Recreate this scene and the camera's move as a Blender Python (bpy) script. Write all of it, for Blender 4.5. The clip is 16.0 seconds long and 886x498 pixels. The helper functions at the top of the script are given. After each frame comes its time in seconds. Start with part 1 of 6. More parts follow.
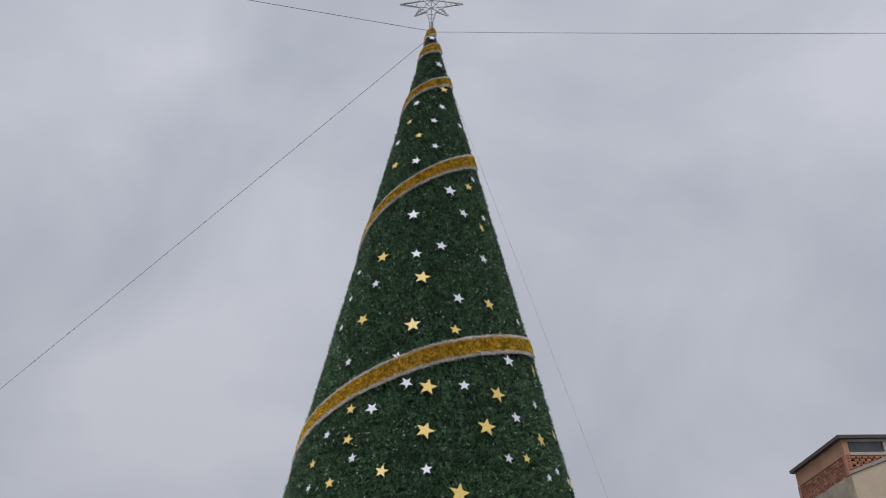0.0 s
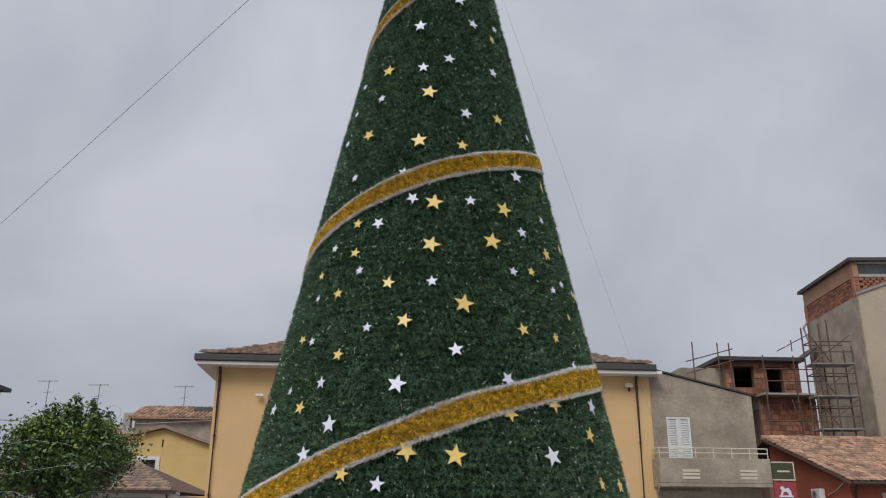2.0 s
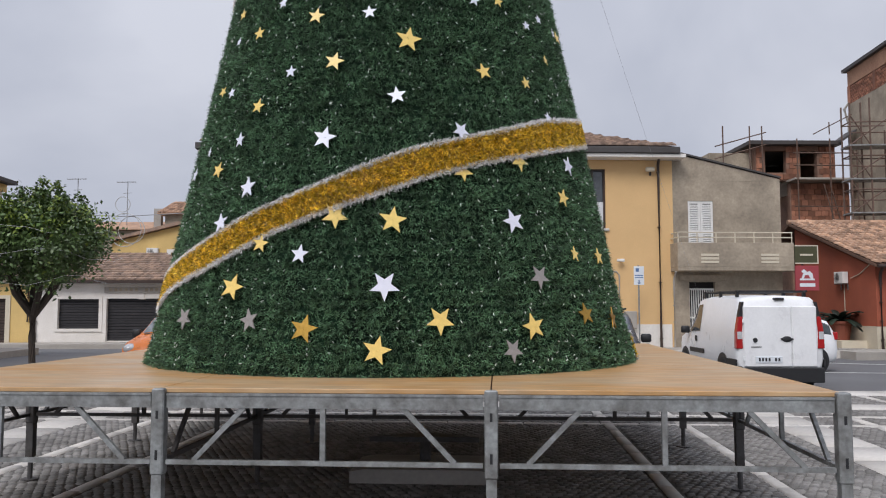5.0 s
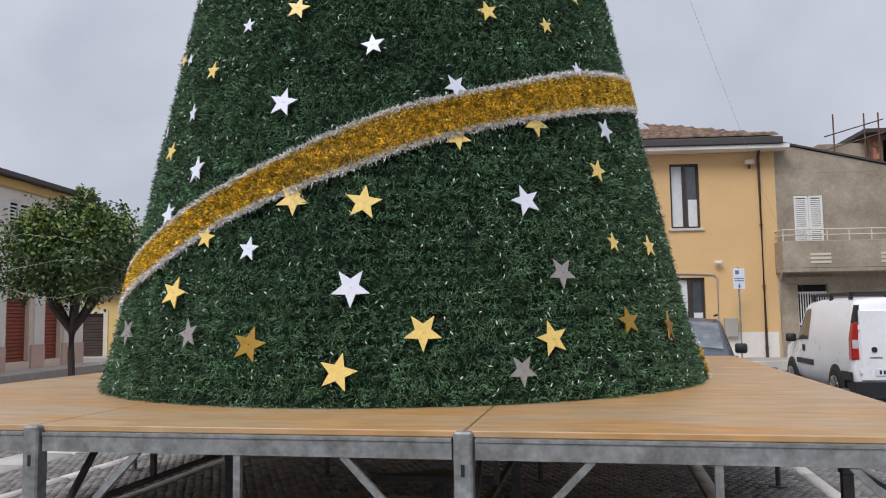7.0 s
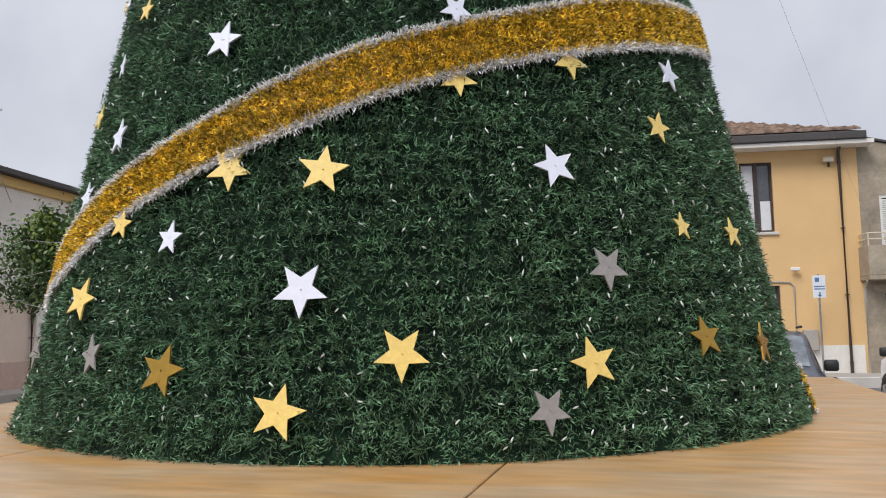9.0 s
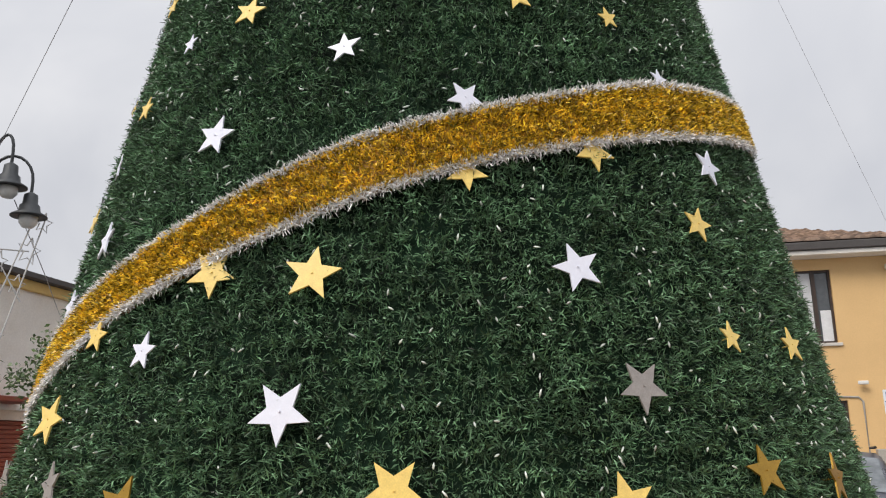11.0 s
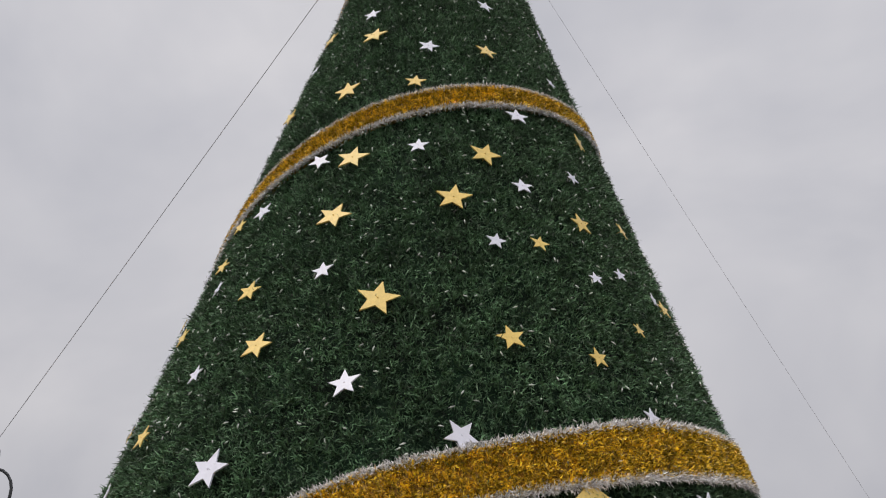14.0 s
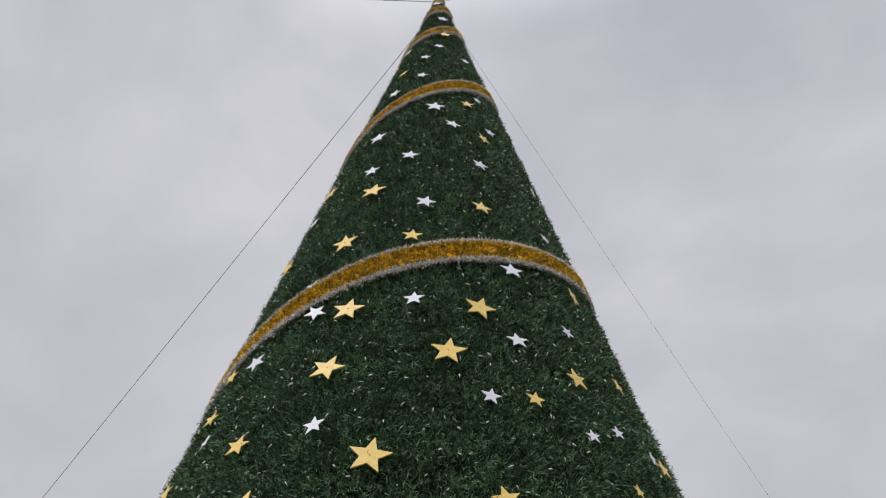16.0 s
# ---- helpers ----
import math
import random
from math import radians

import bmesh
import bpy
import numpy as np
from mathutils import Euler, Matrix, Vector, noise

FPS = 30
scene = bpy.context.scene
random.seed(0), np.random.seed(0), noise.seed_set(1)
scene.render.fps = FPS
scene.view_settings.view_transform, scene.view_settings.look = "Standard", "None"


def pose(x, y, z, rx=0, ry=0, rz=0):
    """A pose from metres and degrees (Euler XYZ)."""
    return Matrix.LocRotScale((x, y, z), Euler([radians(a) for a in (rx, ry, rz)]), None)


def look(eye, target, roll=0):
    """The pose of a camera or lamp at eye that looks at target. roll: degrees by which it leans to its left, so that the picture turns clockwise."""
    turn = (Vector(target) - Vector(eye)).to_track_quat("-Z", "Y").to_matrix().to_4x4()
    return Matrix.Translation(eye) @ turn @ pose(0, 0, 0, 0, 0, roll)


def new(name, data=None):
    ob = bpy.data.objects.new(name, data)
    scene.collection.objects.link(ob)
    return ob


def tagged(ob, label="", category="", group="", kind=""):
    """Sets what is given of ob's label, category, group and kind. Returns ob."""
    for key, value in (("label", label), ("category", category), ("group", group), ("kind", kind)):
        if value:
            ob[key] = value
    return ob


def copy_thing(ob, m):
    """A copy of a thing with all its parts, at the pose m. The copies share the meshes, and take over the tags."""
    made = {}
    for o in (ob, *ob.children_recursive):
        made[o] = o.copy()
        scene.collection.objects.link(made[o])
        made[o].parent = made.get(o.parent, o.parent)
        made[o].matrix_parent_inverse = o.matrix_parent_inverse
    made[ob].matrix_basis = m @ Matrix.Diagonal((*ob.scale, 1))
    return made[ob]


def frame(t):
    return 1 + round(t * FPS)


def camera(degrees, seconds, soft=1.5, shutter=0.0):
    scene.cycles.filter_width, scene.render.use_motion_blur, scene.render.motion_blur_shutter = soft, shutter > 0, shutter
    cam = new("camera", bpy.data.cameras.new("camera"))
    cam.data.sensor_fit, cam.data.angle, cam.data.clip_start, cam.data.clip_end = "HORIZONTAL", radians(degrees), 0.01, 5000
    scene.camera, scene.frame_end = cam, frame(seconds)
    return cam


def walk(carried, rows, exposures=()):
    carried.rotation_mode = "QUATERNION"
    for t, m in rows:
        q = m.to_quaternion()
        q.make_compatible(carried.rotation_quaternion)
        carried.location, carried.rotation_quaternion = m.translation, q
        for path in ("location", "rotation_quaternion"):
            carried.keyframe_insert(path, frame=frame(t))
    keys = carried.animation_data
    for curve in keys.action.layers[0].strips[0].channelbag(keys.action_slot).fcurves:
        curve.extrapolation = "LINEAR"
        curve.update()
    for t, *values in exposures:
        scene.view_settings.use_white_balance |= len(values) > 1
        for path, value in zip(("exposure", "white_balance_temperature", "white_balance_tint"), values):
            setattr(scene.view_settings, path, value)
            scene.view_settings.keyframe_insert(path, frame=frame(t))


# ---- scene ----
cam = camera(58.15, 16.0, soft=1.1)
# seconds, x, y, z, yaw, pitch, roll
ROWS = [
    (0, 0.205, -9.508, 1.696, 0.33, 31.14, 0.26),
    (0.5, 0.240, -9.471, 1.688, 0.83, 28.80, 0.08),
    (1, 0.303, -9.443, 1.683, 1.33, 26.03, -0.09),
    (1.5, 0.310, -9.412, 1.670, 1.45, 22.75, -0.15),
    (2, 0.333, -9.364, 1.638, 1.50, 18.66, -0.35),
    (2.5, 0.389, -9.281, 1.595, 1.52, 14.16, -0.39),
    (3, 0.445, -9.109, 1.563, 1.14, 10.20, -0.34),
    (3.5, 0.524, -8.818, 1.559, 0.88, 7.33, -0.19),
    (4, 0.718, -8.560, 1.543, 1.38, 5.50, 0.02),
    (4.5, 0.917, -8.273, 1.536, 2.55, 4.44, 0.05),
    (5, 1.025, -7.903, 1.528, 3.94, 4.11, 0.05),
    (5.2, 1.071, -7.770, 1.528, 4.61, 4.20, 0.18),
    (7.3, 1.582, -6.182, 1.504, 11.59, 4.95, 0.71),
    (7.5, 1.577, -6.029, 1.504, 11.74, 5.01, 0.63),
    (8, 1.579, -5.661, 1.493, 12.85, 5.25, 0.63),
    (8.2, 1.563, -5.517, 1.502, 13.38, 5.26, 0.73),
    (10.3, 1.587, -4.565, 1.523, 18.43, 9.50, 0.58),
    (10.5, 1.597, -4.555, 1.536, 18.71, 10.56, 0.56),
    (11, 1.605, -4.557, 1.567, 19.08, 13.76, 0.46),
    (11.5, 1.607, -4.576, 1.576, 19.08, 17.43, 0.36),
    (12, 1.612, -4.586, 1.599, 18.99, 21.18, 0.20),
    (12.5, 1.611, -4.585, 1.605, 18.91, 25.28, 0.07),
    (13, 1.610, -4.586, 1.609, 18.79, 29.21, 0.02),
    (13.5, 1.623, -4.611, 1.630, 18.69, 32.56, -0.13),
    (14, 1.628, -4.633, 1.635, 18.44, 36.02, -0.27),
    (14.5, 1.631, -4.640, 1.641, 18.19, 38.96, -0.46),
    (15, 1.633, -4.645, 1.643, 18.07, 41.67, -0.46),
    (15.5, 1.633, -4.648, 1.649, 17.92, 44.22, -0.47),
    (16, 1.629, -4.655, 1.655, 17.67, 46.63, -0.51),
]
EXPOSURES = [(0.0, -0.12, 6400, 13), (1.5, -0.06, 6400, 13), (3.0, -0.02, 6450, 13), (4.0, 0.14, 6300, 14), (6.0, 0.23, 6300, 14), (8.0, 0.3, 6300, 13), (10.5, 0.54, 6800, 11), (11.5, 0.36, 6850, 12), (13.0, 0.14, 6950, 14), (16.0, 0.04, 6800, 14)]
walk(cam, [(t, pose(x, y, z, 90 + pitch, roll, yaw)) for t, x, y, z, yaw, pitch, roll in ROWS], EXPOSURES)

# ---- world and sun: an overcast winter day ----
world = bpy.data.worlds.new("overcast_sky")
scene.world = world
world.use_nodes = True
wt = world.node_tree
wt.nodes.clear()


def wnode(kind, **values):
    n = wt.nodes.new(kind)
    for key, value in values.items():
        n.inputs[key].default_value = value
    return n


w_out = wnode("ShaderNodeOutputWorld")
w_bg = wnode("ShaderNodeBackground", Strength=1.0)
w_co = wnode("ShaderNodeTexCoord")
w_map = wnode("ShaderNodeMapping")
w_map.inputs["Scale"].default_value = (1.0, 1.0, 1.35)
w_n1 = wnode("ShaderNodeTexNoise", Scale=2.1, Detail=5.0, Roughness=0.5, Distortion=0.35)
w_ramp = wnode("ShaderNodeValToRGB")
w_ramp.color_ramp.elements[0].position = 0.36
w_ramp.color_ramp.elements[0].color = (0.385, 0.415, 0.475, 1)
w_ramp.color_ramp.elements[1].position = 0.66
w_ramp.color_ramp.elements[1].color = (0.55, 0.575, 0.62, 1)
wt.links.new(w_co.outputs["Generated"], w_map.inputs["Vector"])
wt.links.new(w_map.outputs["Vector"], w_n1.inputs["Vector"])
wt.links.new(w_n1.outputs["Fac"], w_ramp.inputs["Fac"])
# an overcast sky grows brighter towards the zenith
w_sep = wnode("ShaderNodeSeparateXYZ")
w_zen = wnode("ShaderNodeMapRange")
w_zen.interpolation_type = "SMOOTHSTEP"
w_zen.inputs["From Min"].default_value, w_zen.inputs["From Max"].default_value = 0.87, 1.0
w_zen.inputs["To Min"].default_value, w_zen.inputs["To Max"].default_value = 1.0, 2.9
wt.links.new(w_co.outputs["Generated"], w_sep.inputs["Vector"])
wt.links.new(w_sep.outputs["Z"], w_zen.inputs["Value"])
w_low = wnode("ShaderNodeMapRange")
w_low.interpolation_type = "SMOOTHSTEP"
w_low.inputs["From Min"].default_value, w_low.inputs["From Max"].default_value = 0.12, 0.72
w_low.inputs["To Min"].default_value, w_low.inputs["To Max"].default_value = 0.97, 1.12
wt.links.new(w_sep.outputs["Z"], w_low.inputs["Value"])
w_mul = wt.nodes.new("ShaderNodeMath")
w_mul.operation = "MULTIPLY"
wt.links.new(w_zen.outputs["Result"], w_mul.inputs[0])
wt.links.new(w_low.outputs["Result"], w_mul.inputs[1])
wt.links.new(w_mul.outputs["Value"], w_bg.inputs["Strength"])
wt.links.new(w_ramp.outputs["Color"], w_bg.inputs["Color"])
wt.links.new(w_bg.outputs["Background"], w_out.inputs["Surface"])

sun = new("sun", bpy.data.lights.new("sun", "SUN"))
sun.data.energy, sun.data.angle, sun.data.color = 1.8, radians(30), (1.0, 0.97, 0.92)
sun.matrix_world = look((-6, -16, 18), (0, 0, 0))


# ---- materials ----
def rgb(c, k=1.0):
    return (c[0] * k, c[1] * k, c[2] * k, 1)


def material(name, color, rough=0.7, metal=0.0, vary=0.12, scale=3.0, fine=40.0, bump=0.15, bump_dist=0.004, stain=None, random_per=None, spec=0.5, rand=(0.55, 1.35)):
    """A two-scale procedural surface: broad variation and stains, fine grain and relief."""
    m = bpy.data.materials.new(name)
    m.use_nodes = True
    t = m.node_tree
    b = t.nodes["Principled BSDF"]
    b.inputs["Roughness"].default_value = rough
    b.inputs["Metallic"].default_value = metal
    b.inputs["Specular IOR Level"].default_value = spec
    co = t.nodes.new("ShaderNodeTexCoord")
    n1 = t.nodes.new("ShaderNodeTexNoise")
    n1.inputs["Scale"].default_value = scale
    n1.inputs["Detail"].default_value = 6
    n1.inputs["Roughness"].default_value = 0.62
    n2 = t.nodes.new("ShaderNodeTexNoise")
    n2.inputs["Scale"].default_value = fine
    n2.inputs["Detail"].default_value = 4
    for n in (n1, n2):
        t.links.new(co.outputs["Object"], n.inputs["Vector"])
    r1 = t.nodes.new("ShaderNodeValToRGB")
    r1.color_ramp.elements[0].position, r1.color_ramp.elements[1].position = 0.3, 0.72
    r1.color_ramp.elements[0].color = rgb(stain if stain else color, 1.0 if stain else 1 - vary * 1.6)
    r1.color_ramp.elements[1].color = rgb(color, 1 + vary * 0.5)
    t.links.new(n1.outputs["Fac"], r1.inputs["Fac"])
    mix = t.nodes.new("ShaderNodeMix")
    mix.data_type, mix.blend_type = "RGBA", "MULTIPLY"
    mix.inputs["Factor"].default_value = 1.0
    r2 = t.nodes.new("ShaderNodeValToRGB")
    r2.color_ramp.elements[0].position, r2.color_ramp.elements[1].position = 0.3, 0.7
    r2.color_ramp.elements[0].color = rgb((1, 1, 1), 1 - vary)
    r2.color_ramp.elements[1].color = (1, 1, 1, 1)
    t.links.new(n2.outputs["Fac"], r2.inputs["Fac"])
    t.links.new(r1.outputs["Color"], mix.inputs["A"])
    t.links.new(r2.outputs["Color"], mix.inputs["B"])
    last = mix.outputs["Result"]
    if random_per:
        src = t.nodes.new("ShaderNodeObjectInfo" if random_per == "object" else "ShaderNodeNewGeometry")
        r3 = t.nodes.new("ShaderNodeMapRange")
        r3.inputs["To Min"].default_value, r3.inputs["To Max"].default_value = rand
        t.links.new(src.outputs["Random" if random_per == "object" else "Random Per Island"], r3.inputs["Value"])
        mx = t.nodes.new("ShaderNodeVectorMath")
        mx.operation = "SCALE"
        t.links.new(last, mx.inputs[0])
        t.links.new(r3.outputs["Result"], mx.inputs["Scale"])
        last = mx.outputs["Vector"]
    t.links.new(last, b.inputs["Base Color"])
    rr = t.nodes.new("ShaderNodeMapRange")
    rr.inputs["To Min"].default_value, rr.inputs["To Max"].default_value = max(0.03, rough - 0.1), min(1, rough + 0.1)
    t.links.new(n1.outputs["Fac"], rr.inputs["Value"])
    t.links.new(rr.outputs["Result"], b.inputs["Roughness"])
    if bump:
        bu = t.nodes.new("ShaderNodeBump")
        bu.inputs["Strength"].default_value = bump
        bu.inputs["Distance"].default_value = bump_dist
        t.links.new(n2.outputs["Fac"], bu.inputs["Height"])
        t.links.new(bu.outputs["Normal"], b.inputs["Normal"])
    return m


NEEDLE = material("artificial_needles", (0.134, 0.255, 0.136), 0.42, vary=0.42, scale=6.5, fine=17, bump=0, random_per="island", spec=0.28, rand=(0.1, 2.2))
# Backing near black: the shade in the gaps between tufts is in its colour.
BACKING = material("gap_shaded_backing", (0.014, 0.040, 0.021), 0.9, vary=0.5, scale=4, fine=60, bump=0.8, bump_dist=0.01, spec=0.15)
GOLD_TINSEL = material("gold_tinsel", (1.0, 0.67, 0.055), 0.28, 0.0, vary=0.46, scale=19, fine=40, bump=0, random_per="island", rand=(0.15, 2.2))
GOLD_BACK = material("gold_ribbon_back", (0.46, 0.23, 0.008), 0.5, 0.1, vary=0.3, scale=5, fine=60, bump=0.4)
SILVER_TINSEL = material("silver_tinsel", (0.92, 0.91, 0.92), 0.3, 0.0, vary=0.08, scale=6, fine=40, bump=0, random_per="island", rand=(0.7, 1.3))
STAR_WHITE = material("white_star_board", (0.78, 0.80, 0.91), 0.4, vary=0.05, scale=4, fine=40, bump=0.05)
STAR_YELLOW = material("yellow_star_board", (0.93, 0.68, 0.20), 0.4, 0.0, vary=0.12, scale=5, fine=40, bump=0.05)
STAR_GOLD = material("gold_mirror_star_board", (0.42, 0.25, 0.035), 0.3, 0.5, vary=0.15, scale=5, fine=40, bump=0.05)
STAR_SILVER = material("silver_mirror_star_board", (0.40, 0.37, 0.35), 0.35, 0.3, vary=0.15, scale=5, fine=40, bump=0.05)
BULB = material("fairy_light_plastic", (0.68, 0.73, 0.68), 0.22, vary=0.1, scale=5, fine=30, bump=0, random_per="island", rand=(0.55, 1.3))
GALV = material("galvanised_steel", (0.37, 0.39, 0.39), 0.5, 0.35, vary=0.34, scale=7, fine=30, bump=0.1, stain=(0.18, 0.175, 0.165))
# Dark steel; under the stage it is galvanised steel with shade in its colour.
GALV_DARK = material("dark_and_shaded_steel", (0.10, 0.10, 0.10), 0.6, 0.3, vary=0.25, scale=6, fine=40, bump=0.1, stain=(0.06, 0.05, 0.045))
PLYWOOD = material("plywood_deck", (0.50, 0.235, 0.045), 0.38, vary=0.3, scale=2.0, fine=9, bump=0.1, stain=(0.54, 0.42, 0.28))


def stretch(mat, sx, sy, sz):
    """Draws a material's grain out along an axis."""
    t = mat.node_tree
    m = t.nodes.new("ShaderNodeMapping")
    m.inputs["Scale"].default_value = (sx, sy, sz)
    co = next(n for n in t.nodes if n.type == "TEX_COORD")
    for n in [n for n in t.nodes if n.type == "TEX_NOISE"]:
        t.links.new(m.outputs["Vector"], n.inputs["Vector"])
    t.links.new(co.outputs["Object"], m.inputs["Vector"])


stretch(PLYWOOD, 0.45, 1.6, 1.0)
CABLE = material("steel_wire", (0.38, 0.38, 0.40), 0.5, 0.3, bump=0)
OCHRE = material("ochre_plaster", (0.74, 0.49, 0.235), 0.85, vary=0.06, scale=0.7, fine=25, bump=0.2, stain=(0.68, 0.445, 0.21))
GREY_PLASTER = material("bare_cement_render", (0.47, 0.395, 0.30), 0.9, vary=0.2, scale=1.0, fine=11, bump=0.35, stain=(0.25, 0.21, 0.16))
WHITE_PLASTER = material("aged_white_plaster", (0.82, 0.79, 0.75), 0.85, vary=0.1, scale=0.9, fine=20, bump=0.2, stain=(0.71, 0.67, 0.61))
WHITE_PAINT = material("white_paint", (0.78, 0.77, 0.74), 0.5, vary=0.06, scale=3, fine=30, bump=0.05)
YELLOW_PLASTER = material("yellow_plaster", (0.72, 0.51, 0.20), 0.85, vary=0.08, scale=0.8, fine=20, bump=0.2)
PEACH_PLASTER = material("peach_plaster", (0.76, 0.63, 0.52), 0.85, vary=0.08, scale=0.8, fine=20, bump=0.2)
PINK_PLASTER = material("pink_plaster", (0.62, 0.45, 0.38), 0.85, vary=0.12, scale=0.9, fine=20, bump=0.2)
RED_PLASTER = material("brick_red_plaster", (0.42, 0.115, 0.06), 0.85, vary=0.12, scale=0.9, fine=20, bump=0.2, stain=(0.34, 0.09, 0.05))
CREAM = material("cream_paint", (0.66, 0.59, 0.46), 0.7, vary=0.08, scale=1.5, fine=25, bump=0.1)
BEIGE = material("beige_plaster", (0.66, 0.55, 0.41), 0.9, vary=0.1, scale=0.4, fine=10, bump=0.2)
BRICK = material("hollow_brick", (0.42, 0.185, 0.11), 0.9, vary=0.2, scale=1.5, fine=15, bump=0.3, stain=(0.26, 0.12, 0.08), random_per="island")
BRICK_PALE = material("pale_brick", (0.46, 0.27, 0.17), 0.9, vary=0.25, scale=1.2, fine=12, bump=0.3, stain=(0.36, 0.19, 0.12))
MORTAR = material("mortar", (0.30, 0.18, 0.13), 0.95, vary=0.2, scale=2, fine=30, bump=0.3)
CONCRETE = material("concrete", (0.42, 0.39, 0.35), 0.9, vary=0.12, scale=1.2, fine=25, bump=0.3)
TILE = material("terracotta_tile", (0.55, 0.34, 0.22), 0.85, vary=0.22, scale=2.2, fine=16, bump=0.3, stain=(0.33, 0.21, 0.145), random_per="island")
TILE_OLD = material("lichen_grey_tile", (0.35, 0.235, 0.165), 0.9, vary=0.22, scale=2.2, fine=16, bump=0.3, stain=(0.22, 0.16, 0.13), random_per="island")
TILE_BED = material("roof_bed", (0.16, 0.09, 0.06), 0.9, vary=0.2, scale=2, fine=20, bump=0.2)
BROWN = material("dark_brown_paint", (0.055, 0.034, 0.026), 0.5, vary=0.15, scale=3, fine=30, bump=0.05)
EAVE = material("dark_grey_eave", (0.075, 0.068, 0.066), 0.7, vary=0.15, scale=2, fine=30, bump=0.1)
SHUTTER = material("dark_roller_shutter", (0.035, 0.033, 0.036), 0.5, 0.2, vary=0.15, scale=2, fine=30, bump=0.05)
RED_SHUTTER = material("red_roller_shutter", (0.27, 0.055, 0.03), 0.5, vary=0.15, scale=2, fine=30, bump=0.05)
# Near-black: the shade inside openings and behind slats is put into this colour.
DARK = material("opening_shade_black", (0.02, 0.018, 0.017), 0.9, vary=0.2, bump=0)
GREEN_PAINT = material("dark_green_shutter", (0.012, 0.022, 0.020), 0.5, vary=0.1, bump=0.05)
ASPHALT = material("asphalt", (0.15, 0.15, 0.155), 0.9, vary=0.15, scale=0.5, fine=60, bump=0.3, stain=(0.12, 0.12, 0.125))
SETT = material("basalt_sett", (0.25, 0.24, 0.225), 0.8, vary=0.22, scale=0.7, fine=25, bump=0.3, stain=(0.17, 0.158, 0.145), random_per="island", rand=(0.68, 1.25))
SETT_OBJ = material("basalt_sett_single", (0.25, 0.24, 0.225), 0.75, vary=0.25, scale=1.0, fine=25, bump=0.3, random_per="object", rand=(0.68, 1.25))
JOINT = material("sett_joint_sand", (0.13, 0.12, 0.105), 0.95, vary=0.2, scale=1, fine=50, bump=0.3)
STONE = material("pale_limestone", (0.60, 0.57, 0.53), 0.75, vary=0.14, scale=1.0, fine=20, bump=0.15, stain=(0.48, 0.45, 0.41), random_per="island", rand=(0.85, 1.12))
LINE_WHITE = material("road_paint", (0.62, 0.62, 0.60), 0.8, vary=0.2, scale=3, fine=40, bump=0.1)
BARK = material("bark", (0.06, 0.045, 0.035), 0.9, vary=0.3, scale=6, fine=30, bump=0.6, bump_dist=0.01)
LEAF = material("citrus_leaf", (0.10, 0.17, 0.045), 0.45, vary=0.3, scale=1.2, fine=9, bump=0, random_per="island")
LEAF_NEW = material("young_leaf", (0.27, 0.36, 0.06), 0.45, vary=0.25, scale=1.2, fine=9, bump=0, random_per="island")
ORANGE_CAR = material("orange_car_paint", (0.72, 0.20, 0.035), 0.28, vary=0.04, scale=2, fine=20, bump=0)
WHITE_CAR = material("white_car_paint", (0.84, 0.85, 0.86), 0.3, vary=0.05, scale=2, fine=20, bump=0)
SILVER_CAR = material("silver_car_paint", (0.50, 0.51, 0.52), 0.3, 0.4, vary=0.04, scale=2, fine=20, bump=0)
GREY_CAR = material("grey_car_paint", (0.085, 0.09, 0.11), 0.3, 0.2, vary=0.05, scale=2, fine=20, bump=0)
TRIM = material("black_plastic_trim", (0.018, 0.018, 0.02), 0.55, vary=0.15, scale=5, fine=40, bump=0.1)
RUBBER = material("tyre_rubber", (0.014, 0.014, 0.014), 0.8, vary=0.2, scale=8, fine=40, bump=0.2)
ALLOY = material("wheel_metal", (0.45, 0.45, 0.46), 0.35, 0.7, vary=0.15, scale=8, fine=40, bump=0)
LAMP_RED = material("red_lens", (0.42, 0.012, 0.012), 0.15, vary=0.1, bump=0)
LAMP_CLEAR = material("clear_lens", (0.66, 0.67, 0.68), 0.12, 0.2, vary=0.15, scale=12, fine=40, bump=0)
LAMP_AMBER = material("amber_lens", (0.6, 0.2, 0.02), 0.2, vary=0.1, bump=0)
CAR_GLASS = material("car_glass", (0.06, 0.07, 0.075), 0.06, vary=0.3, scale=3, fine=10, bump=0, spec=0.7)
# Base lightened: the sky's reflection is painted into the windscreen colour.
WINDSCREEN = material("windscreen_sky_sheen", (0.25, 0.275, 0.29), 0.05, vary=0.35, scale=3, fine=8, bump=0, spec=1.0)
WIN_GLASS = material("window_glass", (0.09, 0.10, 0.11), 0.08, vary=0.2, scale=1.5, fine=8, bump=0, spec=0.8)
CURTAIN = material("white_curtain", (0.74, 0.75, 0.77), 0.8, vary=0.08, scale=4, fine=30, bump=0.1)
SIGN_WHITE = material("sign_white", (0.74, 0.78, 0.82), 0.4, vary=0.04, bump=0)
SIGN_BLUE = material("sign_blue", (0.10, 0.18, 0.36), 0.4, vary=0.05, bump=0)
SIGN_RED = material("sign_red", (0.36, 0.055, 0.065), 0.5, vary=0.05, bump=0)
SIGN_OLIVE = material("sign_olive", (0.07, 0.07, 0.03), 0.5, vary=0.1, bump=0)
BIN_BLUE = material("bin_blue", (0.02, 0.05, 0.13), 0.5, vary=0.1, bump=0.05)
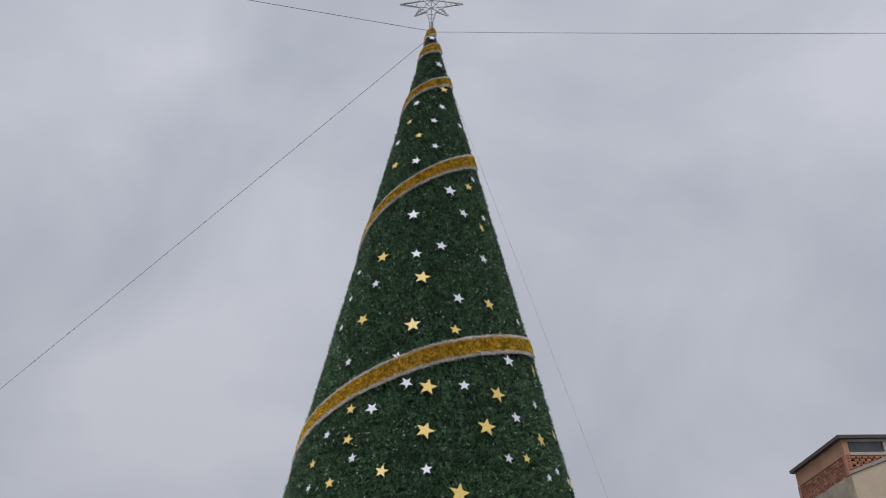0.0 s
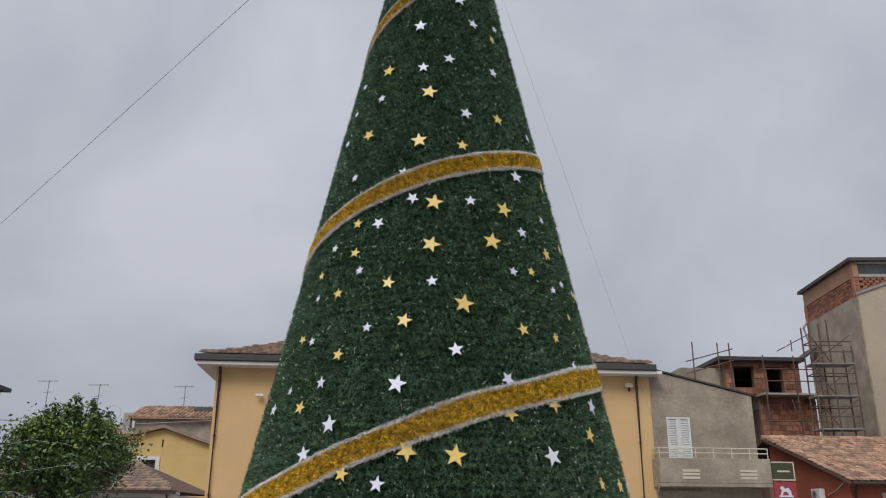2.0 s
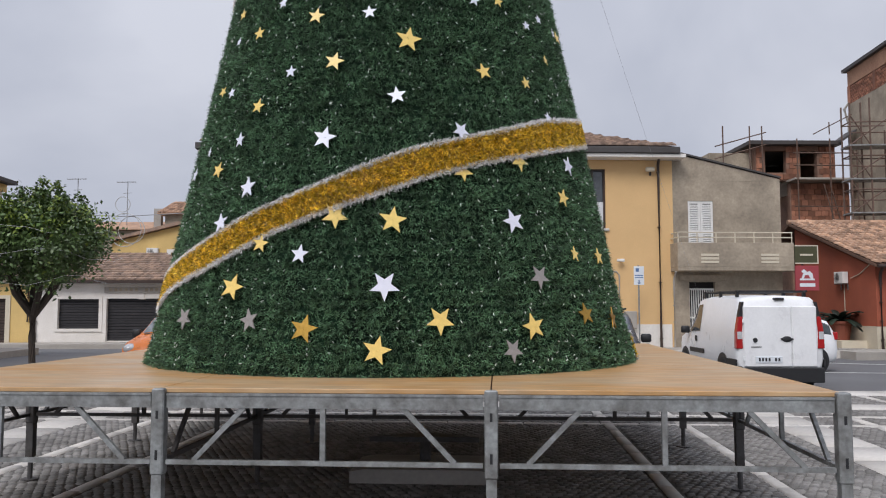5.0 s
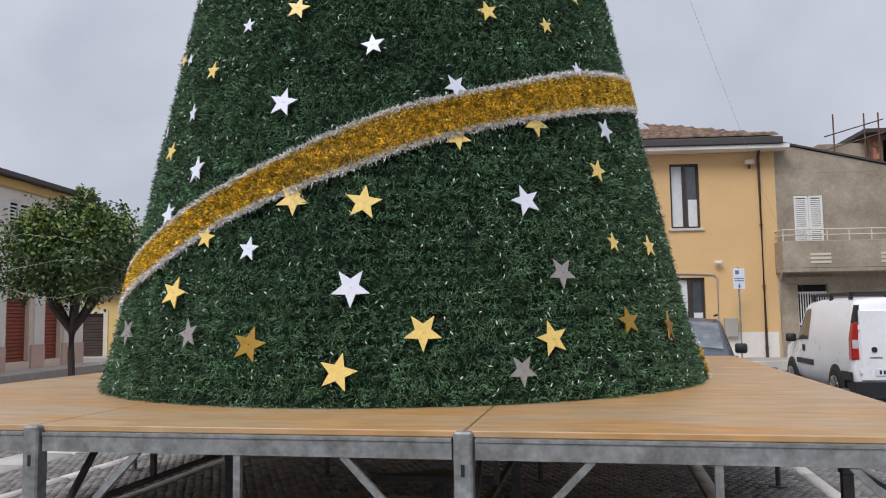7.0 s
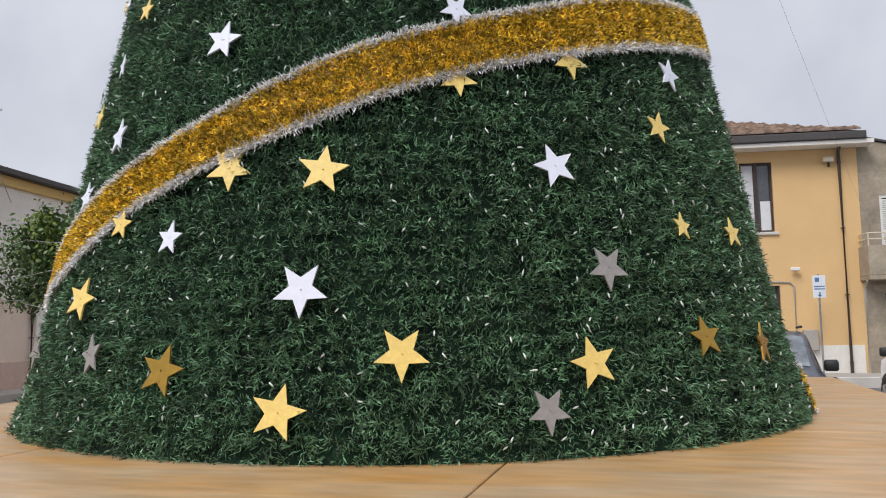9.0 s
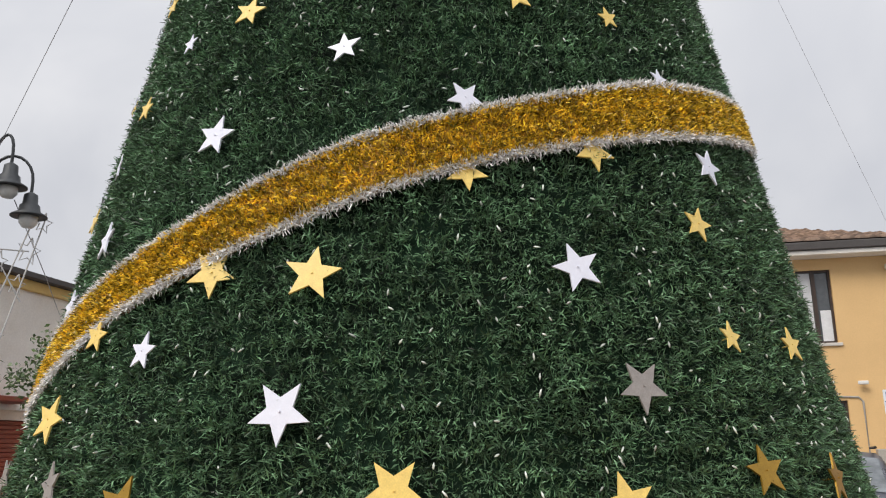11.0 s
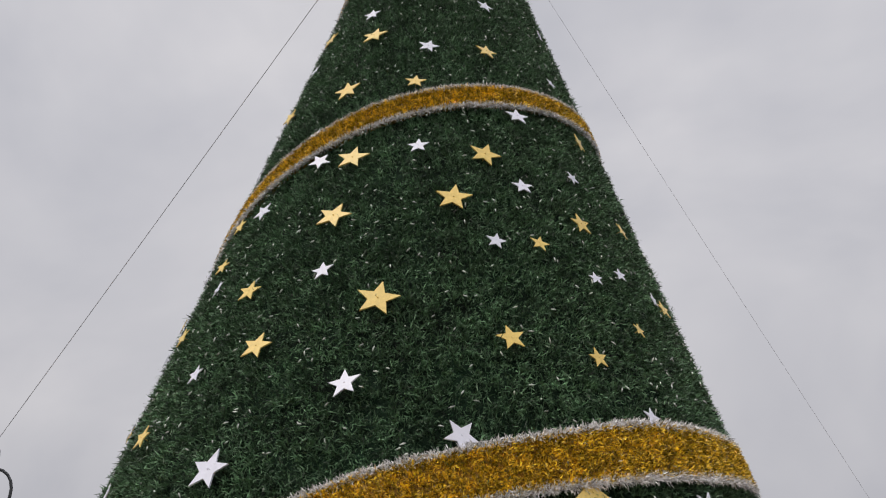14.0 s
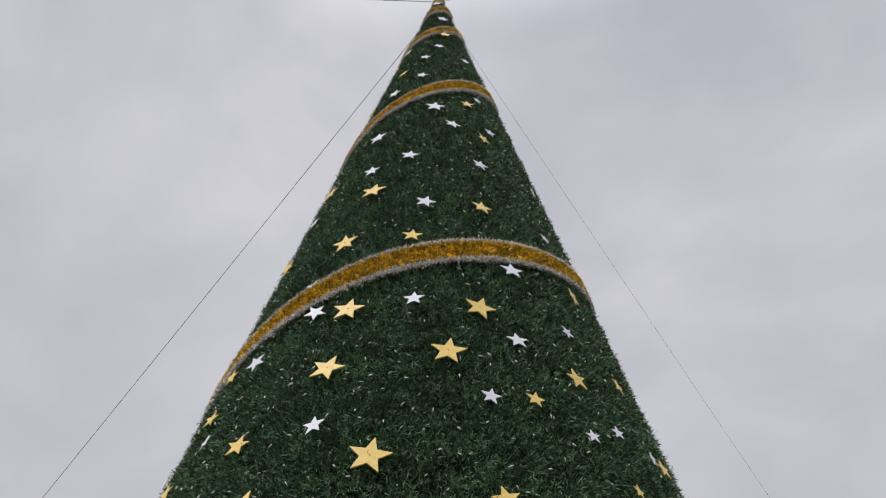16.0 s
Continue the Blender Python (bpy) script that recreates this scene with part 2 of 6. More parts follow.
BIN_GREEN = material("bin_green", (0.03, 0.14, 0.04), 0.5, vary=0.1, bump=0.05)
RUST = material("rusty_scaffold_tube", (0.20, 0.13, 0.10), 0.7, 0.3, vary=0.3, scale=6, fine=40, bump=0.1)
LANTERN = material("lantern_iron", (0.055, 0.06, 0.065), 0.5, 0.3, vary=0.15, scale=8, fine=40, bump=0.05)
LANTERN_GLASS = material("lantern_glass", (0.62, 0.62, 0.60), 0.15, vary=0.1, bump=0)
LIGHT_WIRE = material("light_figure_wire", (0.55, 0.55, 0.54), 0.5, vary=0.1, bump=0)
POT = material("terracotta_pot", (0.25, 0.07, 0.04), 0.8, vary=0.15, bump=0.1)
FUR_PLANT = material("cycad_leaf", (0.016, 0.035, 0.018), 0.6, vary=0.3, bump=0, random_per="island")


# ---- building helpers ----
def mesh_of(name, bm, mat):
    me = bpy.data.meshes.new(name)
    bm.normal_update()
    bm.to_mesh(me)
    bm.free()
    for m in (mat if isinstance(mat, (list, tuple)) else [mat]):
        me.materials.append(m)
    return me


def part(name, bm, mat, parent, label="", smooth=False):
    """Links a bmesh as one mesh object under a thing or a part."""
    me = mesh_of(name, bm, mat)
    if smooth:
        me.polygons.foreach_set("use_smooth", [True] * len(me.polygons))
    ob = new(name, me)
    ob.parent = parent
    if label:
        ob["label"] = label
    return ob


def thing(name, label, category, m=None, group="", kind=""):
    """An Empty at a thing's base that carries its parts."""
    ob = new(name)
    ob.empty_display_size = 0.1
    if m is not None:
        ob.matrix_world = m
    return tagged(ob, label, category, group, kind)


def solid(name, bm, mat, label, category="", group="", kind="", m=None, smooth=False):
    """A thing of one single mesh."""
    ob = part(name, bm, mat, None, smooth=smooth)
    if m is not None:
        ob.matrix_world = m
    return tagged(ob, label, category, group, kind)


def box(bm, x0, x1, y0, y1, z0, z1, mi=0):
    v = [bm.verts.new(p) for p in ((x0, y0, z0), (x1, y0, z0), (x1, y1, z0), (x0, y1, z0), (x0, y0, z1), (x1, y0, z1), (x1, y1, z1), (x0, y1, z1))]
    for f in ((3, 2, 1, 0), (4, 5, 6, 7), (0, 1, 5, 4), (1, 2, 6, 5), (2, 3, 7, 6), (3, 0, 4, 7)):
        bm.faces.new([v[i] for i in f]).material_index = mi
    return v


def bevel(bm, w=0.01, seg=1):
    bmesh.ops.bevel(bm, geom=bm.edges[:], offset=w, segments=seg, affect="EDGES", clamp_overlap=True)
    return bm


def boxes(*specs, bev=0.0):
    bm = bmesh.new()
    for s in specs:
        box(bm, *s)
    return bevel(bm, bev) if bev else bm


def tube(bm, p0, p1, r, n=8, r1=None):
    """A capped rod from p0 to p1."""
    p0, p1 = Vector(p0), Vector(p1)
    q = (p1 - p0).to_track_quat("Z", "Y")
    rings = []
    for p, rad in ((p0, r), (p1, r if r1 is None else r1)):
        rings.append([bm.verts.new(p + q @ Vector((rad * math.cos(2 * math.pi * i / n), rad * math.sin(2 * math.pi * i / n), 0))) for i in range(n)])
    for i in range(n):
        bm.faces.new((rings[0][i], rings[0][(i + 1) % n], rings[1][(i + 1) % n], rings[1][i]))
    bm.faces.new(rings[0][::-1])
    bm.faces.new(rings[1])


def path_tube(bm, pts, r, n=6):
    """A rod bent along points; r is a number or one per point."""
    pts = [Vector(p) for p in pts]
    rs = r if isinstance(r, (list, tuple)) else [r] * len(pts)
    rings = []
    for k, p in enumerate(pts):
        d = (pts[min(k + 1, len(pts) - 1)] - pts[max(k - 1, 0)]).normalized()
        q = d.to_track_quat("Z", "Y")
        rings.append([bm.verts.new(p + q @ Vector((rs[k] * math.cos(2 * math.pi * i / n), rs[k] * math.sin(2 * math.pi * i / n), 0))) for i in range(n)])
    for a, b in zip(rings, rings[1:]):
        for i in range(n):
            bm.faces.new((a[i], a[(i + 1) % n], b[(i + 1) % n], b[i]))
    bm.faces.new(rings[0][::-1])
    bm.faces.new(rings[-1])


def prism(bm, pts, axis, a, b):
    """A polygon of two coordinates pushed along the third axis from a to b."""
    def put(p, w):
        return {"x": (w, p[0], p[1]), "y": (p[0], w, p[1]), "z": (p[0], p[1], w)}[axis]
    lo, hi = [bm.verts.new(put(p, a)) for p in pts], [bm.verts.new(put(p, b)) for p in pts]
    bm.faces.new(lo[::-1])
    bm.faces.new(hi)
    for i in range(len(pts)):
        j = (i + 1) % len(pts)
        bm.faces.new((lo[i], lo[j], hi[j], hi[i]))
    bmesh.ops.recalc_face_normals(bm, faces=bm.faces[:])


def lathe(bm, profile, n=24, cx=0.0, cy=0.0):
    """A turned body from (radius, height) pairs."""
    rings = [[bm.verts.new((cx + max(r, 1e-4) * math.cos(2 * math.pi * i / n), cy + max(r, 1e-4) * math.sin(2 * math.pi * i / n), z)) for i in range(n)] for r, z in profile]
    for a, b in zip(rings, rings[1:]):
        for i in range(n):
            bm.faces.new((a[i], a[(i + 1) % n], b[(i + 1) % n], b[i]))
    bm.faces.new(rings[0][::-1])
    bm.faces.new(rings[-1])


def wall_with_holes(bm, u0, u1, z0, z1, y0, y1, holes):
    """A wall in the local x-z plane, y0 to y1 thick, with rectangular holes (u0, u1, z0, z1) right through it."""
    us = sorted({u0, u1, *[h[0] for h in holes], *[h[1] for h in holes]})
    zs = sorted({z0, z1, *[h[2] for h in holes], *[h[3] for h in holes]})
    us, zs = [u for u in us if u0 <= u <= u1], [z for z in zs if z0 <= z <= z1]

    def void(a, b):
        if a < 0 or b < 0 or a >= len(us) - 1 or b >= len(zs) - 1:
            return True
        u, z = (us[a] + us[a + 1]) / 2, (zs[b] + zs[b + 1]) / 2
        return any(h[0] < u < h[1] and h[2] < z < h[3] for h in holes)
    cache = {}

    def v(a, b, s):
        if (a, b, s) not in cache:
            cache[a, b, s] = bm.verts.new((us[a], (y0, y1)[s], zs[b]))
        return cache[a, b, s]
    for a in range(len(us) - 1):
        for b in range(len(zs) - 1):
            if void(a, b):
                continue
            bm.faces.new((v(a, b, 0), v(a + 1, b, 0), v(a + 1, b + 1, 0), v(a, b + 1, 0)))
            bm.faces.new((v(a, b + 1, 1), v(a + 1, b + 1, 1), v(a + 1, b, 1), v(a, b, 1)))
            if void(a - 1, b):
                bm.faces.new((v(a, b, 1), v(a, b, 0), v(a, b + 1, 0), v(a, b + 1, 1)))
            if void(a + 1, b):
                bm.faces.new((v(a + 1, b, 0), v(a + 1, b, 1), v(a + 1, b + 1, 1), v(a + 1, b + 1, 0)))
            if void(a, b - 1):
                bm.faces.new((v(a, b, 1), v(a + 1, b, 1), v(a + 1, b, 0), v(a, b, 0)))
            if void(a, b + 1):
                bm.faces.new((v(a, b + 1, 0), v(a + 1, b + 1, 0), v(a + 1, b + 1, 1), v(a, b + 1, 1)))


def from_arrays(name, verts, faces, mat, parent, kind="", label=""):
    """A mesh of many small alike pieces, straight from computed arrays (all faces of one size)."""
    me = bpy.data.meshes.new(name)
    n, k = faces.shape
    me.vertices.add(len(verts))
    me.vertices.foreach_set("co", np.ascontiguousarray(verts, dtype=np.float32).ravel())
    me.loops.add(n * k)
    me.loops.foreach_set("vertex_index", np.ascontiguousarray(faces, dtype=np.int32).ravel())
    me.polygons.add(n)
    me.polygons.foreach_set("loop_start", np.arange(0, n * k, k, dtype=np.int32))
    me.update(calc_edges=True)
    me.validate()
    me.materials.append(mat)
    ob = new(name, me)
    ob.parent = parent
    return tagged(ob, label, "", "", kind)

# ---- ground ----
DECK = 1.025


def ease(a, b, v):
    t = min(1.0, max(0.0, (v - a) / (b - a)))
    return t * t * (3 - 2 * t)


# one sheet to the horizon, falling gently towards the street in the north-west
bm = bmesh.new()
gx = [-1500, -300, -80, -40, -25, -20, -16, -14, -13, -12, -11, -10, -9, -8, -4, 0, 10, 40, 300, 1500]
gy = [-1500, -300, -40, -10, 0, 8, 12, 14, 16, 18, 20, 22, 24, 26, 28, 30, 32, 34, 40, 80, 300, 1500]
sheet = [[bm.verts.new((x, y, -0.15 - 0.5 * ease(17, 33, y) * ease(-8, -14, x))) for x in gx] for y in gy]
for lo_row, hi_row in zip(sheet, sheet[1:]):
    for i in range(len(gx) - 1):
        bm.faces.new((lo_row[i], lo_row[i + 1], hi_row[i + 1], hi_row[i]))
solid("ground", bm, ASPHALT, "grey asphalt ground round the square", kind="structure")

# ---- the tree: a cone clad in artificial pine matting ----
TREE_R, TREE_H = 2.27, 10.73
rng = np.random.default_rng(7)


def tree_radius(h):
    return TREE_R * (1 - h / TREE_H) + 0.035 * np.exp(-np.asarray(h) / 0.25)


tree = thing("christmas_tree", "giant cone-shaped artificial Christmas tree clad in green pine matting", "christmas tree", pose(0, 0, DECK))
bm = bmesh.new()
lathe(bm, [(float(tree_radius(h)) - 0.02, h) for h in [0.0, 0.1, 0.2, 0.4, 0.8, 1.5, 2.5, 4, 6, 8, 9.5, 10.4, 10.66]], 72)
part("cone_body", bm, BACKING, tree, "green backing of the matting, darkened as shade between tufts")


def needle_field(pos, nrm, length, width, spread, seed, drop=0.25):
    """Bent leaf-shaped needles at the given places, standing along the normals with a random spread."""
    r = np.random.default_rng(seed)
    n = len(pos)
    d = nrm + r.normal(0, spread, (n, 3))
    d[:, 2] -= drop
    d /= np.linalg.norm(d, axis=1)[:, None]
    side = np.cross(d, r.normal(0, 1, (n, 3)))
    side /= np.linalg.norm(side, axis=1)[:, None]
    ln = length * r.uniform(0.55, 1.25, (n, 1))
    mid = pos + d * ln * 0.55
    tip = mid + (d + r.normal(0, 0.25, (n, 3)) - np.array([0, 0, 0.2])) * ln * 0.5
    w = width * r.uniform(0.7, 1.3, n)[:, None]
    verts = np.stack([pos, mid + side * w, tip, mid - side * w], 1).reshape(-1, 3)
    faces = np.arange(n)[:, None] * 4 + np.array([[0, 1, 2, 3]])
    return verts, faces


def on_cone(h, a, off=0.0):
    rad = tree_radius(h) + off
    nz = TREE_R / TREE_H
    k = 1 / math.sqrt(1 + nz * nz)
    pos = np.stack([rad * np.cos(a), rad * np.sin(a), h], 1)
    nrm = np.stack([np.cos(a) * k, np.sin(a) * k, np.full_like(a, nz * k)], 1)
    return pos, nrm


def cone_samples(n, seed, lo=0.01, hi=10.6):
    """Places spread evenly over the cone's skin."""
    r = np.random.default_rng(seed)
    u = r.uniform(0, 1, n)
    a0, a1 = (1 - lo / TREE_H) ** 2, (1 - hi / TREE_H) ** 2
    h = TREE_H * (1 - np.sqrt(a0 + (a1 - a0) * u))
    return h, r.uniform(-math.pi, math.pi, n)


h, a = cone_samples(195000, 11)
rs = np.random.default_rng(12)
# the side turned to the houses is clad more thinly
keep = (np.sin(a) < 0.3) | (rs.uniform(0, 1, len(a)) < 0.06)
h, a = h[keep], a[keep]
# the matting hangs in level rows
row_i = np.round(h / 0.075)
h = np.clip(row_i * 0.075 + rs.normal(0, 0.0175, len(h)), 0.01, 10.6)
# tufts stand about 8 cm apart along each row
pitch = 0.07 / np.maximum(tree_radius(row_i * 0.075), 0.1)
col_i = np.round(a / pitch)
a = col_i * pitch + rs.normal(0, 0.17, len(a)) * pitch
pos, nrm = on_cone(h, a)
# neighbouring tufts are fuller or thinner
full = np.abs(np.sin(row_i * 12.9898 + col_i * 78.233) * 43758.5453) % 1.0
# each sprig carries several needles from one root
K = 8
tilt = rs.normal(0, 0.34, pos.shape)
pos_n = np.repeat(pos, K, 0) + rs.normal(0, 0.011, (len(pos) * K, 3))
nrm_n = np.repeat(nrm * 0.75 + tilt, K, 0)
v, f = needle_field(pos_n, nrm_n, np.repeat(0.022 + 0.022 * full, K)[:, None], 0.0025, 0.66, 13, 0.0)
from_arrays("needles", v, f, NEEDLE, tree, "stuff", "short green plastic pine needles")

# fairy-light bulbs: short pale rods scattered over the matting
h, a = cone_samples(3600, 21, 0.05, 10.3)
pos, nrm = on_cone(h, a, 0.036)
rs = np.random.default_rng(22)
d = np.cross(nrm, rs.normal(0, 1, pos.shape)) + nrm * rs.normal(0, 0.4, (len(pos), 1))
d /= np.linalg.norm(d, axis=1)[:, None]
s = np.cross(d, nrm)
s /= np.linalg.norm(s, axis=1)[:, None]
o = np.cross(d, s)
ln, w = rs.uniform(0.009, 0.015, (len(pos), 1)), 0.0044
rings = []
for e, k in ((-1.0, 0.55), (0.1, 1.0), (1.0, 0.3)):
    for c in range(6):
        rings.append(pos + d * ln * e + (s * math.cos(c * math.pi / 3) + o * math.sin(c * math.pi / 3)) * w * k)
v = np.stack(rings, 1).reshape(-1, 3)
base = np.arange(len(pos))[:, None] * 18
quads = [(6 * j + i, 6 * j + (i + 1) % 6, 6 * j + 6 + (i + 1) % 6, 6 * j + 6 + i) for j in range(2) for i in range(6)]
quads += [(12, 13, 14, 15), (12, 15, 16, 17), (3, 2, 1, 0), (5, 4, 3, 0)]
f = np.concatenate([base + np.array([q]) for q in quads], 0)
from_arrays("fairy_light", v, f, BULB, tree, "stuff", "clear white fairy-light bulbs")

# ---- the spiral garland ----
TURN_DEG = [-366, -350, -270, -200, -146, -110, -90, -60, -10, 80, 195, 230, 270, 295, 352, 440, 555, 590, 630, 660, 714, 830, 918, 990, 1071, 1180, 1273, 1355, 1440, 1640, 1800]
TURN_H = [0.12, 0.14, 0.24, 0.38, 0.66, 1.18, 1.48, 1.80, 2.15, 2.75, 3.50, 3.84, 4.18, 4.40, 4.80, 5.50, 6.46, 6.76, 7.13, 7.42, 7.86, 8.50, 8.90, 9.14, 9.46, 9.80, 10.04, 10.12, 10.24, 10.52, 10.66]


def helix(n):
    deg = np.linspace(TURN_DEG[0], TURN_DEG[-1], n)
    hh = np.interp(deg, TURN_DEG, TURN_H)
    k = np.ones(41) / 41
    hh = np.convolve(np.pad(hh, 20, mode="edge"), k, mode="valid")
    return np.radians(deg), hh


garland = thing("garland", "wide gold tinsel garland with silver fringed edges, wound round the tree", "garland", pose(0, 0, DECK))
aa, hh = helix(1400)
half = np.interp(hh, [0, 3.2, 4.2, 8.5, 9.0], [0.128, 0.128, 0.115, 0.112, 0.1])
# it sags a little between its ties
tie = aa * tree_radius(np.clip(hh, 0, 10.6)) / 0.42
hh = hh - 0.011 * np.abs(np.sin(tie)) + 0.006 * np.sin(tie * 0.37 + 1.0)
half = half * (1 + 0.05 * np.sin(tie * 1.7 + 0.5))


def strip(lo, hi, off, mat, name):
    """A ribbon that follows the spiral, between two heights from its middle line."""
    bm = bmesh.new()
    rows = []
    for a, h, w in zip(aa[::3], hh[::3], half[::3]):
        row = []
        for k, o in ((lo, 0.0), (lo, off), (hi, off), (hi, 0.0)):
            z = h + w * k
            r = float(tree_radius(min(max(z, 0.0), TREE_H - 0.05))) + o
            row.append(bm.verts.new((r * math.cos(a), r * math.sin(a), max(z, 0.01))))
        rows.append(row)
    for p, q in zip(rows, rows[1:]):
        for i in range(3):
            bm.faces.new((p[i], q[i], q[i + 1], p[i + 1]))
    return part(name, bm, mat, garland)


strip(-0.95, 0.95, 0.036, GOLD_BACK, "ribbon")
seg = np.hypot(np.diff(aa) * tree_radius(hh[:-1]), np.diff(hh))
arc = np.concatenate([[0], np.cumsum(seg)])


def garland_needles(n, lo, hi, off, length, width, spread, mat, name, seed, label):
    r = np.random.default_rng(seed)
    s = r.uniform(0, arc[-1], n)
    # thinner on the side turned to the houses
    s = s[(np.sin(np.interp(s, arc, aa)) < 0.35) | (r.uniform(0, 1, n) < 0.15)]
    n = len(s)
    a, h, w = np.interp(s, arc, aa), np.interp(s, arc, hh), np.interp(s, arc, half)
    z = np.clip(h + w * r.uniform(lo, hi, n), 0.01, TREE_H - 0.06)
    pos, nrm = on_cone(z, a, off)
    v, f = needle_field(pos, nrm, length, width, spread, seed + 1, 0.05)
    from_arrays(name, v, f, mat, garland, "stuff", label)


garland_needles(270000, -0.92, 0.92, 0.04, 0.025, 0.0031, 0.95, GOLD_TINSEL, "gold_tinsel", 31, "glossy gold tinsel strands")
garland_needles(86000, 0.84, 1.08, 0.038, 0.028, 0.0023, 1.2, SILVER_TINSEL, "upper_silver_fringe", 41, "silver tinsel fringe")
garland_needles(86000, -1.08, -0.84, 0.038, 0.028, 0.0023, 1.2, SILVER_TINSEL, "lower_silver_fringe", 51, "silver tinsel fringe")

# ---- stars pinned to the tree: angle round the tree, height, width, finish, roll ----
STAR_TIERS = []
STAR_TIERS.append([
    (-60.4, 0.18, 0.18, 'S', 36), (-26.9, 0.4, 0.19, 'G', 5), (-85.8, 0.19, 0.21, 'Y', 14), (-99.5, 0.34, 0.21, 'G', 12), (-55, 0.35, 0.2, 'Y', -13), (-111.4, 0.4, 0.18, 'S', -14), (-74.2, 0.4, 0.21, 'Y', 36),
    (-131, 0.41, 0.18, 'S', 36), (-39.2, 0.44, 0.18, 'G', -6), (-117.2, 0.65, 0.2, 'Y', 16), (-84.6, 0.65, 0.22, 'W', 35), (-51.5, 0.73, 0.19, 'S', 36), (-102, 0.89, 0.15, 'W', 6),
    (-38.8, 0.93, 0.13, 'Y', 8), (-26.9, 0.93, 0.15, 'Y', 0), (-111.6, 0.98, 0.14, 'Y', 10), (-83.1, 1.14, 0.21, 'Y', 8), (-56.4, 1.16, 0.19, 'W', -18), (-124.8, 1.17, 0.16, 'W', -14),
])
STAR_TIERS.append([
    (-95.2, 1.18, 0.2, 'Y', 34), (-39.1, 1.4, 0.15, 'Y', 16), (-117.9, 1.44, 0.18, 'W', -6), (-67.3, 1.54, 0.16, 'Y', 30), (-130.5, 1.63, 0.14, 'Y', 16), (-146.2, 1.66, 0.13, 'W', 5),
    (-51.9, 1.67, 0.18, 'Y', 30), (-33.7, 1.7, 0.17, 'W', 16), (-99, 1.8, 0.19, 'W', 12), (-137.8, 1.82, 0.09, 'W', 10), (-123.8, 1.86, 0.13, 'W', 0), (-67.2, 1.87, 0.15, 'W', 36),
    (-38.9, 2.1, 0.11, 'W', 5), (-119.3, 2.13, 0.13, 'Y', 10), (-82.3, 2.14, 0.15, 'W', -8), (-132.4, 2.32, 0.1, 'W', -14), (-138.3, 2.37, 0.1, 'Y', 36), (-45.8, 2.37, 0.11, 'Y', -14),
])
STAR_TIERS.append([
    (-110.3, 2.39, 0.11, 'W', 0), (-59.5, 2.4, 0.14, 'Y', -16), (-98.2, 2.44, 0.16, 'Y', 14), (-79.3, 2.62, 0.21, 'Y', 10), (-34.2, 2.66, 0.09, 'Y', 5), (-135, 2.81, 0.08, 'W', 10),
    (-124.5, 2.81, 0.12, 'Y', -6), (-104.7, 2.86, 0.14, 'Y', 10), (-89.7, 2.86, 0.12, 'W', -6), (-41, 2.93, 0.09, 'W', -6), (-19.9, 3, 0.12, 'Y', -6), (-23.6, 3.01, 0.09, 'W', -14),
    (-116.7, 3.04, 0.11, 'W', -6), (-59.9, 3.04, 0.11, 'W', 10), (-33.5, 3.05, 0.09, 'W', -6), (-136.4, 3.08, 0.1, 'Y', -6), (-51.5, 3.08, 0.11, 'Y', 10), (-120.2, 3.26, 0.12, 'Y', 10),
])
STAR_TIERS.append([
    (-90.4, 3.28, 0.2, 'Y', 20), (-67.2, 3.36, 0.2, 'Y', 8), (-40, 3.36, 0.15, 'Y', -14), (-131.9, 3.38, 0.1, 'W', 10), (-52.5, 3.54, 0.13, 'W', -6), (-24.7, 3.54, 0.12, 'Y', 5),
    (-111.8, 3.58, 0.14, 'W', 36), (-121.7, 3.62, 0.12, 'Y', 5), (-59.9, 3.78, 0.19, 'Y', 16), (-89.5, 3.79, 0.2, 'Y', 10), (-37.5, 3.8, 0.1, 'W', 36), (-74.6, 3.83, 0.13, 'W', 0),
    (-98.3, 3.85, 0.14, 'W', 36), (-103.5, 4.2, 0.13, 'W', 10), (-129.6, 4.26, 0.11, 'W', 0), (-49.5, 4.27, 0.16, 'W', 0), (-27.8, 4.32, 0.14, 'Y', 36), (-76.6, 4.55, 0.14, 'Y', 5),
])
STAR_TIERS.append([
    (-97.2, 4.61, 0.19, 'Y', -6), (-126.4, 4.82, 0.15, 'Y', 36), (-145.3, 4.86, 0.1, 'W', 5), (-30.1, 4.97, 0.1, 'W', 16), (-73.5, 5.01, 0.15, 'W', 16), (-54.8, 5.02, 0.16, 'Y', 5),
    (-143.8, 5.27, 0.09, 'W', 16), (-93.3, 5.3, 0.2, 'Y', 10), (-122.4, 5.32, 0.12, 'W', -6), (-142.2, 5.66, 0.09, 'W', 5), (-97.5, 5.68, 0.14, 'W', 0), (-121.2, 5.73, 0.17, 'Y', 5),
    (-51.5, 5.74, 0.14, 'W', 10), (-81.5, 5.81, 0.15, 'W', 10), (-21.5, 5.81, 0.1, 'W', 36), (-45.8, 6.31, 0.13, 'Y', 36), (-101.8, 6.36, 0.17, 'W', 0), (-62, 6.45, 0.15, 'W', 16),
])
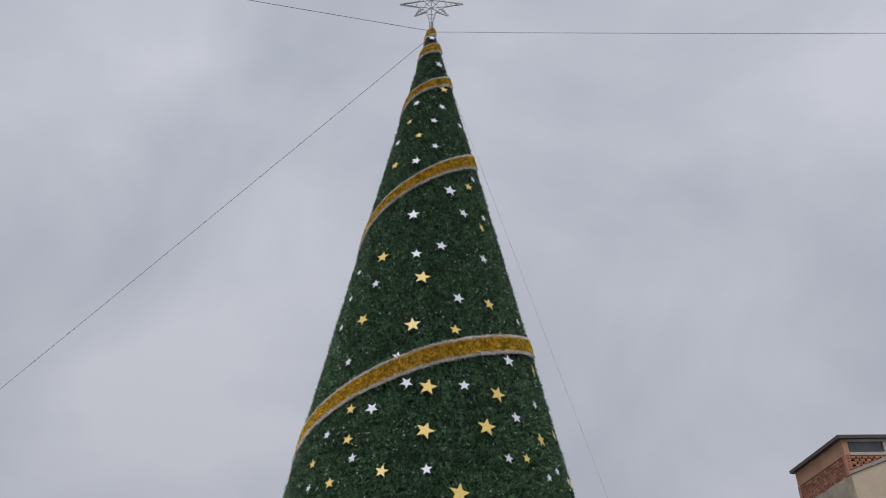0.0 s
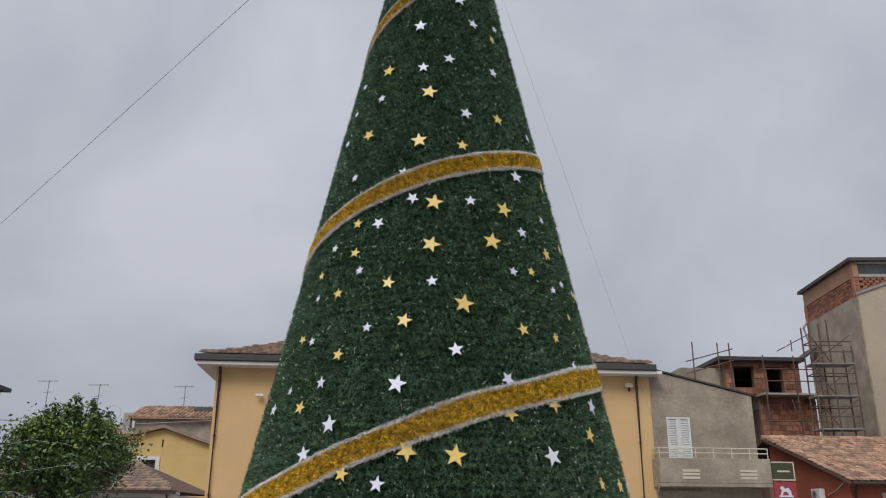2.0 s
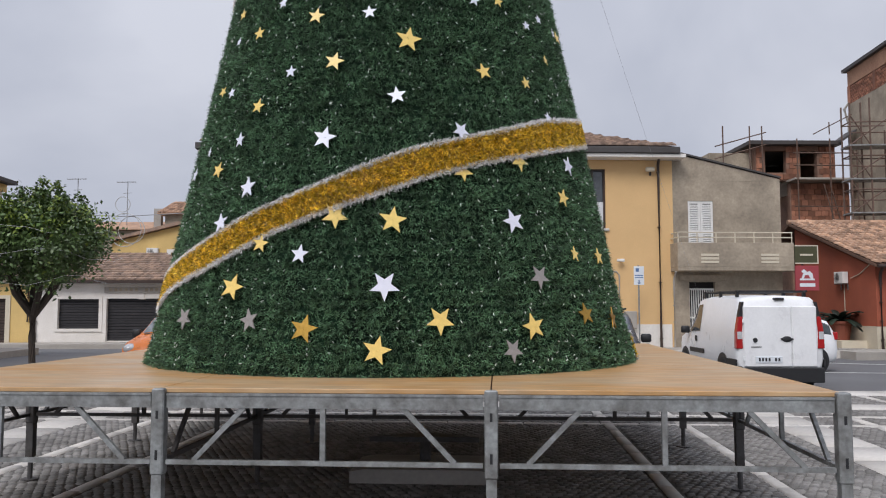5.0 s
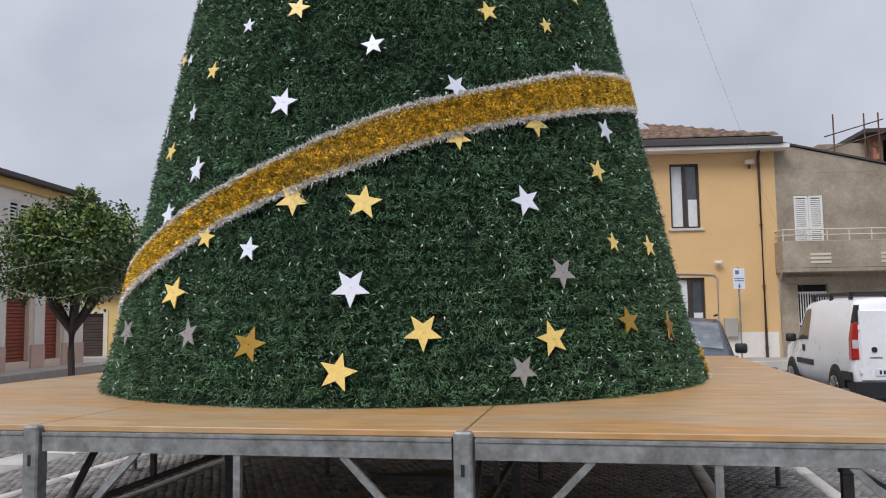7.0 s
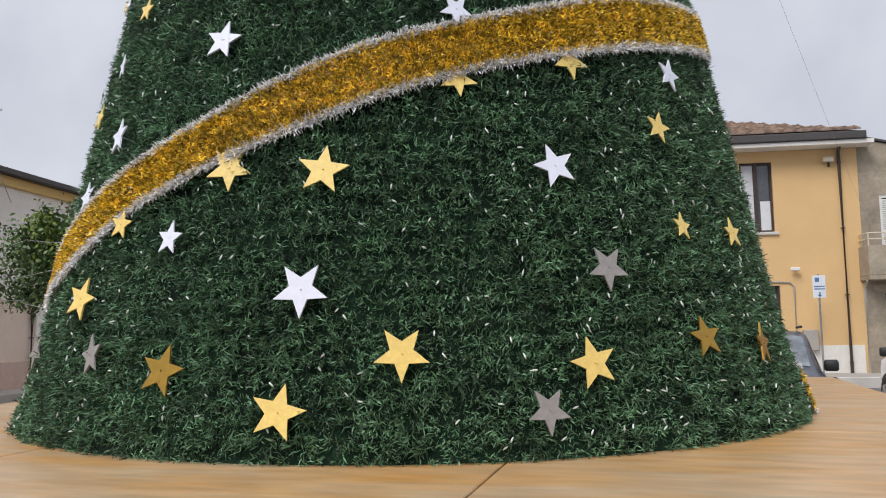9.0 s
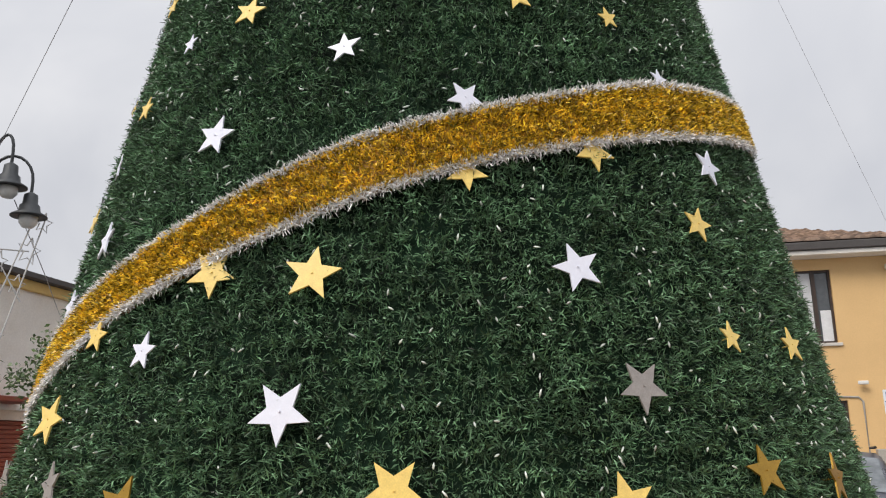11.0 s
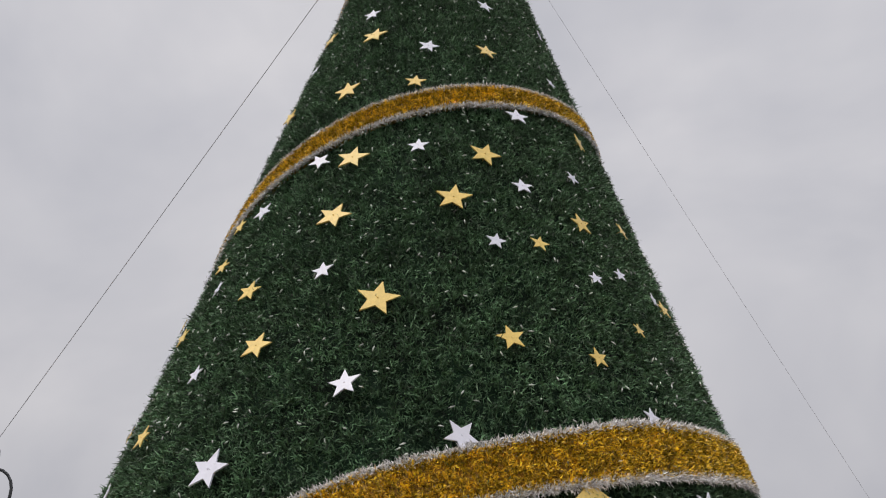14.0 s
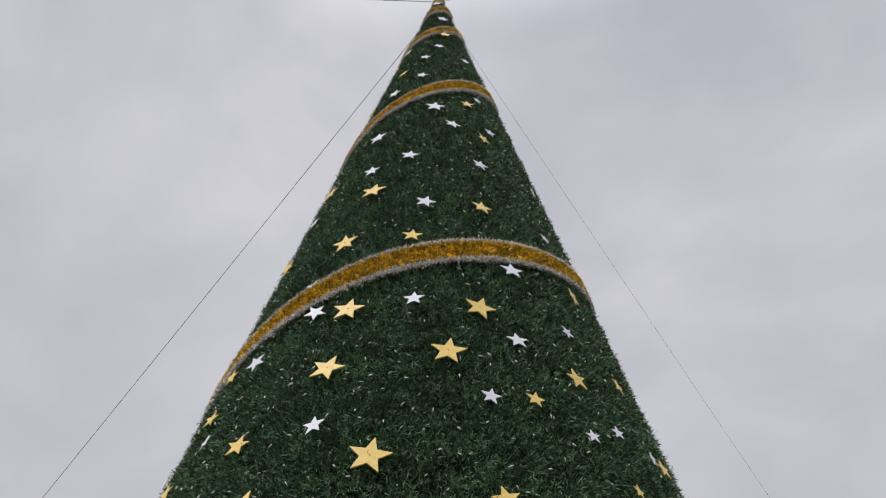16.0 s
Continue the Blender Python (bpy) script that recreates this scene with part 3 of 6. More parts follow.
STAR_TIERS.append([
    (-39.7, 6.53, 0.11, 'W', 5), (-71.6, 6.82, 0.18, 'W', 5), (-50.7, 7.01, 0.13, 'Y', 0), (-41.1, 7.23, 0.1, 'W', 10), (-104.2, 7.4, 0.14, 'W', 16), (-130.8, 7.45, 0.13, 'Y', 10),
    (-83.6, 7.69, 0.12, 'W', 16), (-104.1, 7.94, 0.12, 'Y', 5), (-137.2, 7.95, 0.12, 'W', 5), (-84.1, 8.25, 0.12, 'W', 16), (-122.5, 8.31, 0.11, 'Y', -6), (-38.2, 8.34, 0.11, 'W', 0),
    (-69.3, 8.6, 0.12, 'W', 36), (-115.3, 8.71, 0.12, 'W', 16), (-11.7, 9, 0.12, 'W', 36), (-60.2, 9.05, 0.15, 'Y', -6), (-60.9, 9.68, 0.15, 'W', 10), (-84.2, 10.39, 0.13, 'W', 0),
])
STAR_LOOK = {
    "W": (STAR_WHITE, "white five-pointed star board pinned to the tree"),
    "Y": (STAR_YELLOW, "golden yellow five-pointed star board pinned to the tree"),
    "S": (STAR_SILVER, "dull silver mirror-finish star board pinned to the tree"),
    "G": (STAR_GOLD, "dark gold mirror-finish star board pinned to the tree"),
}


def star_mesh(mat):
    """A flat five-pointed board, one metre across, facing -y, with a pin in the middle."""
    bm = bmesh.new()
    pts = []
    for i in range(10):
        r = (0.5257, 0.222)[i % 2]
        t = math.pi / 2 + i * math.pi / 5
        pts.append((r * math.cos(t), r * math.sin(t)))
    front = [bm.verts.new((x, -0.02, z)) for x, z in pts]
    back = [bm.verts.new((x, 0.02, z)) for x, z in pts]
    mid = bm.verts.new((0, -0.0215, 0))
    for i in range(10):
        j = (i + 1) % 10
        bm.faces.new((front[j], front[i], mid))
        bm.faces.new((front[i], front[j], back[j], back[i]))
    bm.faces.new(back)
    bmesh.ops.recalc_face_normals(bm, faces=bm.faces[:])
    tube(bm, (0, -0.05, 0.01), (0, 0.3, 0.01), 0.018, 6)
    return mesh_of("star_ornament", bm, mat)


star_meshes = {k: star_mesh(m) for k, (m, _) in STAR_LOOK.items()}
slope = math.degrees(math.atan(TREE_R / TREE_H))
rs = random.Random(5)
for tier in STAR_TIERS:
    for ang, h, w, look_key, turn in tier:
        ob = new("star_ornament", star_meshes[look_key])
        t = radians(ang)
        crossings = [float(np.interp(t + 2 * math.pi * k, aa, hh)) for k in range(-1, 6) if aa[0] < t + 2 * math.pi * k < aa[-1]]
        tucked = any(abs(h - c) < 0.11 + 0.4 * w for c in crossings)
        r = float(tree_radius(h)) + (0.034 if tucked else 0.05)
        ob.matrix_world = pose(r * math.cos(t), r * math.sin(t), DECK + h, 0, 0, ang + 90) @ pose(0, 0, 0, -slope + rs.uniform(-3, 3), turn, rs.uniform(-7, 7)) @ Matrix.Diagonal((w, w, w, 1))
        tagged(ob, STAR_LOOK[look_key][1], "star ornament", "stars on the tree")

# ---- wire star on the tip ----
topper = thing("tree_topper", "three-dimensional wire-frame star on the tip of the tree", "tree topper", pose(0, 0, DECK + TREE_H - 0.08))
bm = bmesh.new()
tube(bm, (0, 0, 0.0), (0, 0, 0.2), 0.035, 8)
part("socket", bm, GALV, topper)
bm = bmesh.new()
C = Vector((0, 0, 0.66))
for k in range(8):
    t = k * math.pi / 4 + math.pi / 2
    ln = 0.54 if k % 2 == 0 else 0.40
    tip = C + Vector((ln * math.cos(t), 0, ln * math.sin(t)))
    for s in (-1, 1):
        b = C + Vector((0.2 * math.cos(t + s * math.pi / 8), 0, 0.2 * math.sin(t + s * math.pi / 8)))
        path_tube(bm, [b, tip], 0.014, 5)
        for q in range(1, 4):
            e = C.lerp(tip, 0.28 + 0.17 * q)
            path_tube(bm, [b.lerp(tip, q / 4.5), e], 0.008, 4)
    for y in (-0.09, 0.09):
        path_tube(bm, [C + Vector((0, y, 0)), tip], 0.008, 4)
part("wire_frame", bm, LIGHT_WIRE, topper, "silvery wire frame with rope light")

# ---- guy wires and overhead cables ----
TIP = Vector((0, 0, DECK + 10.55))


def wire(name, p, q, r, sag, label):
    bm = bmesh.new()
    p, q = Vector(p), Vector(q)
    path_tube(bm, [p.lerp(q, i / 16) - Vector((0, 0, sag * 4 * (i / 16) * (1 - i / 16))) for i in range(17)], r, 5)
    return solid(name, bm, CABLE, label, "cable", "tree guy wires")


wire("guy_wire", TIP, (-14.9, 7.3, 2.55), 0.0045, 0.05, "thin steel guy wire from the tip of the tree")
wire("guy_wire", TIP, (6.6, 13.2, 0.6), 0.0018, 0.1, "thin steel guy wire from the tip of the tree")
wire("overhead_cable", TIP + Vector((0, 0, 0.1)), (22.6, 0.0, 11.75), 0.005, 0.15, "overhead cable tied to the tip of the tree")
wire("overhead_cable", TIP + Vector((0, 0, 0.12)), (-18.0, -9.0, 7.1), 0.005, 0.1, "overhead cable tied to the tip of the tree")

# ---- the stage ----
MOD, SX, SY = 2.05, -3.12, -3.04
stage = thing("stage", "modular stage of galvanised trusses with a plywood deck, carrying the tree", "stage", pose(SX, SY, 0))
bm = bmesh.new()
for i in range(3):
    for j in range(3):
        part("deck_board", boxes((i * MOD + 0.004, (i + 1) * MOD - 0.004, j * MOD + 0.004, (j + 1) * MOD - 0.004, DECK - 0.03, DECK - 0.001), bev=0.004), PLYWOOD, stage, "worn varnished plywood board" if i + j == 0 else "")
bm.free()


def truss(p, q, mat):
    """A stage side frame: deep top rail, thin bottom rail, a middle post and two braces."""
    p, q = Vector(p), Vector(q)
    d = (q - p).normalized()

    def bar(bm, a, b, wy, wz):
        a, b = Vector(a), Vector(b)
        e = (b - a).normalized()
        up = Vector((0, 0, 1)) if abs(e.z) < 0.9 else d
        s = e.cross(up).normalized()
        u = s.cross(e)
        vs = [bm.verts.new(c + s * wy * x + u * wz * y) for c in (a, b) for x, y in ((-1, -1), (1, -1), (1, 1), (-1, 1))]
        for f in ((3, 2, 1, 0), (4, 5, 6, 7), (0, 1, 5, 4), (1, 2, 6, 5), (2, 3, 7, 6), (3, 0, 4, 7)):
            bm.faces.new([vs[i] for i in f])
        return bm
    top, low = DECK - 0.075, 0.575
    L = (q - p).length
    at = lambda s, z: p + d * s + Vector((0, 0, z))
    bm = bar(bmesh.new(), at(0.05, top), at(L - 0.05, top), 0.018, 0.044)
    t = part("truss", bm, mat, stage)
    part("top_lip", bar(bmesh.new(), at(0.05, top + 0.036), at(L - 0.05, top + 0.036), 0.024, 0.006), mat, t)
    part("bottom_rail", bar(bmesh.new(), at(0.05, low), at(L - 0.05, low), 0.015, 0.014), mat, t)
    part("post", bar(bmesh.new(), at(L / 2, low), at(L / 2, top), 0.014, 0.016), mat, t)
    part("brace", bar(bmesh.new(), at(0.22, low + 0.01), at(L / 2 - 0.49, top - 0.04), 0.012, 0.015), mat, t)
    part("brace", bar(bmesh.new(), at(L - 0.22, low + 0.01), at(L / 2 + 0.49, top - 0.04), 0.012, 0.015), mat, t)


# Frames behind the front and right sides get the darker colour, as painted shade.
for i in range(3):
    for j in range(4):
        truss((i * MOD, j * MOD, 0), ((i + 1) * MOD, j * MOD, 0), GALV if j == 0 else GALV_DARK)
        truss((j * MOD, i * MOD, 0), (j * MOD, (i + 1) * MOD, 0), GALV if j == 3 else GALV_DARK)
for i in range(4):
    for j in range(4):
        x, y = i * MOD, j * MOD
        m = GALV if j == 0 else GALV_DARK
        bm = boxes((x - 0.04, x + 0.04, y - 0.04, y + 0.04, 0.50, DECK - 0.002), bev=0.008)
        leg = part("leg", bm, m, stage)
        bm = bmesh.new()
        box(bm, x - 0.032, x + 0.032, y - 0.032, y + 0.032, 0.20, 0.50)
        if j == 0:
            box(bm, x - 0.036, x + 0.036, y - 0.036, y + 0.036, 0.012, 0.20)
        else:
            tube(bm, (x, y, 0.01), (x, y, 0.2), 0.022, 8)
        part("inner_leg", bm, m, leg)
        bm = bmesh.new()
        tube(bm, (x, y, 0.0), (x, y, 0.012), 0.075, 10)
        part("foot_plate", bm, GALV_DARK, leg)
        bm = bmesh.new()
        box(bm, x - 0.008, x + 0.008, y - 0.0425, y - 0.0405, 0.59, 0.65)
        part("slot", bm, TRIM, leg)
        part("slot", boxes((x - 0.008, x + 0.008, y - 0.0425, y - 0.0405, 0.84, 0.89)), TRIM, leg)
# timber and steel ballast lying under the stage
bm = bmesh.new()
prism(bm, [(-0.62, 0.0), (-0.62, 0.10), (-0.5, 0.12), (0.5, 0.12), (0.62, 0.10), (0.62, 0.0)], "y", -0.35, 0.35)
solid("ballast_block", bm, CONCRETE, "low concrete ballast block lying under the stage", "ballast", m=pose(0.35, -0.6, 0))
bm = bmesh.new()
prism(bm, [(-0.5, 0.0), (0.5, 0.0), (0.0, 0.3)], "z", 0.30, 0.345)
tube(bm, (0, 0.1, 0.12), (0, 0.1, 0.30), 0.05, 8)
solid("support_plate", bm, GALV_DARK, "dark steel plate on a short post under the tree", "support plate", m=pose(0.35, -0.6, 0))

# ---- helpers for houses ----
def roof_tiles(bm, u0, u1, y0, y1, z0, z1, step=0.24, row=0.36, r=0.085):
    """Courses of half-round tiles on a slope that rises from y0, z0 to y1, z1."""
    n = max(2, int(round(math.hypot(y1 - y0, z1 - z0) / row)))
    m = max(2, int(round((u1 - u0) / step)))
    g = random.Random(3)
    for j in range(n):
        ya, za = y0 + (y1 - y0) * j / n, z0 + (z1 - z0) * j / n
        yb, zb = y0 + (y1 - y0) * (j + 1.12) / n, z0 + (z1 - z0) * (j + 1.12) / n
        for i in range(m):
            c = u0 + (i + 0.5) * (u1 - u0) / m + g.uniform(-0.012, 0.012)
            lift = g.uniform(0.0, 0.02)
            a, b = [], []
            for k in range(5):
                t = math.pi * k / 4
                a.append(bm.verts.new((c + r * 1.12 * math.cos(t), ya, za + 0.035 + lift + r * 0.95 * math.sin(t))))
                b.append(bm.verts.new((c + r * 0.9 * math.cos(t), yb, zb + 0.005 + r * 0.8 * math.sin(t))))
            for k in range(4):
                bm.faces.new((a[k + 1], a[k], b[k], b[k + 1]))
            bm.faces.new(a)


def slope_slab(bm, u0, u1, y0, y1, z0, z1, th=0.08):
    prism(bm, [(y0, z0 - th), (y1, z1 - th), (y1, z1), (y0, z0)], "x", u0, u1)


def window(parent, u0, u1, z0, z1, yf, mat_frame=BROWN, curtain=True, sill=True):
    """A two-leaf window set back in its wall; yf is the wall's outer face."""
    w = part("window", boxes((u0, u1, yf + 0.16, yf + 0.18, z0, z1)), WIN_GLASS, parent)
    f = 0.06
    c = (u0 + u1) / 2
    part("window_frame", boxes((u0, u0 + f, yf + 0.08, yf + 0.155, z0, z1), (u1 - f, u1, yf + 0.08, yf + 0.155, z0, z1), (u0 + f, u1 - f, yf + 0.08, yf + 0.155, z1 - f, z1), (u0 + f, u1 - f, yf + 0.08, yf + 0.155, z0, z0 + f), (c - 0.05, c + 0.05, yf + 0.075, yf + 0.155, z0 + f, z1 - f)), mat_frame, w, "dark brown window frame")
    if curtain:
        part("curtain", boxes((u0 + f, c - 0.06, yf + 0.146, yf + 0.158, z0 + f, z1 - f), (c + 0.12, u1 - f, yf + 0.146, yf + 0.158, z0 + f, z0 + (z1 - z0) * 0.45)), CURTAIN, w, "white curtain behind the pane")
    if sill:
        part("window_sill", boxes((u0 - 0.1, u1 + 0.1, yf - 0.07, yf + 0.08, z0 - 0.09, z0 - 0.003), bev=0.01), STONE, w, "pale stone sill")
    return w


def louvred_shutters(parent, u0, u1, z0, z1, yf, mat, leaves=2, slats=16):
    """Closed louvred shutter leaves in front of an opening."""
    for k in range(leaves):
        a = u0 + (u1 - u0) * k / leaves + 0.006
        b = u0 + (u1 - u0) * (k + 1) / leaves - 0.006
        leaf = part("shutter", boxes((a, a + 0.07, yf, yf + 0.045, z0, z1), (b - 0.07, b, yf, yf + 0.045, z0, z1), (a + 0.07, b - 0.07, yf, yf + 0.045, z1 - 0.09, z1), (a + 0.07, b - 0.07, yf, yf + 0.045, z0, z0 + 0.12), (a + 0.07, b - 0.07, yf, yf + 0.045, (z0 + z1) / 2 - 0.04, (z0 + z1) / 2 + 0.04)), mat, parent)
        bm = bmesh.new()
        for i in range(slats):
            z = z0 + 0.13 + (z1 - z0 - 0.24) * i / slats
            prism(bm, [(yf + 0.008, z), (yf + 0.04, z + 0.045), (yf + 0.04, z + 0.055), (yf + 0.008, z + 0.012)], "x", a + 0.07, b - 0.07)
        part("slats", bm, mat, leaf)
        # black sheet that paints the shade behind the slats
        part("backing", boxes((a + 0.03, b - 0.03, yf + 0.046, yf + 0.05, z0 + 0.02, z1 - 0.02)), DARK, leaf)


def roller(parent, u0, u1, z0, z1, y, mat, name="roller_shutter"):
    """A roller shutter: one folded sheet with a rib for each slat."""
    bm = bmesh.new()
    n = int((z1 - z0) / 0.11)
    prof = []
    for i in range(n):
        a, b = z0 + (z1 - z0) * i / n, z0 + (z1 - z0) * (i + 1) / n
        prof += [(y + 0.03, a), (y, a + 0.012), (y, b - 0.03), (y + 0.018, b - 0.012)]
    prof += [(y + 0.03, z1), (y + 0.05, z1), (y + 0.05, z0)]
    prism(bm, prof, "x", u0, u1)
    return part(name, bm, mat, parent)


def air_conditioner(m, label):
    """An outdoor unit on two brackets; its back is at y = 0."""
    ac = thing("air_conditioner", label, "air conditioner", m)
    part("casing", boxes((-0.4, 0.4, -0.32, -0.04, 0, 0.55), bev=0.02), WHITE_PAINT, ac)
    bm = bmesh.new()
    for r in (0.08, 0.14, 0.2):
        path_tube(bm, [(-0.1 + r * math.cos(t * math.pi / 8), -0.335, 0.275 + r * math.sin(t * math.pi / 8)) for t in range(17)], 0.006, 4)
    for k in range(4):
        t = k * math.pi / 4
        tube(bm, (-0.1 - 0.21 * math.cos(t), -0.33, 0.275 - 0.21 * math.sin(t)), (-0.1 + 0.21 * math.cos(t), -0.33, 0.275 + 0.21 * math.sin(t)), 0.006, 4)
    part("fan_grille", bm, TRIM, ac, "dark fan grille")
    for x in (-0.3, 0.3):
        part("bracket", boxes((x - 0.02, x + 0.02, -0.36, 0.0, -0.04, -0.003), (x - 0.02, x + 0.02, -0.04, 0.0, -0.3, -0.04)), GALV, ac)
    return ac


def downpipe(parent, x, y, z0, z1, mat=BROWN, r=0.05):
    bm = bmesh.new()
    path_tube(bm, [(x, y, z0), (x, y, z1 - 0.35), (x, y - 0.05, z1 - 0.2), (x, y - 0.25, z1)], r, 8)
    for k in range(4):
        z = z0 + 0.4 + (z1 - z0 - 1.0) * k / 3
        tube(bm, (x, y, z), (x, y, z + 0.03), r * 1.3, 8)
    return part("downpipe", bm, mat, parent, "brown painted downpipe")


# ---- the ochre house behind the tree ----
FRONT = pose(6.7, 20.2, 0, 0, 0, 7)
ochre = thing("house", "two-storey ochre plastered house with a tiled hip roof", "house", FRONT, "houses round the square")
L0, L1, HT, DEPTH = -15.2, 0.44, 6.62, 9.0
OPEN = [(-2.85, -1.93, 4.22, 6.3), (-2.80, -1.88, 0.62, 2.64), (-12.9, -12.0, 4.22, 6.3)]
bm = bmesh.new()
wall_with_holes(bm, L0, L1, 0, HT, 0, 0.35, OPEN)
part("side_wall", boxes((L0, L0 + 0.35, 0.352, DEPTH, 0, HT)), OCHRE, ochre)
part("side_wall", boxes((L1 - 0.35, L1, 0.352, DEPTH, 0, HT)), OCHRE, ochre)
part("back_wall", boxes((L0 + 0.352, L1 - 0.352, DEPTH - 0.35, DEPTH, 0, HT)), OCHRE, ochre)
part("wall", bm, OCHRE, ochre, "ochre plaster wall")
part("plinth", boxes((L0 - 0.02, -2.0, -0.03, -0.001, 0, 0.9), (-1.7, L1 - 0.12, -0.03, -0.001, 0, 0.9)), WHITE_PLASTER, ochre, "white painted plinth")
for o in OPEN:
    window(ochre, *o, 0.0)
part("eave", boxes((L0 - 0.6, L1 + 0.3, -0.6, DEPTH + 0.5, HT + 0.004, HT + 0.13), bev=0.01), WHITE_PLASTER, ochre, "plastered eave soffit")
part("gutter", boxes((L0 - 0.68, L1 + 0.08, -0.68, DEPTH + 0.58, HT + 0.134, HT + 0.36), bev=0.02), EAVE, ochre, "dark grey gutter board")
bm = bmesh.new()
zr, e0, e1, f0 = 1.9, L0 - 0.6, L1 + 0.02, -0.6
pts = [(e0, f0), (e1, f0), (e1, DEPTH + 0.5), (e0, DEPTH + 0.5)]
v = [bm.verts.new((x, y, HT + 0.364)) for x, y in pts] + [bm.verts.new((e0 + 4.6, DEPTH / 2, HT + 0.364 + zr)), bm.verts.new((e1 - 4.6, DEPTH / 2, HT + 0.364 + zr))]
for q in ((0, 1, 5, 4), (1, 2, 5), (2, 3, 4, 5), (3, 0, 4), (3, 2, 1, 0)):
    bm.faces.new([v[i] for i in q])
part("roof", bm, TILE_BED, ochre)
bm = bmesh.new()
for i in range(62):
    u = e0 + 0.2 + i * (e1 - e0 - 0.4) / 61
    run = min(4.9, u - e0, e1 - u)
    n = int(run / 0.42)
    for j in range(max(1, n)):
        y0, y1 = f0 + j * 0.42, f0 + (j + 1.1) * 0.42
        z0, z1 = HT + 0.364 + zr * (y0 - f0) / (DEPTH / 2 + 0.6), HT + 0.364 + zr * (y1 - f0) / (DEPTH / 2 + 0.6)
        roof_tiles(bm, u - 0.12, u + 0.12, y0, y1, z0, z1, 0.24, 0.5, 0.09)
tagged(part("roof_tiles", bm, TILE_OLD, ochre, "weathered curved roof tiles"), kind="stuff")
downpipe(ochre, -0.08, -0.08, 0.0, HT + 0.15)
downpipe(ochre, L0 + 0.14, -0.08, 0.0, HT + 0.15)
bm = bmesh.new()
for u, y in ((-4.2, 2.2), (-11.5, 2.0)):
    slope_slab(bm, u - 1.0, u + 1.0, y - 1.0, y + 0.6, HT + 0.364 + zr * (y - 0.4) / 5.1 + 0.12, HT + 0.364 + zr * (y + 1.2) / 5.1 + 0.12, 0.05)
part("solar_panel", bm, SILVER_CAR, ochre, "pale solar panel on the roof")
cam_box = thing("security_camera", "small white security camera on the ochre wall", "security camera", FRONT @ pose(-1.45, -0.001, 3.05))
part("body", boxes((-0.16, 0.1, -0.22, -0.12, 0.0, 0.1), bev=0.02), WHITE_PAINT, cam_box)
part("bracket", boxes((-0.03, 0.03, -0.125, 0.0, 0.03, 0.07)), WHITE_PAINT, cam_box)
cam_box = copy_thing(cam_box, FRONT @ pose(-13.6, -0.001, 5.6))
lampbox = thing("wall_floodlight", "small floodlight under the eave of the ochre house", "floodlight", FRONT @ pose(-0.35, -0.001, 6.2))
part("housing", boxes((-0.18, 0.12, -0.2, -0.06, 0.0, 0.16), bev=0.03), CREAM, lampbox)
part("arm", boxes((-0.02, 0.02, -0.08, 0, -0.12, 0.06)), TRIM, lampbox)
bm = bmesh.new()
path_tube(bm, [(-1.75, -0.02, 0.6), (-1.5, -0.02, 0.7), (-1.5, -0.02, 2.6), (-1.6, -0.02, 2.72), (-2.9, -0.02, 2.78)], 0.03, 6)
solid("cable_conduit", bm, CONCRETE, "grey cable conduit along the ochre wall", "conduit", m=FRONT)
solid("meter_box", boxes((-1.35, -0.95, -0.2, -0.005, 0.75, 1.35), bev=0.02), CONCRETE, "grey utility meter box on the ochre wall", "meter box", m=FRONT)

# parking sign on a pole before the ochre house
sign = thing("parking_sign", "white parking sign with a blue symbol on a grey pole", "road sign", FRONT @ pose(-1.12, -1.0, 0.17))
bm = bmesh.new()
tube(bm, (0, 0, -0.17), (0, 0, 2.72), 0.028, 8)
part("pole", bm, GALV, sign)
part("plate", boxes((-0.17, 0.17, -0.05, -0.03, 2.06, 2.68), bev=0.006), SIGN_WHITE, sign)
bm = boxes((-0.11, 0.0, -0.054, -0.051, 2.5, 2.62), (-0.14, 0.14, -0.054, -0.051, 2.36, 2.39), (-0.14, 0.14, -0.054, -0.051, 2.29, 2.32), (-0.02, 0.02, -0.054, -0.051, 2.12, 2.22))
prism(bm, [(-0.06, 2.14), (0.06, 2.14), (0.0, 2.08)], "y", -0.054, -0.051)
part("markings", bm, SIGN_BLUE, sign, "dark blue bars and arrow")

# ---- the cement-rendered house with the balcony ----
grey = thing("house", "narrow two-storey house in bare grey cement render with a balcony", "house", FRONT, "houses round the square")
g0, g1 = 0.42, 4.3
bm = bmesh.new()
gdoor, gwin = (0.97, 1.89, 0.05, 2.36), (0.98, 1.88, 3.1, 5.2)
wall_with_holes(bm, g0, g1, 0, 5.9, 0.01, 0.36, [gdoor, gwin])
b2 = bmesh.new()
prism(b2, [(g0, 5.904), (g1, 5.904), (g1, 6.0), (g0, 6.9)], "y", 0.01, 0.36)
part("gable_wall", b2, GREY_PLASTER, grey)
part("side_wall", boxes((g1 - 0.3, g1, 0.364, 8.5, 0, 5.9)), GREY_PLASTER, grey)
part("wall", bm, GREY_PLASTER, grey, "stained grey cement render")
bm = bmesh.new()
prism(bm, [(g0 - 0.05, 6.94), (g1 + 0.03, 6.02), (g1 + 0.03, 6.08), (g0 - 0.05, 7.0)], "y", -0.05, 8.6)
part("roof", bm, EAVE, grey, "thin dark sloping roof slab")
part("balcony_floor", boxes((g0 - 0.1, g1 + 0.06, -0.75, 0.005, 2.72, 2.84), bev=0.01), GREY_PLASTER, grey)
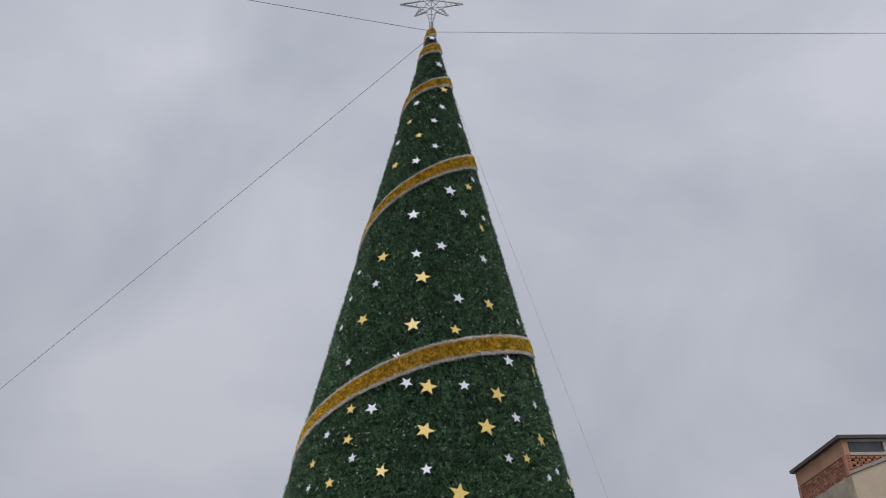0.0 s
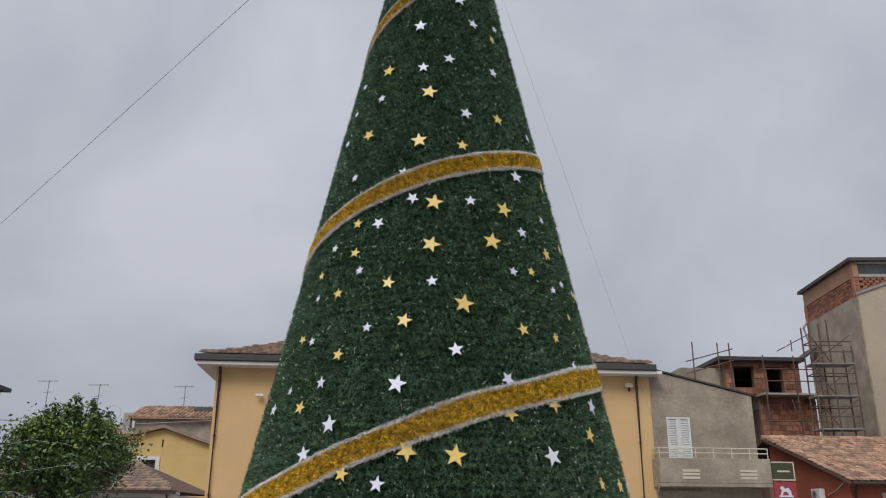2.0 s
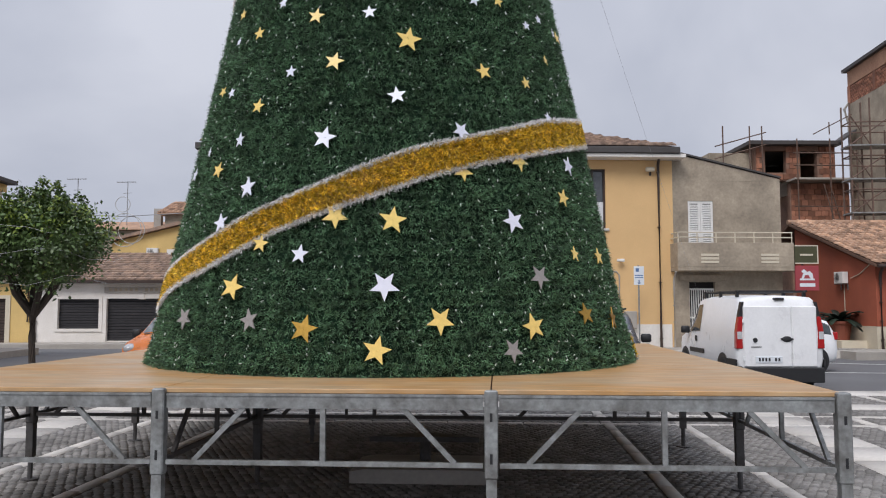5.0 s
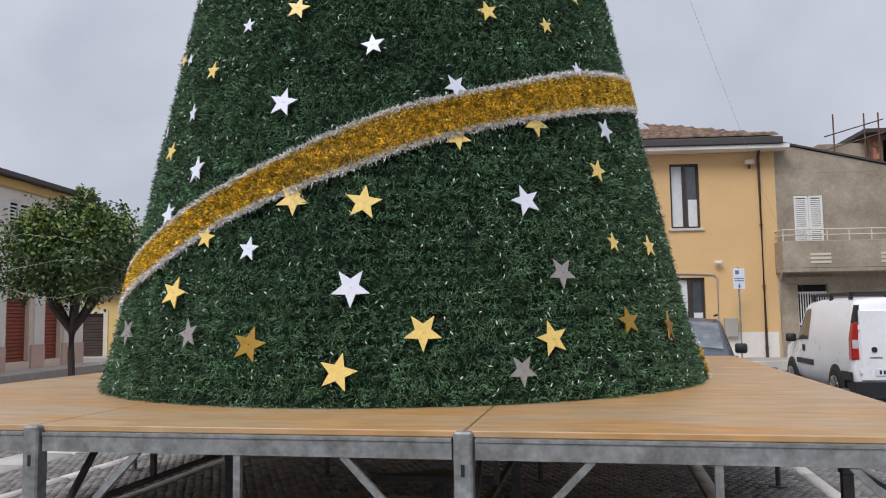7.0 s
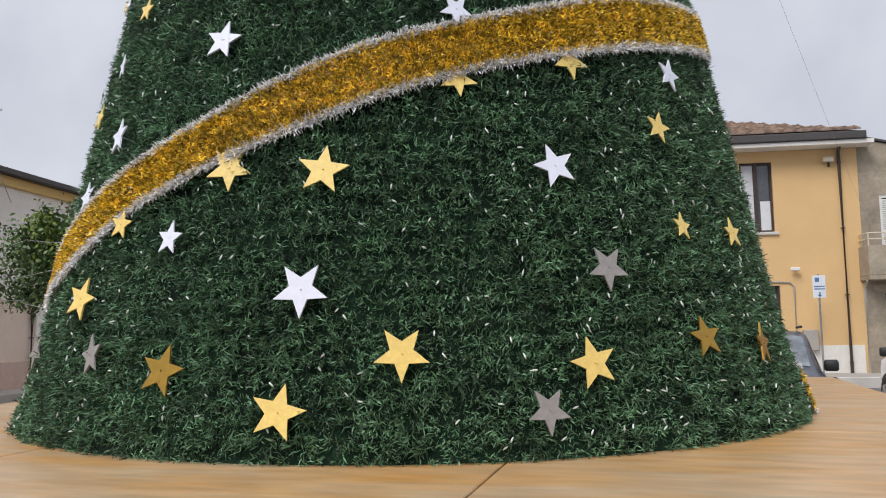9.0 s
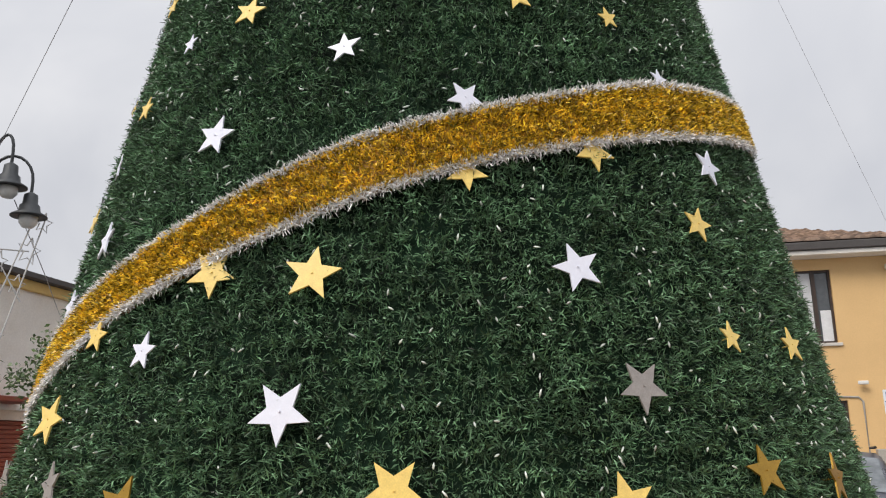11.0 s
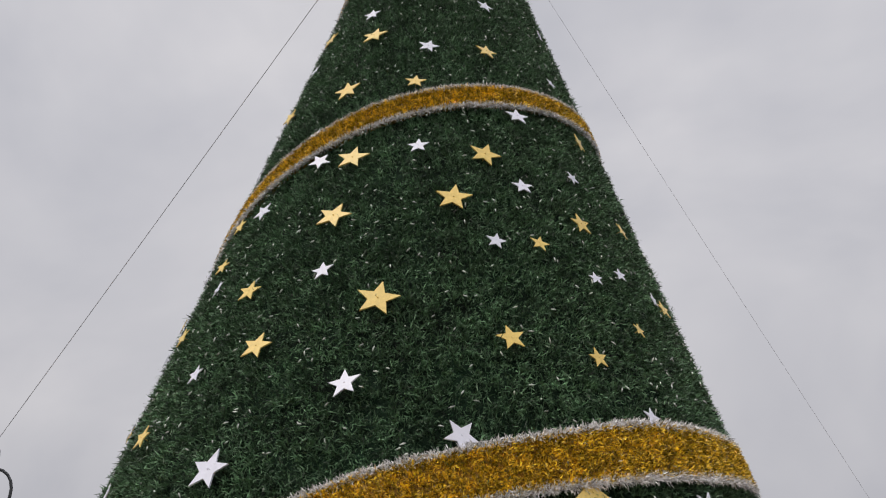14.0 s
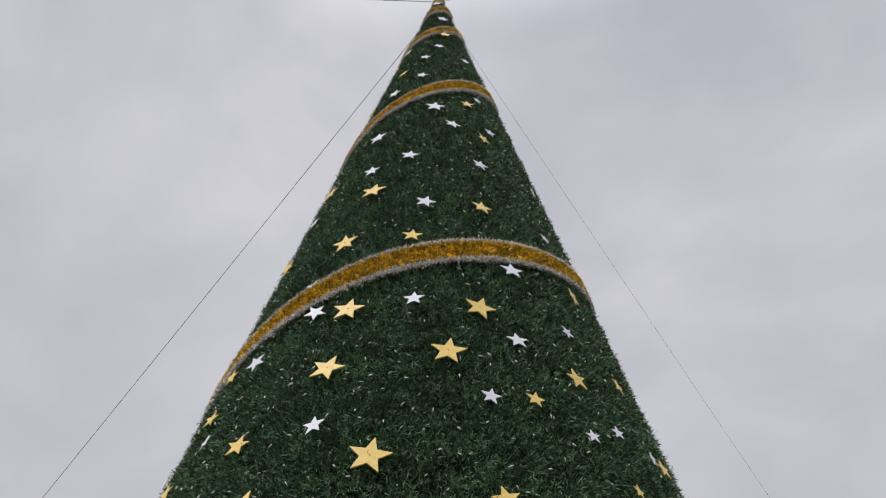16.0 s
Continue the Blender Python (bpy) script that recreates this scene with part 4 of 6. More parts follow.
bal = part("balcony_parapet", boxes((g0 - 0.1, g1 + 0.06, -0.75, -0.62, 2.845, 3.68), (g0 - 0.1, g0, -0.615, 0.005, 2.845, 3.68), (g1 - 0.04, g1 + 0.06, -0.615, 0.005, 2.845, 3.68), bev=0.01), GREY_PLASTER, grey)
bm = bmesh.new()
for z in (3.86, 4.03):
    tube(bm, (g0 - 0.08, -0.685, z), (g1 + 0.04, -0.685, z), 0.022, 6)
    tube(bm, (g0 - 0.06, -0.68, z), (g0 - 0.06, 0.0, z), 0.022, 6)
for i in range(7):
    u = g0 - 0.06 + i * (g1 - g0 + 0.08) / 6
    tube(bm, (u, -0.685, 3.68), (u, -0.685, 4.05), 0.02, 6)
part("railing", bm, CREAM, grey, "cream painted steel railing")
for u in (1.12, 3.2):
    part("vent", boxes((u, u + 0.62, -0.765, -0.752, 2.98, 3.06), (u, u + 0.62, -0.765, -0.752, 3.1, 3.18), (u, u + 0.62, -0.765, -0.752, 3.22, 3.3)), CREAM, bal, "pale slotted vent")
louvred_shutters(grey, 0.98, 1.88, 3.1, 5.2, 0.03, WHITE_PAINT, 2, 30)
part("door_lintel", boxes((0.62, 2.25, -0.06, 0.0, 2.4, 2.62), bev=0.015), GREY_PLASTER, grey)
# a black panel in the doorway paints its shade
part("door", boxes((0.97, 1.89, 0.2, 0.25, 0.05, 2.36)), DARK, grey, "black panel with the doorway's shade in its colour")
gate = part("gate", boxes((0.98, 1.88, 0.085, 0.099, 1.1, 1.16)), WHITE_PAINT, grey, "white barred steel gate")
for z in (0.1, 2.08):
    part("rail", boxes((0.98, 1.88, 0.085, 0.099, z, z + 0.06)), WHITE_PAINT, gate)
for i in range(12):
    u = 1.0 + i * 0.86 / 11
    part("bar", boxes((u - 0.014, u + 0.014, 0.1, 0.13, 0.08, 2.1)), WHITE_PAINT, gate)
part("door_step", boxes((0.8, 2.05, -0.4, 0.0, 0.0, 0.16), bev=0.01), CONCRETE, grey)
downpipe(grey, 0.32, -0.3, 0.0, 2.7, CONCRETE, 0.035)

# ---- hanging signs beside the grey house ----
board = thing("hanging_sign", "red hanging office sign with a white emblem under an olive board", "sign", FRONT @ pose(4.38, -0.72, 0))
part("red_board", boxes((0, 0.82, -0.03, 0.03, 2.05, 2.9), bev=0.005), SIGN_RED, board)
part("olive_board", boxes((0, 0.82, -0.03, 0.03, 2.96, 3.6), bev=0.005), SIGN_OLIVE, board)
bm = bmesh.new()
prism(bm, [(0.15, 2.4), (0.67, 2.4), (0.67, 2.46), (0.15, 2.46)], "y", -0.036, -0.031)
prism(bm, [(0.2, 2.46), (0.28, 2.46), (0.34, 2.58), (0.46, 2.58), (0.52, 2.46), (0.62, 2.46), (0.60, 2.62), (0.5, 2.72), (0.42, 2.68), (0.3, 2.78), (0.2, 2.7), (0.28, 2.64)], "y", -0.036, -0.031)
part("emblem", bm, SIGN_WHITE, board, "white emblem")
part("lettering_bar", boxes((0.14, 0.68, -0.036, -0.031, 2.18, 2.3)), SIGN_WHITE, board)
part("small_bar", boxes((0.18, 0.64, -0.036, -0.031, 3.24, 3.3)), CREAM, board)
part("olive_board_edge", boxes((0.0, 0.82, -0.038, -0.031, 2.96, 3.0), (0.0, 0.82, -0.038, -0.031, 3.56, 3.6), (0.78, 0.82, -0.038, -0.031, 3.001, 3.559)), CREAM, board, "cream edge strip")
bm = bmesh.new()
tube(bm, (0.3, 0.06, 0), (0.3, 0.06, 3.5), 0.035, 8)
for z in (2.2, 2.7, 3.1, 3.45):
    box(bm, 0.05, 0.77, 0.032, 0.055, z, z + 0.03)
part("post", bm, GALV_DARK, board, "dark steel post with cross rails")

# ---- the brick-red single-storey house ----
RED = pose(13.5, 19.4, 0, 0, 0, 5)
red = thing("house", "single-storey brick-red house with a terracotta tile roof and cream plinth", "house", RED, "houses round the square")
bm = bmesh.new()
rwin_o = (1.18, 2.5, 0.95, 2.45)
wall_with_holes(bm, 0, 12, 0.85, 2.9, 0, 0.35, [rwin_o])
b2 = bmesh.new()
prism(b2, [(0.354, 0.85), (5.7, 0.85), (5.7, 4.6), (0.354, 2.9)], "x", 0.0, 0.35)
part("gable_wall", b2, RED_PLASTER, red)
part("wall", bm, RED_PLASTER, red, "brick-red plaster")
bm = boxes((-0.03, 12, -0.03, 0.38, 0, 0.846), (-0.03, 0.38, 0.384, 5.7, 0, 0.846))
prism(bm, [(-0.03, 0.0), (-0.9, 0.0), (-0.9, 0.35), (-0.03, 0.35)], "y", 0.6, 3.5)
part("plinth", bm, CREAM, red, "cream painted plinth and steps")
bm = bmesh.new()
slope_slab(bm, -0.25, 12.2, -0.45, 5.7, 2.9, 4.85, 0.1)
slope_slab(bm, -0.25, 12.2, 10.0, 5.71, 3.2, 4.85, 0.1)
part("roof", bm, TILE_BED, red)
bm = bmesh.new()
roof_tiles(bm, -0.25, 12.2, -0.5, 5.65, 2.9, 4.85)
tagged(part("roof_tiles", bm, TILE, red, "sun-bleached terracotta barrel tiles"), kind="stuff")
bm = bmesh.new()
for i in range(34):
    u = -0.28 + i * 0.37
    tube(bm, (u, 5.7, 4.9 + 0.012 * (i % 3)), (u + 0.41, 5.7, 4.905 + 0.01 * (i % 2)), 0.105, 8, 0.085)
part("ridge", bm, TILE, red, "terracotta ridge tiles")
bm = bmesh.new()
tube(bm, (-0.2, -0.52, 2.83), (12, -0.52, 2.83), 0.06, 8)
part("gutter", bm, BROWN, red)
downpipe(red, 0.12, -0.07, 0.0, 2.85)
louvred_shutters(red, 1.22, 2.46, 1.0, 2.42, 0.05, GREEN_PAINT, 2, 14)
part("window_frame", boxes((1.08, 1.18, -0.03, 0.05, 0.86, 2.55), (2.5, 2.6, -0.03, 0.05, 0.86, 2.55), (1.18, 2.5, -0.03, 0.05, 2.45, 2.55), (1.18, 2.5, -0.03, 0.05, 0.86, 0.95)), CREAM, red, "cream window surround")
air_conditioner(RED @ pose(-0.002, 1.95, 2.32, 0, 0, -90) @ Matrix.Diagonal((0.75, 0.75, 0.75, 1)), "white air conditioner on the brick-red wall")
bm = bmesh.new()
path_tube(bm, [(-0.03, 1.95, 2.28), (-0.03, 1.95, 0.9)], 0.015, 5)
path_tube(bm, [(-0.03, 1.5, 2.5), (-0.03, 0.9, 2.62), (-0.03, 0.2, 2.95)], 0.015, 5)
solid("wall_pipe", bm, CREAM, "thin cream pipe on the brick-red wall", "pipe", m=RED)

# pot with a cycad on the step of the red house
plant = thing("potted_cycad", "dark green cycad in a terracotta pot on the house step", "potted plant", RED @ pose(-0.5, 1.5, 0.352) @ Matrix.Diagonal((1.35, 1.35, 1.3, 1)))
bm = bmesh.new()
lathe(bm, [(0.24, 0), (0.30, 0.42), (0.36, 0.44), (0.36, 0.5), (0.3, 0.5), (0.28, 0.44)], 16)
part("pot", bm, POT, plant)
bm = bmesh.new()
g = random.Random(4)
for i in range(34):
    t, e = g.uniform(0, 6.28), g.uniform(0.1, 1.0)
    d, p, row = Vector((math.cos(t), math.sin(t), e * 1.4)).normalized(), Vector((0, 0, 0.46)), []
    s = Vector((-math.sin(t), math.cos(t), 0))
    for k in range(7):
        w = 0.085 * math.sin(math.pi * (k + 0.6) / 7.5)
        row.append((bm.verts.new(p - s * w), bm.verts.new(p + Vector((0, 0, 0.02))), bm.verts.new(p + s * w)))
        p = p + d * 0.13
        d = (d - Vector((0, 0, 0.22))).normalized()
    for a, b in zip(row, row[1:]):
        bm.faces.new((a[0], a[1], b[1], b[0]))
        bm.faces.new((a[1], a[2], b[2], b[1]))
tagged(part("fronds", bm, FUR_PLANT, plant), kind="stuff")

for nm, x, m, col in (("green_bin", 0.24, BIN_GREEN, "green"), ("blue_bin", 0.82, BIN_BLUE, "blue")):
    b = thing("waste_bin", "%s plastic waste bin standing by the brick-red wall" % col, "waste bin", RED @ pose(x, -0.75, 0.1) @ Matrix.Diagonal((0.85, 0.85, 0.78, 1)))
    bm = bmesh.new()
    prism(bm, [(-0.22, 0.06), (0.22, 0.06), (0.27, 0.8), (-0.27, 0.8)], "y", -0.25, 0.25)
    part("body", bevel(bm, 0.02), m, b)
    part("lid", boxes((-0.29, 0.29, -0.29, 0.28, 0.803, 0.86), bev=0.015), m, b)
    bm = bmesh.new()
    tube(bm, (-0.26, 0.2, 0.07), (0.26, 0.2, 0.07), 0.07, 10)
    part("wheels", bm, RUBBER, b)

# ---- unfinished brick building behind, with scaffolding ----
BR = pose(13, 32, 0, 0, 0, 5)
brick_house = thing("unfinished_building", "unfinished red hollow-brick building with bare openings and a flat roof", "building", BR)


def brick_wall(bm, u0, u1, z0, z1, y, holes=(), bl=0.33, bh=0.26):
    """Courses of proud hollow bricks over a mortar wall."""
    n = int(round((z1 - z0) / bh))
    for j in range(n):
        a, b = z0 + (z1 - z0) * j / n, z0 + (z1 - z0) * (j + 1) / n
        u = u0 - (bl / 2 if j % 2 else 0)
        while u < u1:
            p, q = max(u, u0), min(u + bl, u1)
            if q - p > 0.05 and not any(h[0] < q - 0.02 and h[1] > p + 0.02 and h[2] < b - 0.02 and h[3] > a + 0.02 for h in holes):
                box(bm, p + 0.01, q - 0.01, y - 0.02, y + 0.05, a + 0.01, b - 0.01)
            u += bl


oh = [(1.25, 2.3, 8.1, 9.2), (3.0, 3.85, 7.85, 9.2)]
bm = bmesh.new()
wall_with_holes(bm, 0.75, 4.75, 7.7, 9.42, 0, 0.3, oh)
part("side_wall", boxes((0.75, 1.05, 0.305, 6, 0, 9.42)), MORTAR, brick_house)
part("side_wall", boxes((4.45, 4.75, 0.305, 6, 0, 9.42)), MORTAR, brick_house)
part("lower_wall", boxes((2.45, 5.4, 0.02, 0.3, 0, 7.6)), MORTAR, brick_house)
part("stair_block", boxes((-1.4, 0.74, 0.4, 5, 0, 9.15)), GREY_PLASTER, brick_house, "bare cement stair block")
part("wall", bm, MORTAR, brick_house, "cement and mortar wall")
bm = bmesh.new()
brick_wall(bm, 0.8, 4.7, 7.75, 9.4, -0.02, oh)
brick_wall(bm, 2.5, 5.4, 4.6, 7.55, 0.0)
tagged(part("bricks", bm, BRICK, brick_house, "orange-red hollow bricks"), kind="stuff")
part("floor_slab", boxes((2.3, 5.4, -0.9, 6, 7.62, 7.72), bev=0.01), CONCRETE, brick_house)
part("roof_slab", boxes((0.3, 4.9, -0.5, 6.4, 9.425, 9.62), bev=0.01), EAVE, brick_house)
# black panel deep inside, painting the shade behind the bare openings
bm = bmesh.new()
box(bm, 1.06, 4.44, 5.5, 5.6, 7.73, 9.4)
part("inner_shade_panel", bm, DARK, brick_house)
scaf = thing("scaffolding", "rusty tube scaffolding with plank platforms round the brick building", "scaffolding", BR)
for x in (-1.2, 0.1, 0.7, 2.4, 4.0, 5.3):
    bm = bmesh.new()
    tube(bm, (x, -1.0, 4.0), (x, -1.0, 9.6 if x > 1 else 10.2), 0.035, 6)
    part("standard", bm, RUST, scaf)
for z in (5.2, 6.3, 8.3, 8.9):
    bm = bmesh.new()
    tube(bm, (2.2, -1.0, z), (5.35, -1.0, z), 0.03, 6)
    part("ledger", bm, RUST, scaf)
for z in (9.1, 9.7):
    bm = bmesh.new()
    tube(bm, (-1.6, -1.0, z - 0.5), (0.9, -1.0, z + 0.2), 0.03, 6)
    part("ledger", bm, RUST, scaf)
bm = bmesh.new()
tube(bm, (4.2, -1.1, 5.0), (3.7, -0.9, 7.4), 0.03, 6)
tube(bm, (4.5, -1.1, 5.0), (4.0, -0.9, 7.4), 0.03, 6)
for i in range(9):
    z = 5.15 + i * 0.26
    tube(bm, (4.2 - 0.21 * (z - 5) , -1.08, z), (4.5 - 0.21 * (z - 5), -1.08, z), 0.018, 5)
part("ladder", bm, RUST, scaf)
SF = BR.inverted() @ pose(15.55, 25.6, 0)
for x, top in ((0.0, 9.9), (0.8, 10.1), (1.75, 8.9)):
    for y in (0.0, 0.8):
        bm = bmesh.new()
        tube(bm, SF @ Vector((x, y, 2.6)), SF @ Vector((x, y, top)), 0.04, 6)
        part("tower_post", bm, RUST, scaf)
for z in (5.3, 6.7, 8.1):
    bm = bmesh.new()
    box(bm, -0.05, 1.8, -0.05, 0.85, z, z + 0.06)
    bmesh.ops.transform(bm, matrix=SF, verts=bm.verts[:])
    part("platform", bm, GALV, scaf)
    for a2, b2 in (((0, 0, z + 0.05), (1.75, 0, z + 1.3)), ((0, 0, z + 0.55), (1.75, 0, z + 0.55)), ((0, 0, z + 1.0), (1.75, 0, z + 1.0)), ((0, 0.8, z + 1.0), (1.75, 0.8, z + 1.0)), ((0, 0, z + 1.0), (0, 0.8, z + 1.0)), ((0.8, 0, z + 0.05), (0, 0, z + 1.3))):
        bm = bmesh.new()
        tube(bm, SF @ Vector(a2), SF @ Vector(b2), 0.028, 6)
        part("brace", bm, RUST, scaf)
bm = bmesh.new()
prism(bm, [(4.7, 9.5), (5.4, 10.0), (5.4, 10.12), (4.7, 9.62)], "y", -0.9, 0.2)
part("gangway", bm, EAVE, scaf, "dark sloping gangway")
bm = bmesh.new()
tube(bm, (3.4, -0.6, 9.9), (5.35, -0.6, 10.9), 0.025, 5)
tube(bm, (4.2, -0.6, 9.9), (4.2, -0.6, 10.5), 0.03, 5)
tube(bm, (5.2, -0.6, 9.9), (5.2, -0.6, 10.9), 0.03, 5)
part("handrail", bm, RUST, scaf)

# ---- the tall block ----
TW = pose(18.55, 26.9, 0, 0, 0, 0)
tower = thing("apartment_block", "tall rendered block with a perforated brick attic storey", "building", TW)
part("wall", boxes((0, 9, 0, 5.7, 0, 11.55)), GREY_PLASTER, tower, "plain grey rendered side wall")
bm = bmesh.new()
prism(bm, [(0.06, -0.004), (1.25, -4.4), (9, -4.4), (9, -0.004)], "z", 0, 11.58)
part("side_wing", bm, BEIGE, tower, "beige plastered wing")
bm = bmesh.new()
prism(bm, [(0.0, 0.03), (1.2, -4.45), (9.05, -4.45), (9.05, 0.03)], "z", 11.585, 11.72)
part("coping", bm, CONCRETE, tower)
# black core that paints the shade in the gaps of the brickwork
bm = bmesh.new()
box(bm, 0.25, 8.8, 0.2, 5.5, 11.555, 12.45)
part("attic_shade_core", bm, DARK, tower)
bm = bmesh.new()
# perforated band: bricks laid with gaps, on both seen faces
for j in range(7):
    z = 11.56 + j * 0.125
    n = 22
    for i in range(n):
        y = 0.05 + (i + 0.5 * (j % 2)) * 5.6 / n
        if y + 0.17 < 5.7:
            box(bm, 0.0, 0.2, y, y + 0.17, z, z + 0.085)
    for i in range(30):
        x = 0.25 + (i + 0.5 * (j % 2)) * 8.4 / 30
        box(bm, x, x + 0.19, -0.002, 0.18, z, z + 0.085)
    box(bm, 0.02, 0.19, 0.0, 5.68, z + 0.088, z + 0.122)
    box(bm, 0.2, 8.7, 0.02, 0.16, z + 0.088, z + 0.122)
for y in (0.0, 2.75, 5.45):
    box(bm, -0.03, 0.22, y, y + 0.25, 11.555, 12.46)
tagged(part("perforated_bricks", bm, BRICK, tower, "red bricks laid with gaps"), kind="stuff")
bm = bmesh.new()
box(bm, 0.0, 0.25, 0.0, 5.7, 12.465, 13.2)
part("attic_wall", bm, BRICK_PALE, tower, "orange brick attic wall")
part("ribbon_window", boxes((0.26, 8.8, 0.1, 0.14, 12.6, 13.1)), CAR_GLASS, tower)
part("window_frame", boxes((0.26, 8.8, 0.0, 0.095, 12.465, 12.6), (0.26, 8.8, 0.0, 0.095, 13.1, 13.2), (1.9, 2.05, 0.0, 0.095, 12.605, 13.095), (3.8, 3.95, 0.0, 0.095, 12.605, 13.095)), CONCRETE, tower)
part("roof", boxes((-0.2, 9.2, -0.2, 5.9, 13.205, 13.36)), EAVE, tower, "dark flat roof edge")
bm = bmesh.new()
path_tube(bm, [(-0.05, 5.5, 11.6), (-0.25, 5.6, 11.3), (-0.15, 5.6, 10.9), (-0.06, 5.6, 10.6), (-0.06, 5.6, 4.0)], 0.06, 6)
part("downpipe", bm, CONCRETE, tower)

# ---- the white shop with roller shutters ----
FAR_SCALE = Matrix.Diagonal((1.3, 1.3, 1.3, 1))
GA = pose(-19.85, 33.77, -0.463, 0, 0, 5) @ FAR_SCALE
shop = thing("shop", "low white plastered shop with dark roller shutters and a tiled roof", "shop", GA)
bm = bmesh.new()
gate_o, win_o = (-0.1, 2.75, 0.12, 1.86), (-2.1, -0.42, 0.62, 1.84)
wall_with_holes(bm, -3.1, 3.62, 0, 2.45, 0, 0.3, [gate_o, win_o])
part("side_wall", boxes((3.32, 3.62, 0.304, 7, 0, 2.45)), WHITE_PLASTER, shop)
part("side_wall", boxes((-3.1, -2.8, 0.304, 7, 0, 2.45)), WHITE_PLASTER, shop)
part("wall", bm, WHITE_PLASTER, shop, "aged white plaster")
part("window_surround", boxes((-2.25, -2.102, -0.05, 0.1, 0.5, 1.96), (-0.418, -0.27, -0.05, 0.1, 0.5, 1.96), (-2.1, -0.42, -0.05, 0.1, 1.842, 1.96), (-2.1, -0.42, -0.05, 0.1, 0.5, 0.618)), WHITE_PLASTER, shop)
part("gate_surround", boxes((-0.25, -0.102, -0.05, 0.1, 0, 2.0), (2.752, 2.9, -0.05, 0.1, 0, 2.0), (-0.1, 2.75, -0.05, 0.1, 1.862, 2.0), (1.2, 1.45, -0.07, 0.1, 1.83, 2.06)), WHITE_PLASTER, shop)
roller(shop, -2.1, -0.42, 0.62, 1.84, 0.12, SHUTTER)
roller(shop, -0.1, 2.75, 0.0, 1.86, 0.12, SHUTTER)
part("sign_board", boxes((-0.2, 2.85, -0.06, -0.003, 2.1, 2.34)), CONCRETE, shop, "faded grey sign board")
bm = bmesh.new()
for i in range(13):
    u = 0.0 + i * 0.21
    if i != 6:
        box(bm, u, u + 0.12, -0.066, -0.061, 2.16, 2.29)
part("faded_letter_bars", bm, GREY_PLASTER, shop)
part("eave", boxes((-3.12, 3.9, -0.35, 0.31, 2.455, 2.56)), WHITE_PLASTER, shop)
part("gutter", boxes((-3.12, 3.9, -0.45, -0.352, 2.48, 2.6)), BROWN, shop)
bm = bmesh.new()
v = [bm.verts.new(p) for p in ((-3.12, -0.4, 2.565), (3.95, -0.4, 2.565), (3.95, 7.2, 2.565), (-3.12, 7.2, 2.565), (-3.12, 4.2, 4.0), (0.9, 4.2, 4.0))]
for q in ((0, 1, 5, 4), (1, 2, 5), (2, 3, 4, 5), (3, 0, 4), (3, 2, 1, 0)):
    bm.faces.new([v[i] for i in q])
part("roof", bm, TILE_BED, shop)
bm = bmesh.new()
for i in range(29):
    u = -2.96 + i * 0.24
    run = 4.5 if u < 0.9 else 4.5 * (3.9 - u) / 3.0
    if run > 0.4:
        roof_tiles(bm, u - 0.12, u + 0.12, -0.4, -0.4 + run, 2.565, 2.565 + run * 1.435 / 4.6, 0.24, 0.4, 0.09)
tagged(part("roof_tiles", bm, TILE_OLD, shop, "weathered brown roof tiles"), kind="stuff")
downpipe(shop, -3.0, -0.06, 0.0, 2.5)
downpipe(shop, 3.5, -0.06, 0.0, 2.5, BROWN, 0.04)
air_conditioner(GA @ pose(3.63, 1.6, 1.6, 0, 0, 90) @ Matrix.Diagonal((0.77, 0.77, 0.77, 1)), "white air conditioner on the side wall of the shop")

# ---- ochre-yellow garage house beside the shop ----
garage = thing("house", "low yellow plastered house with a brown garage door beside the shop", "house", GA, "houses round the square")
bm = bmesh.new()
gar_o = (-6.1, -4.25, 0.04, 1.86)
wall_with_holes(bm, -10.0, -3.13, 0, 2.5, 0.0, 0.3, [gar_o])
part("wall", bm, YELLOW_PLASTER, garage, "warm yellow plaster")
part("back_wall", boxes((-10.0, -3.13, 6.5, 6.8, 0, 2.5)), YELLOW_PLASTER, garage)
roller(garage, gar_o[0], gar_o[1], gar_o[2], gar_o[3], 0.1, BROWN, "garage_door")
part("door_surround", boxes((-6.3, -6.102, -0.04, 0.1, 0, 2.0), (-4.248, -4.05, -0.04, 0.1, 0, 2.0), (-6.1, -4.25, -0.04, 0.1, 1.862, 2.0)), CREAM, garage, "cream door surround")
part("cornice", boxes((-10.0, -3.13, -0.16, 0.3, 2.504, 2.66), bev=0.015), CREAM, garage)
bm = bmesh.new()
prism(bm, [(-0.4, 2.664), (3.4, 3.7), (7.0, 2.664)], "x", -10.1, -3.14)
part("roof", bm, TILE_BED, garage)
bm = bmesh.new()
roof_tiles(bm, -10.1, -3.2, -0.42, 3.3, 2.68, 3.7)
tagged(part("roof_tiles", bm, TILE_OLD, garage, "weathered brown roof tiles"), kind="stuff")
downpipe(garage, -3.32, -0.06, 0.9, 2.5, BROWN, 0.035)

# ---- yellow gabled house behind the shop ----
YG = pose(-20.63, 46.77, -0.463, 0, 0, 5) @ FAR_SCALE
yel = thing("house", "yellow plastered gabled house with a white window surround", "house", YG, "houses round the square")
bm = bmesh.new()
wy = (-1.0, -0.25, 2.9, 4.45)
wall_with_holes(bm, -4.2, 2.6, 0, 4.7, 0, 0.3, [wy])
b2 = bmesh.new()
prism(b2, [(-4.2, 4.704), (2.6, 4.704), (2.6, 5.2), (0.05, 6.05), (-4.2, 5.0)], "y", 0, 0.3)
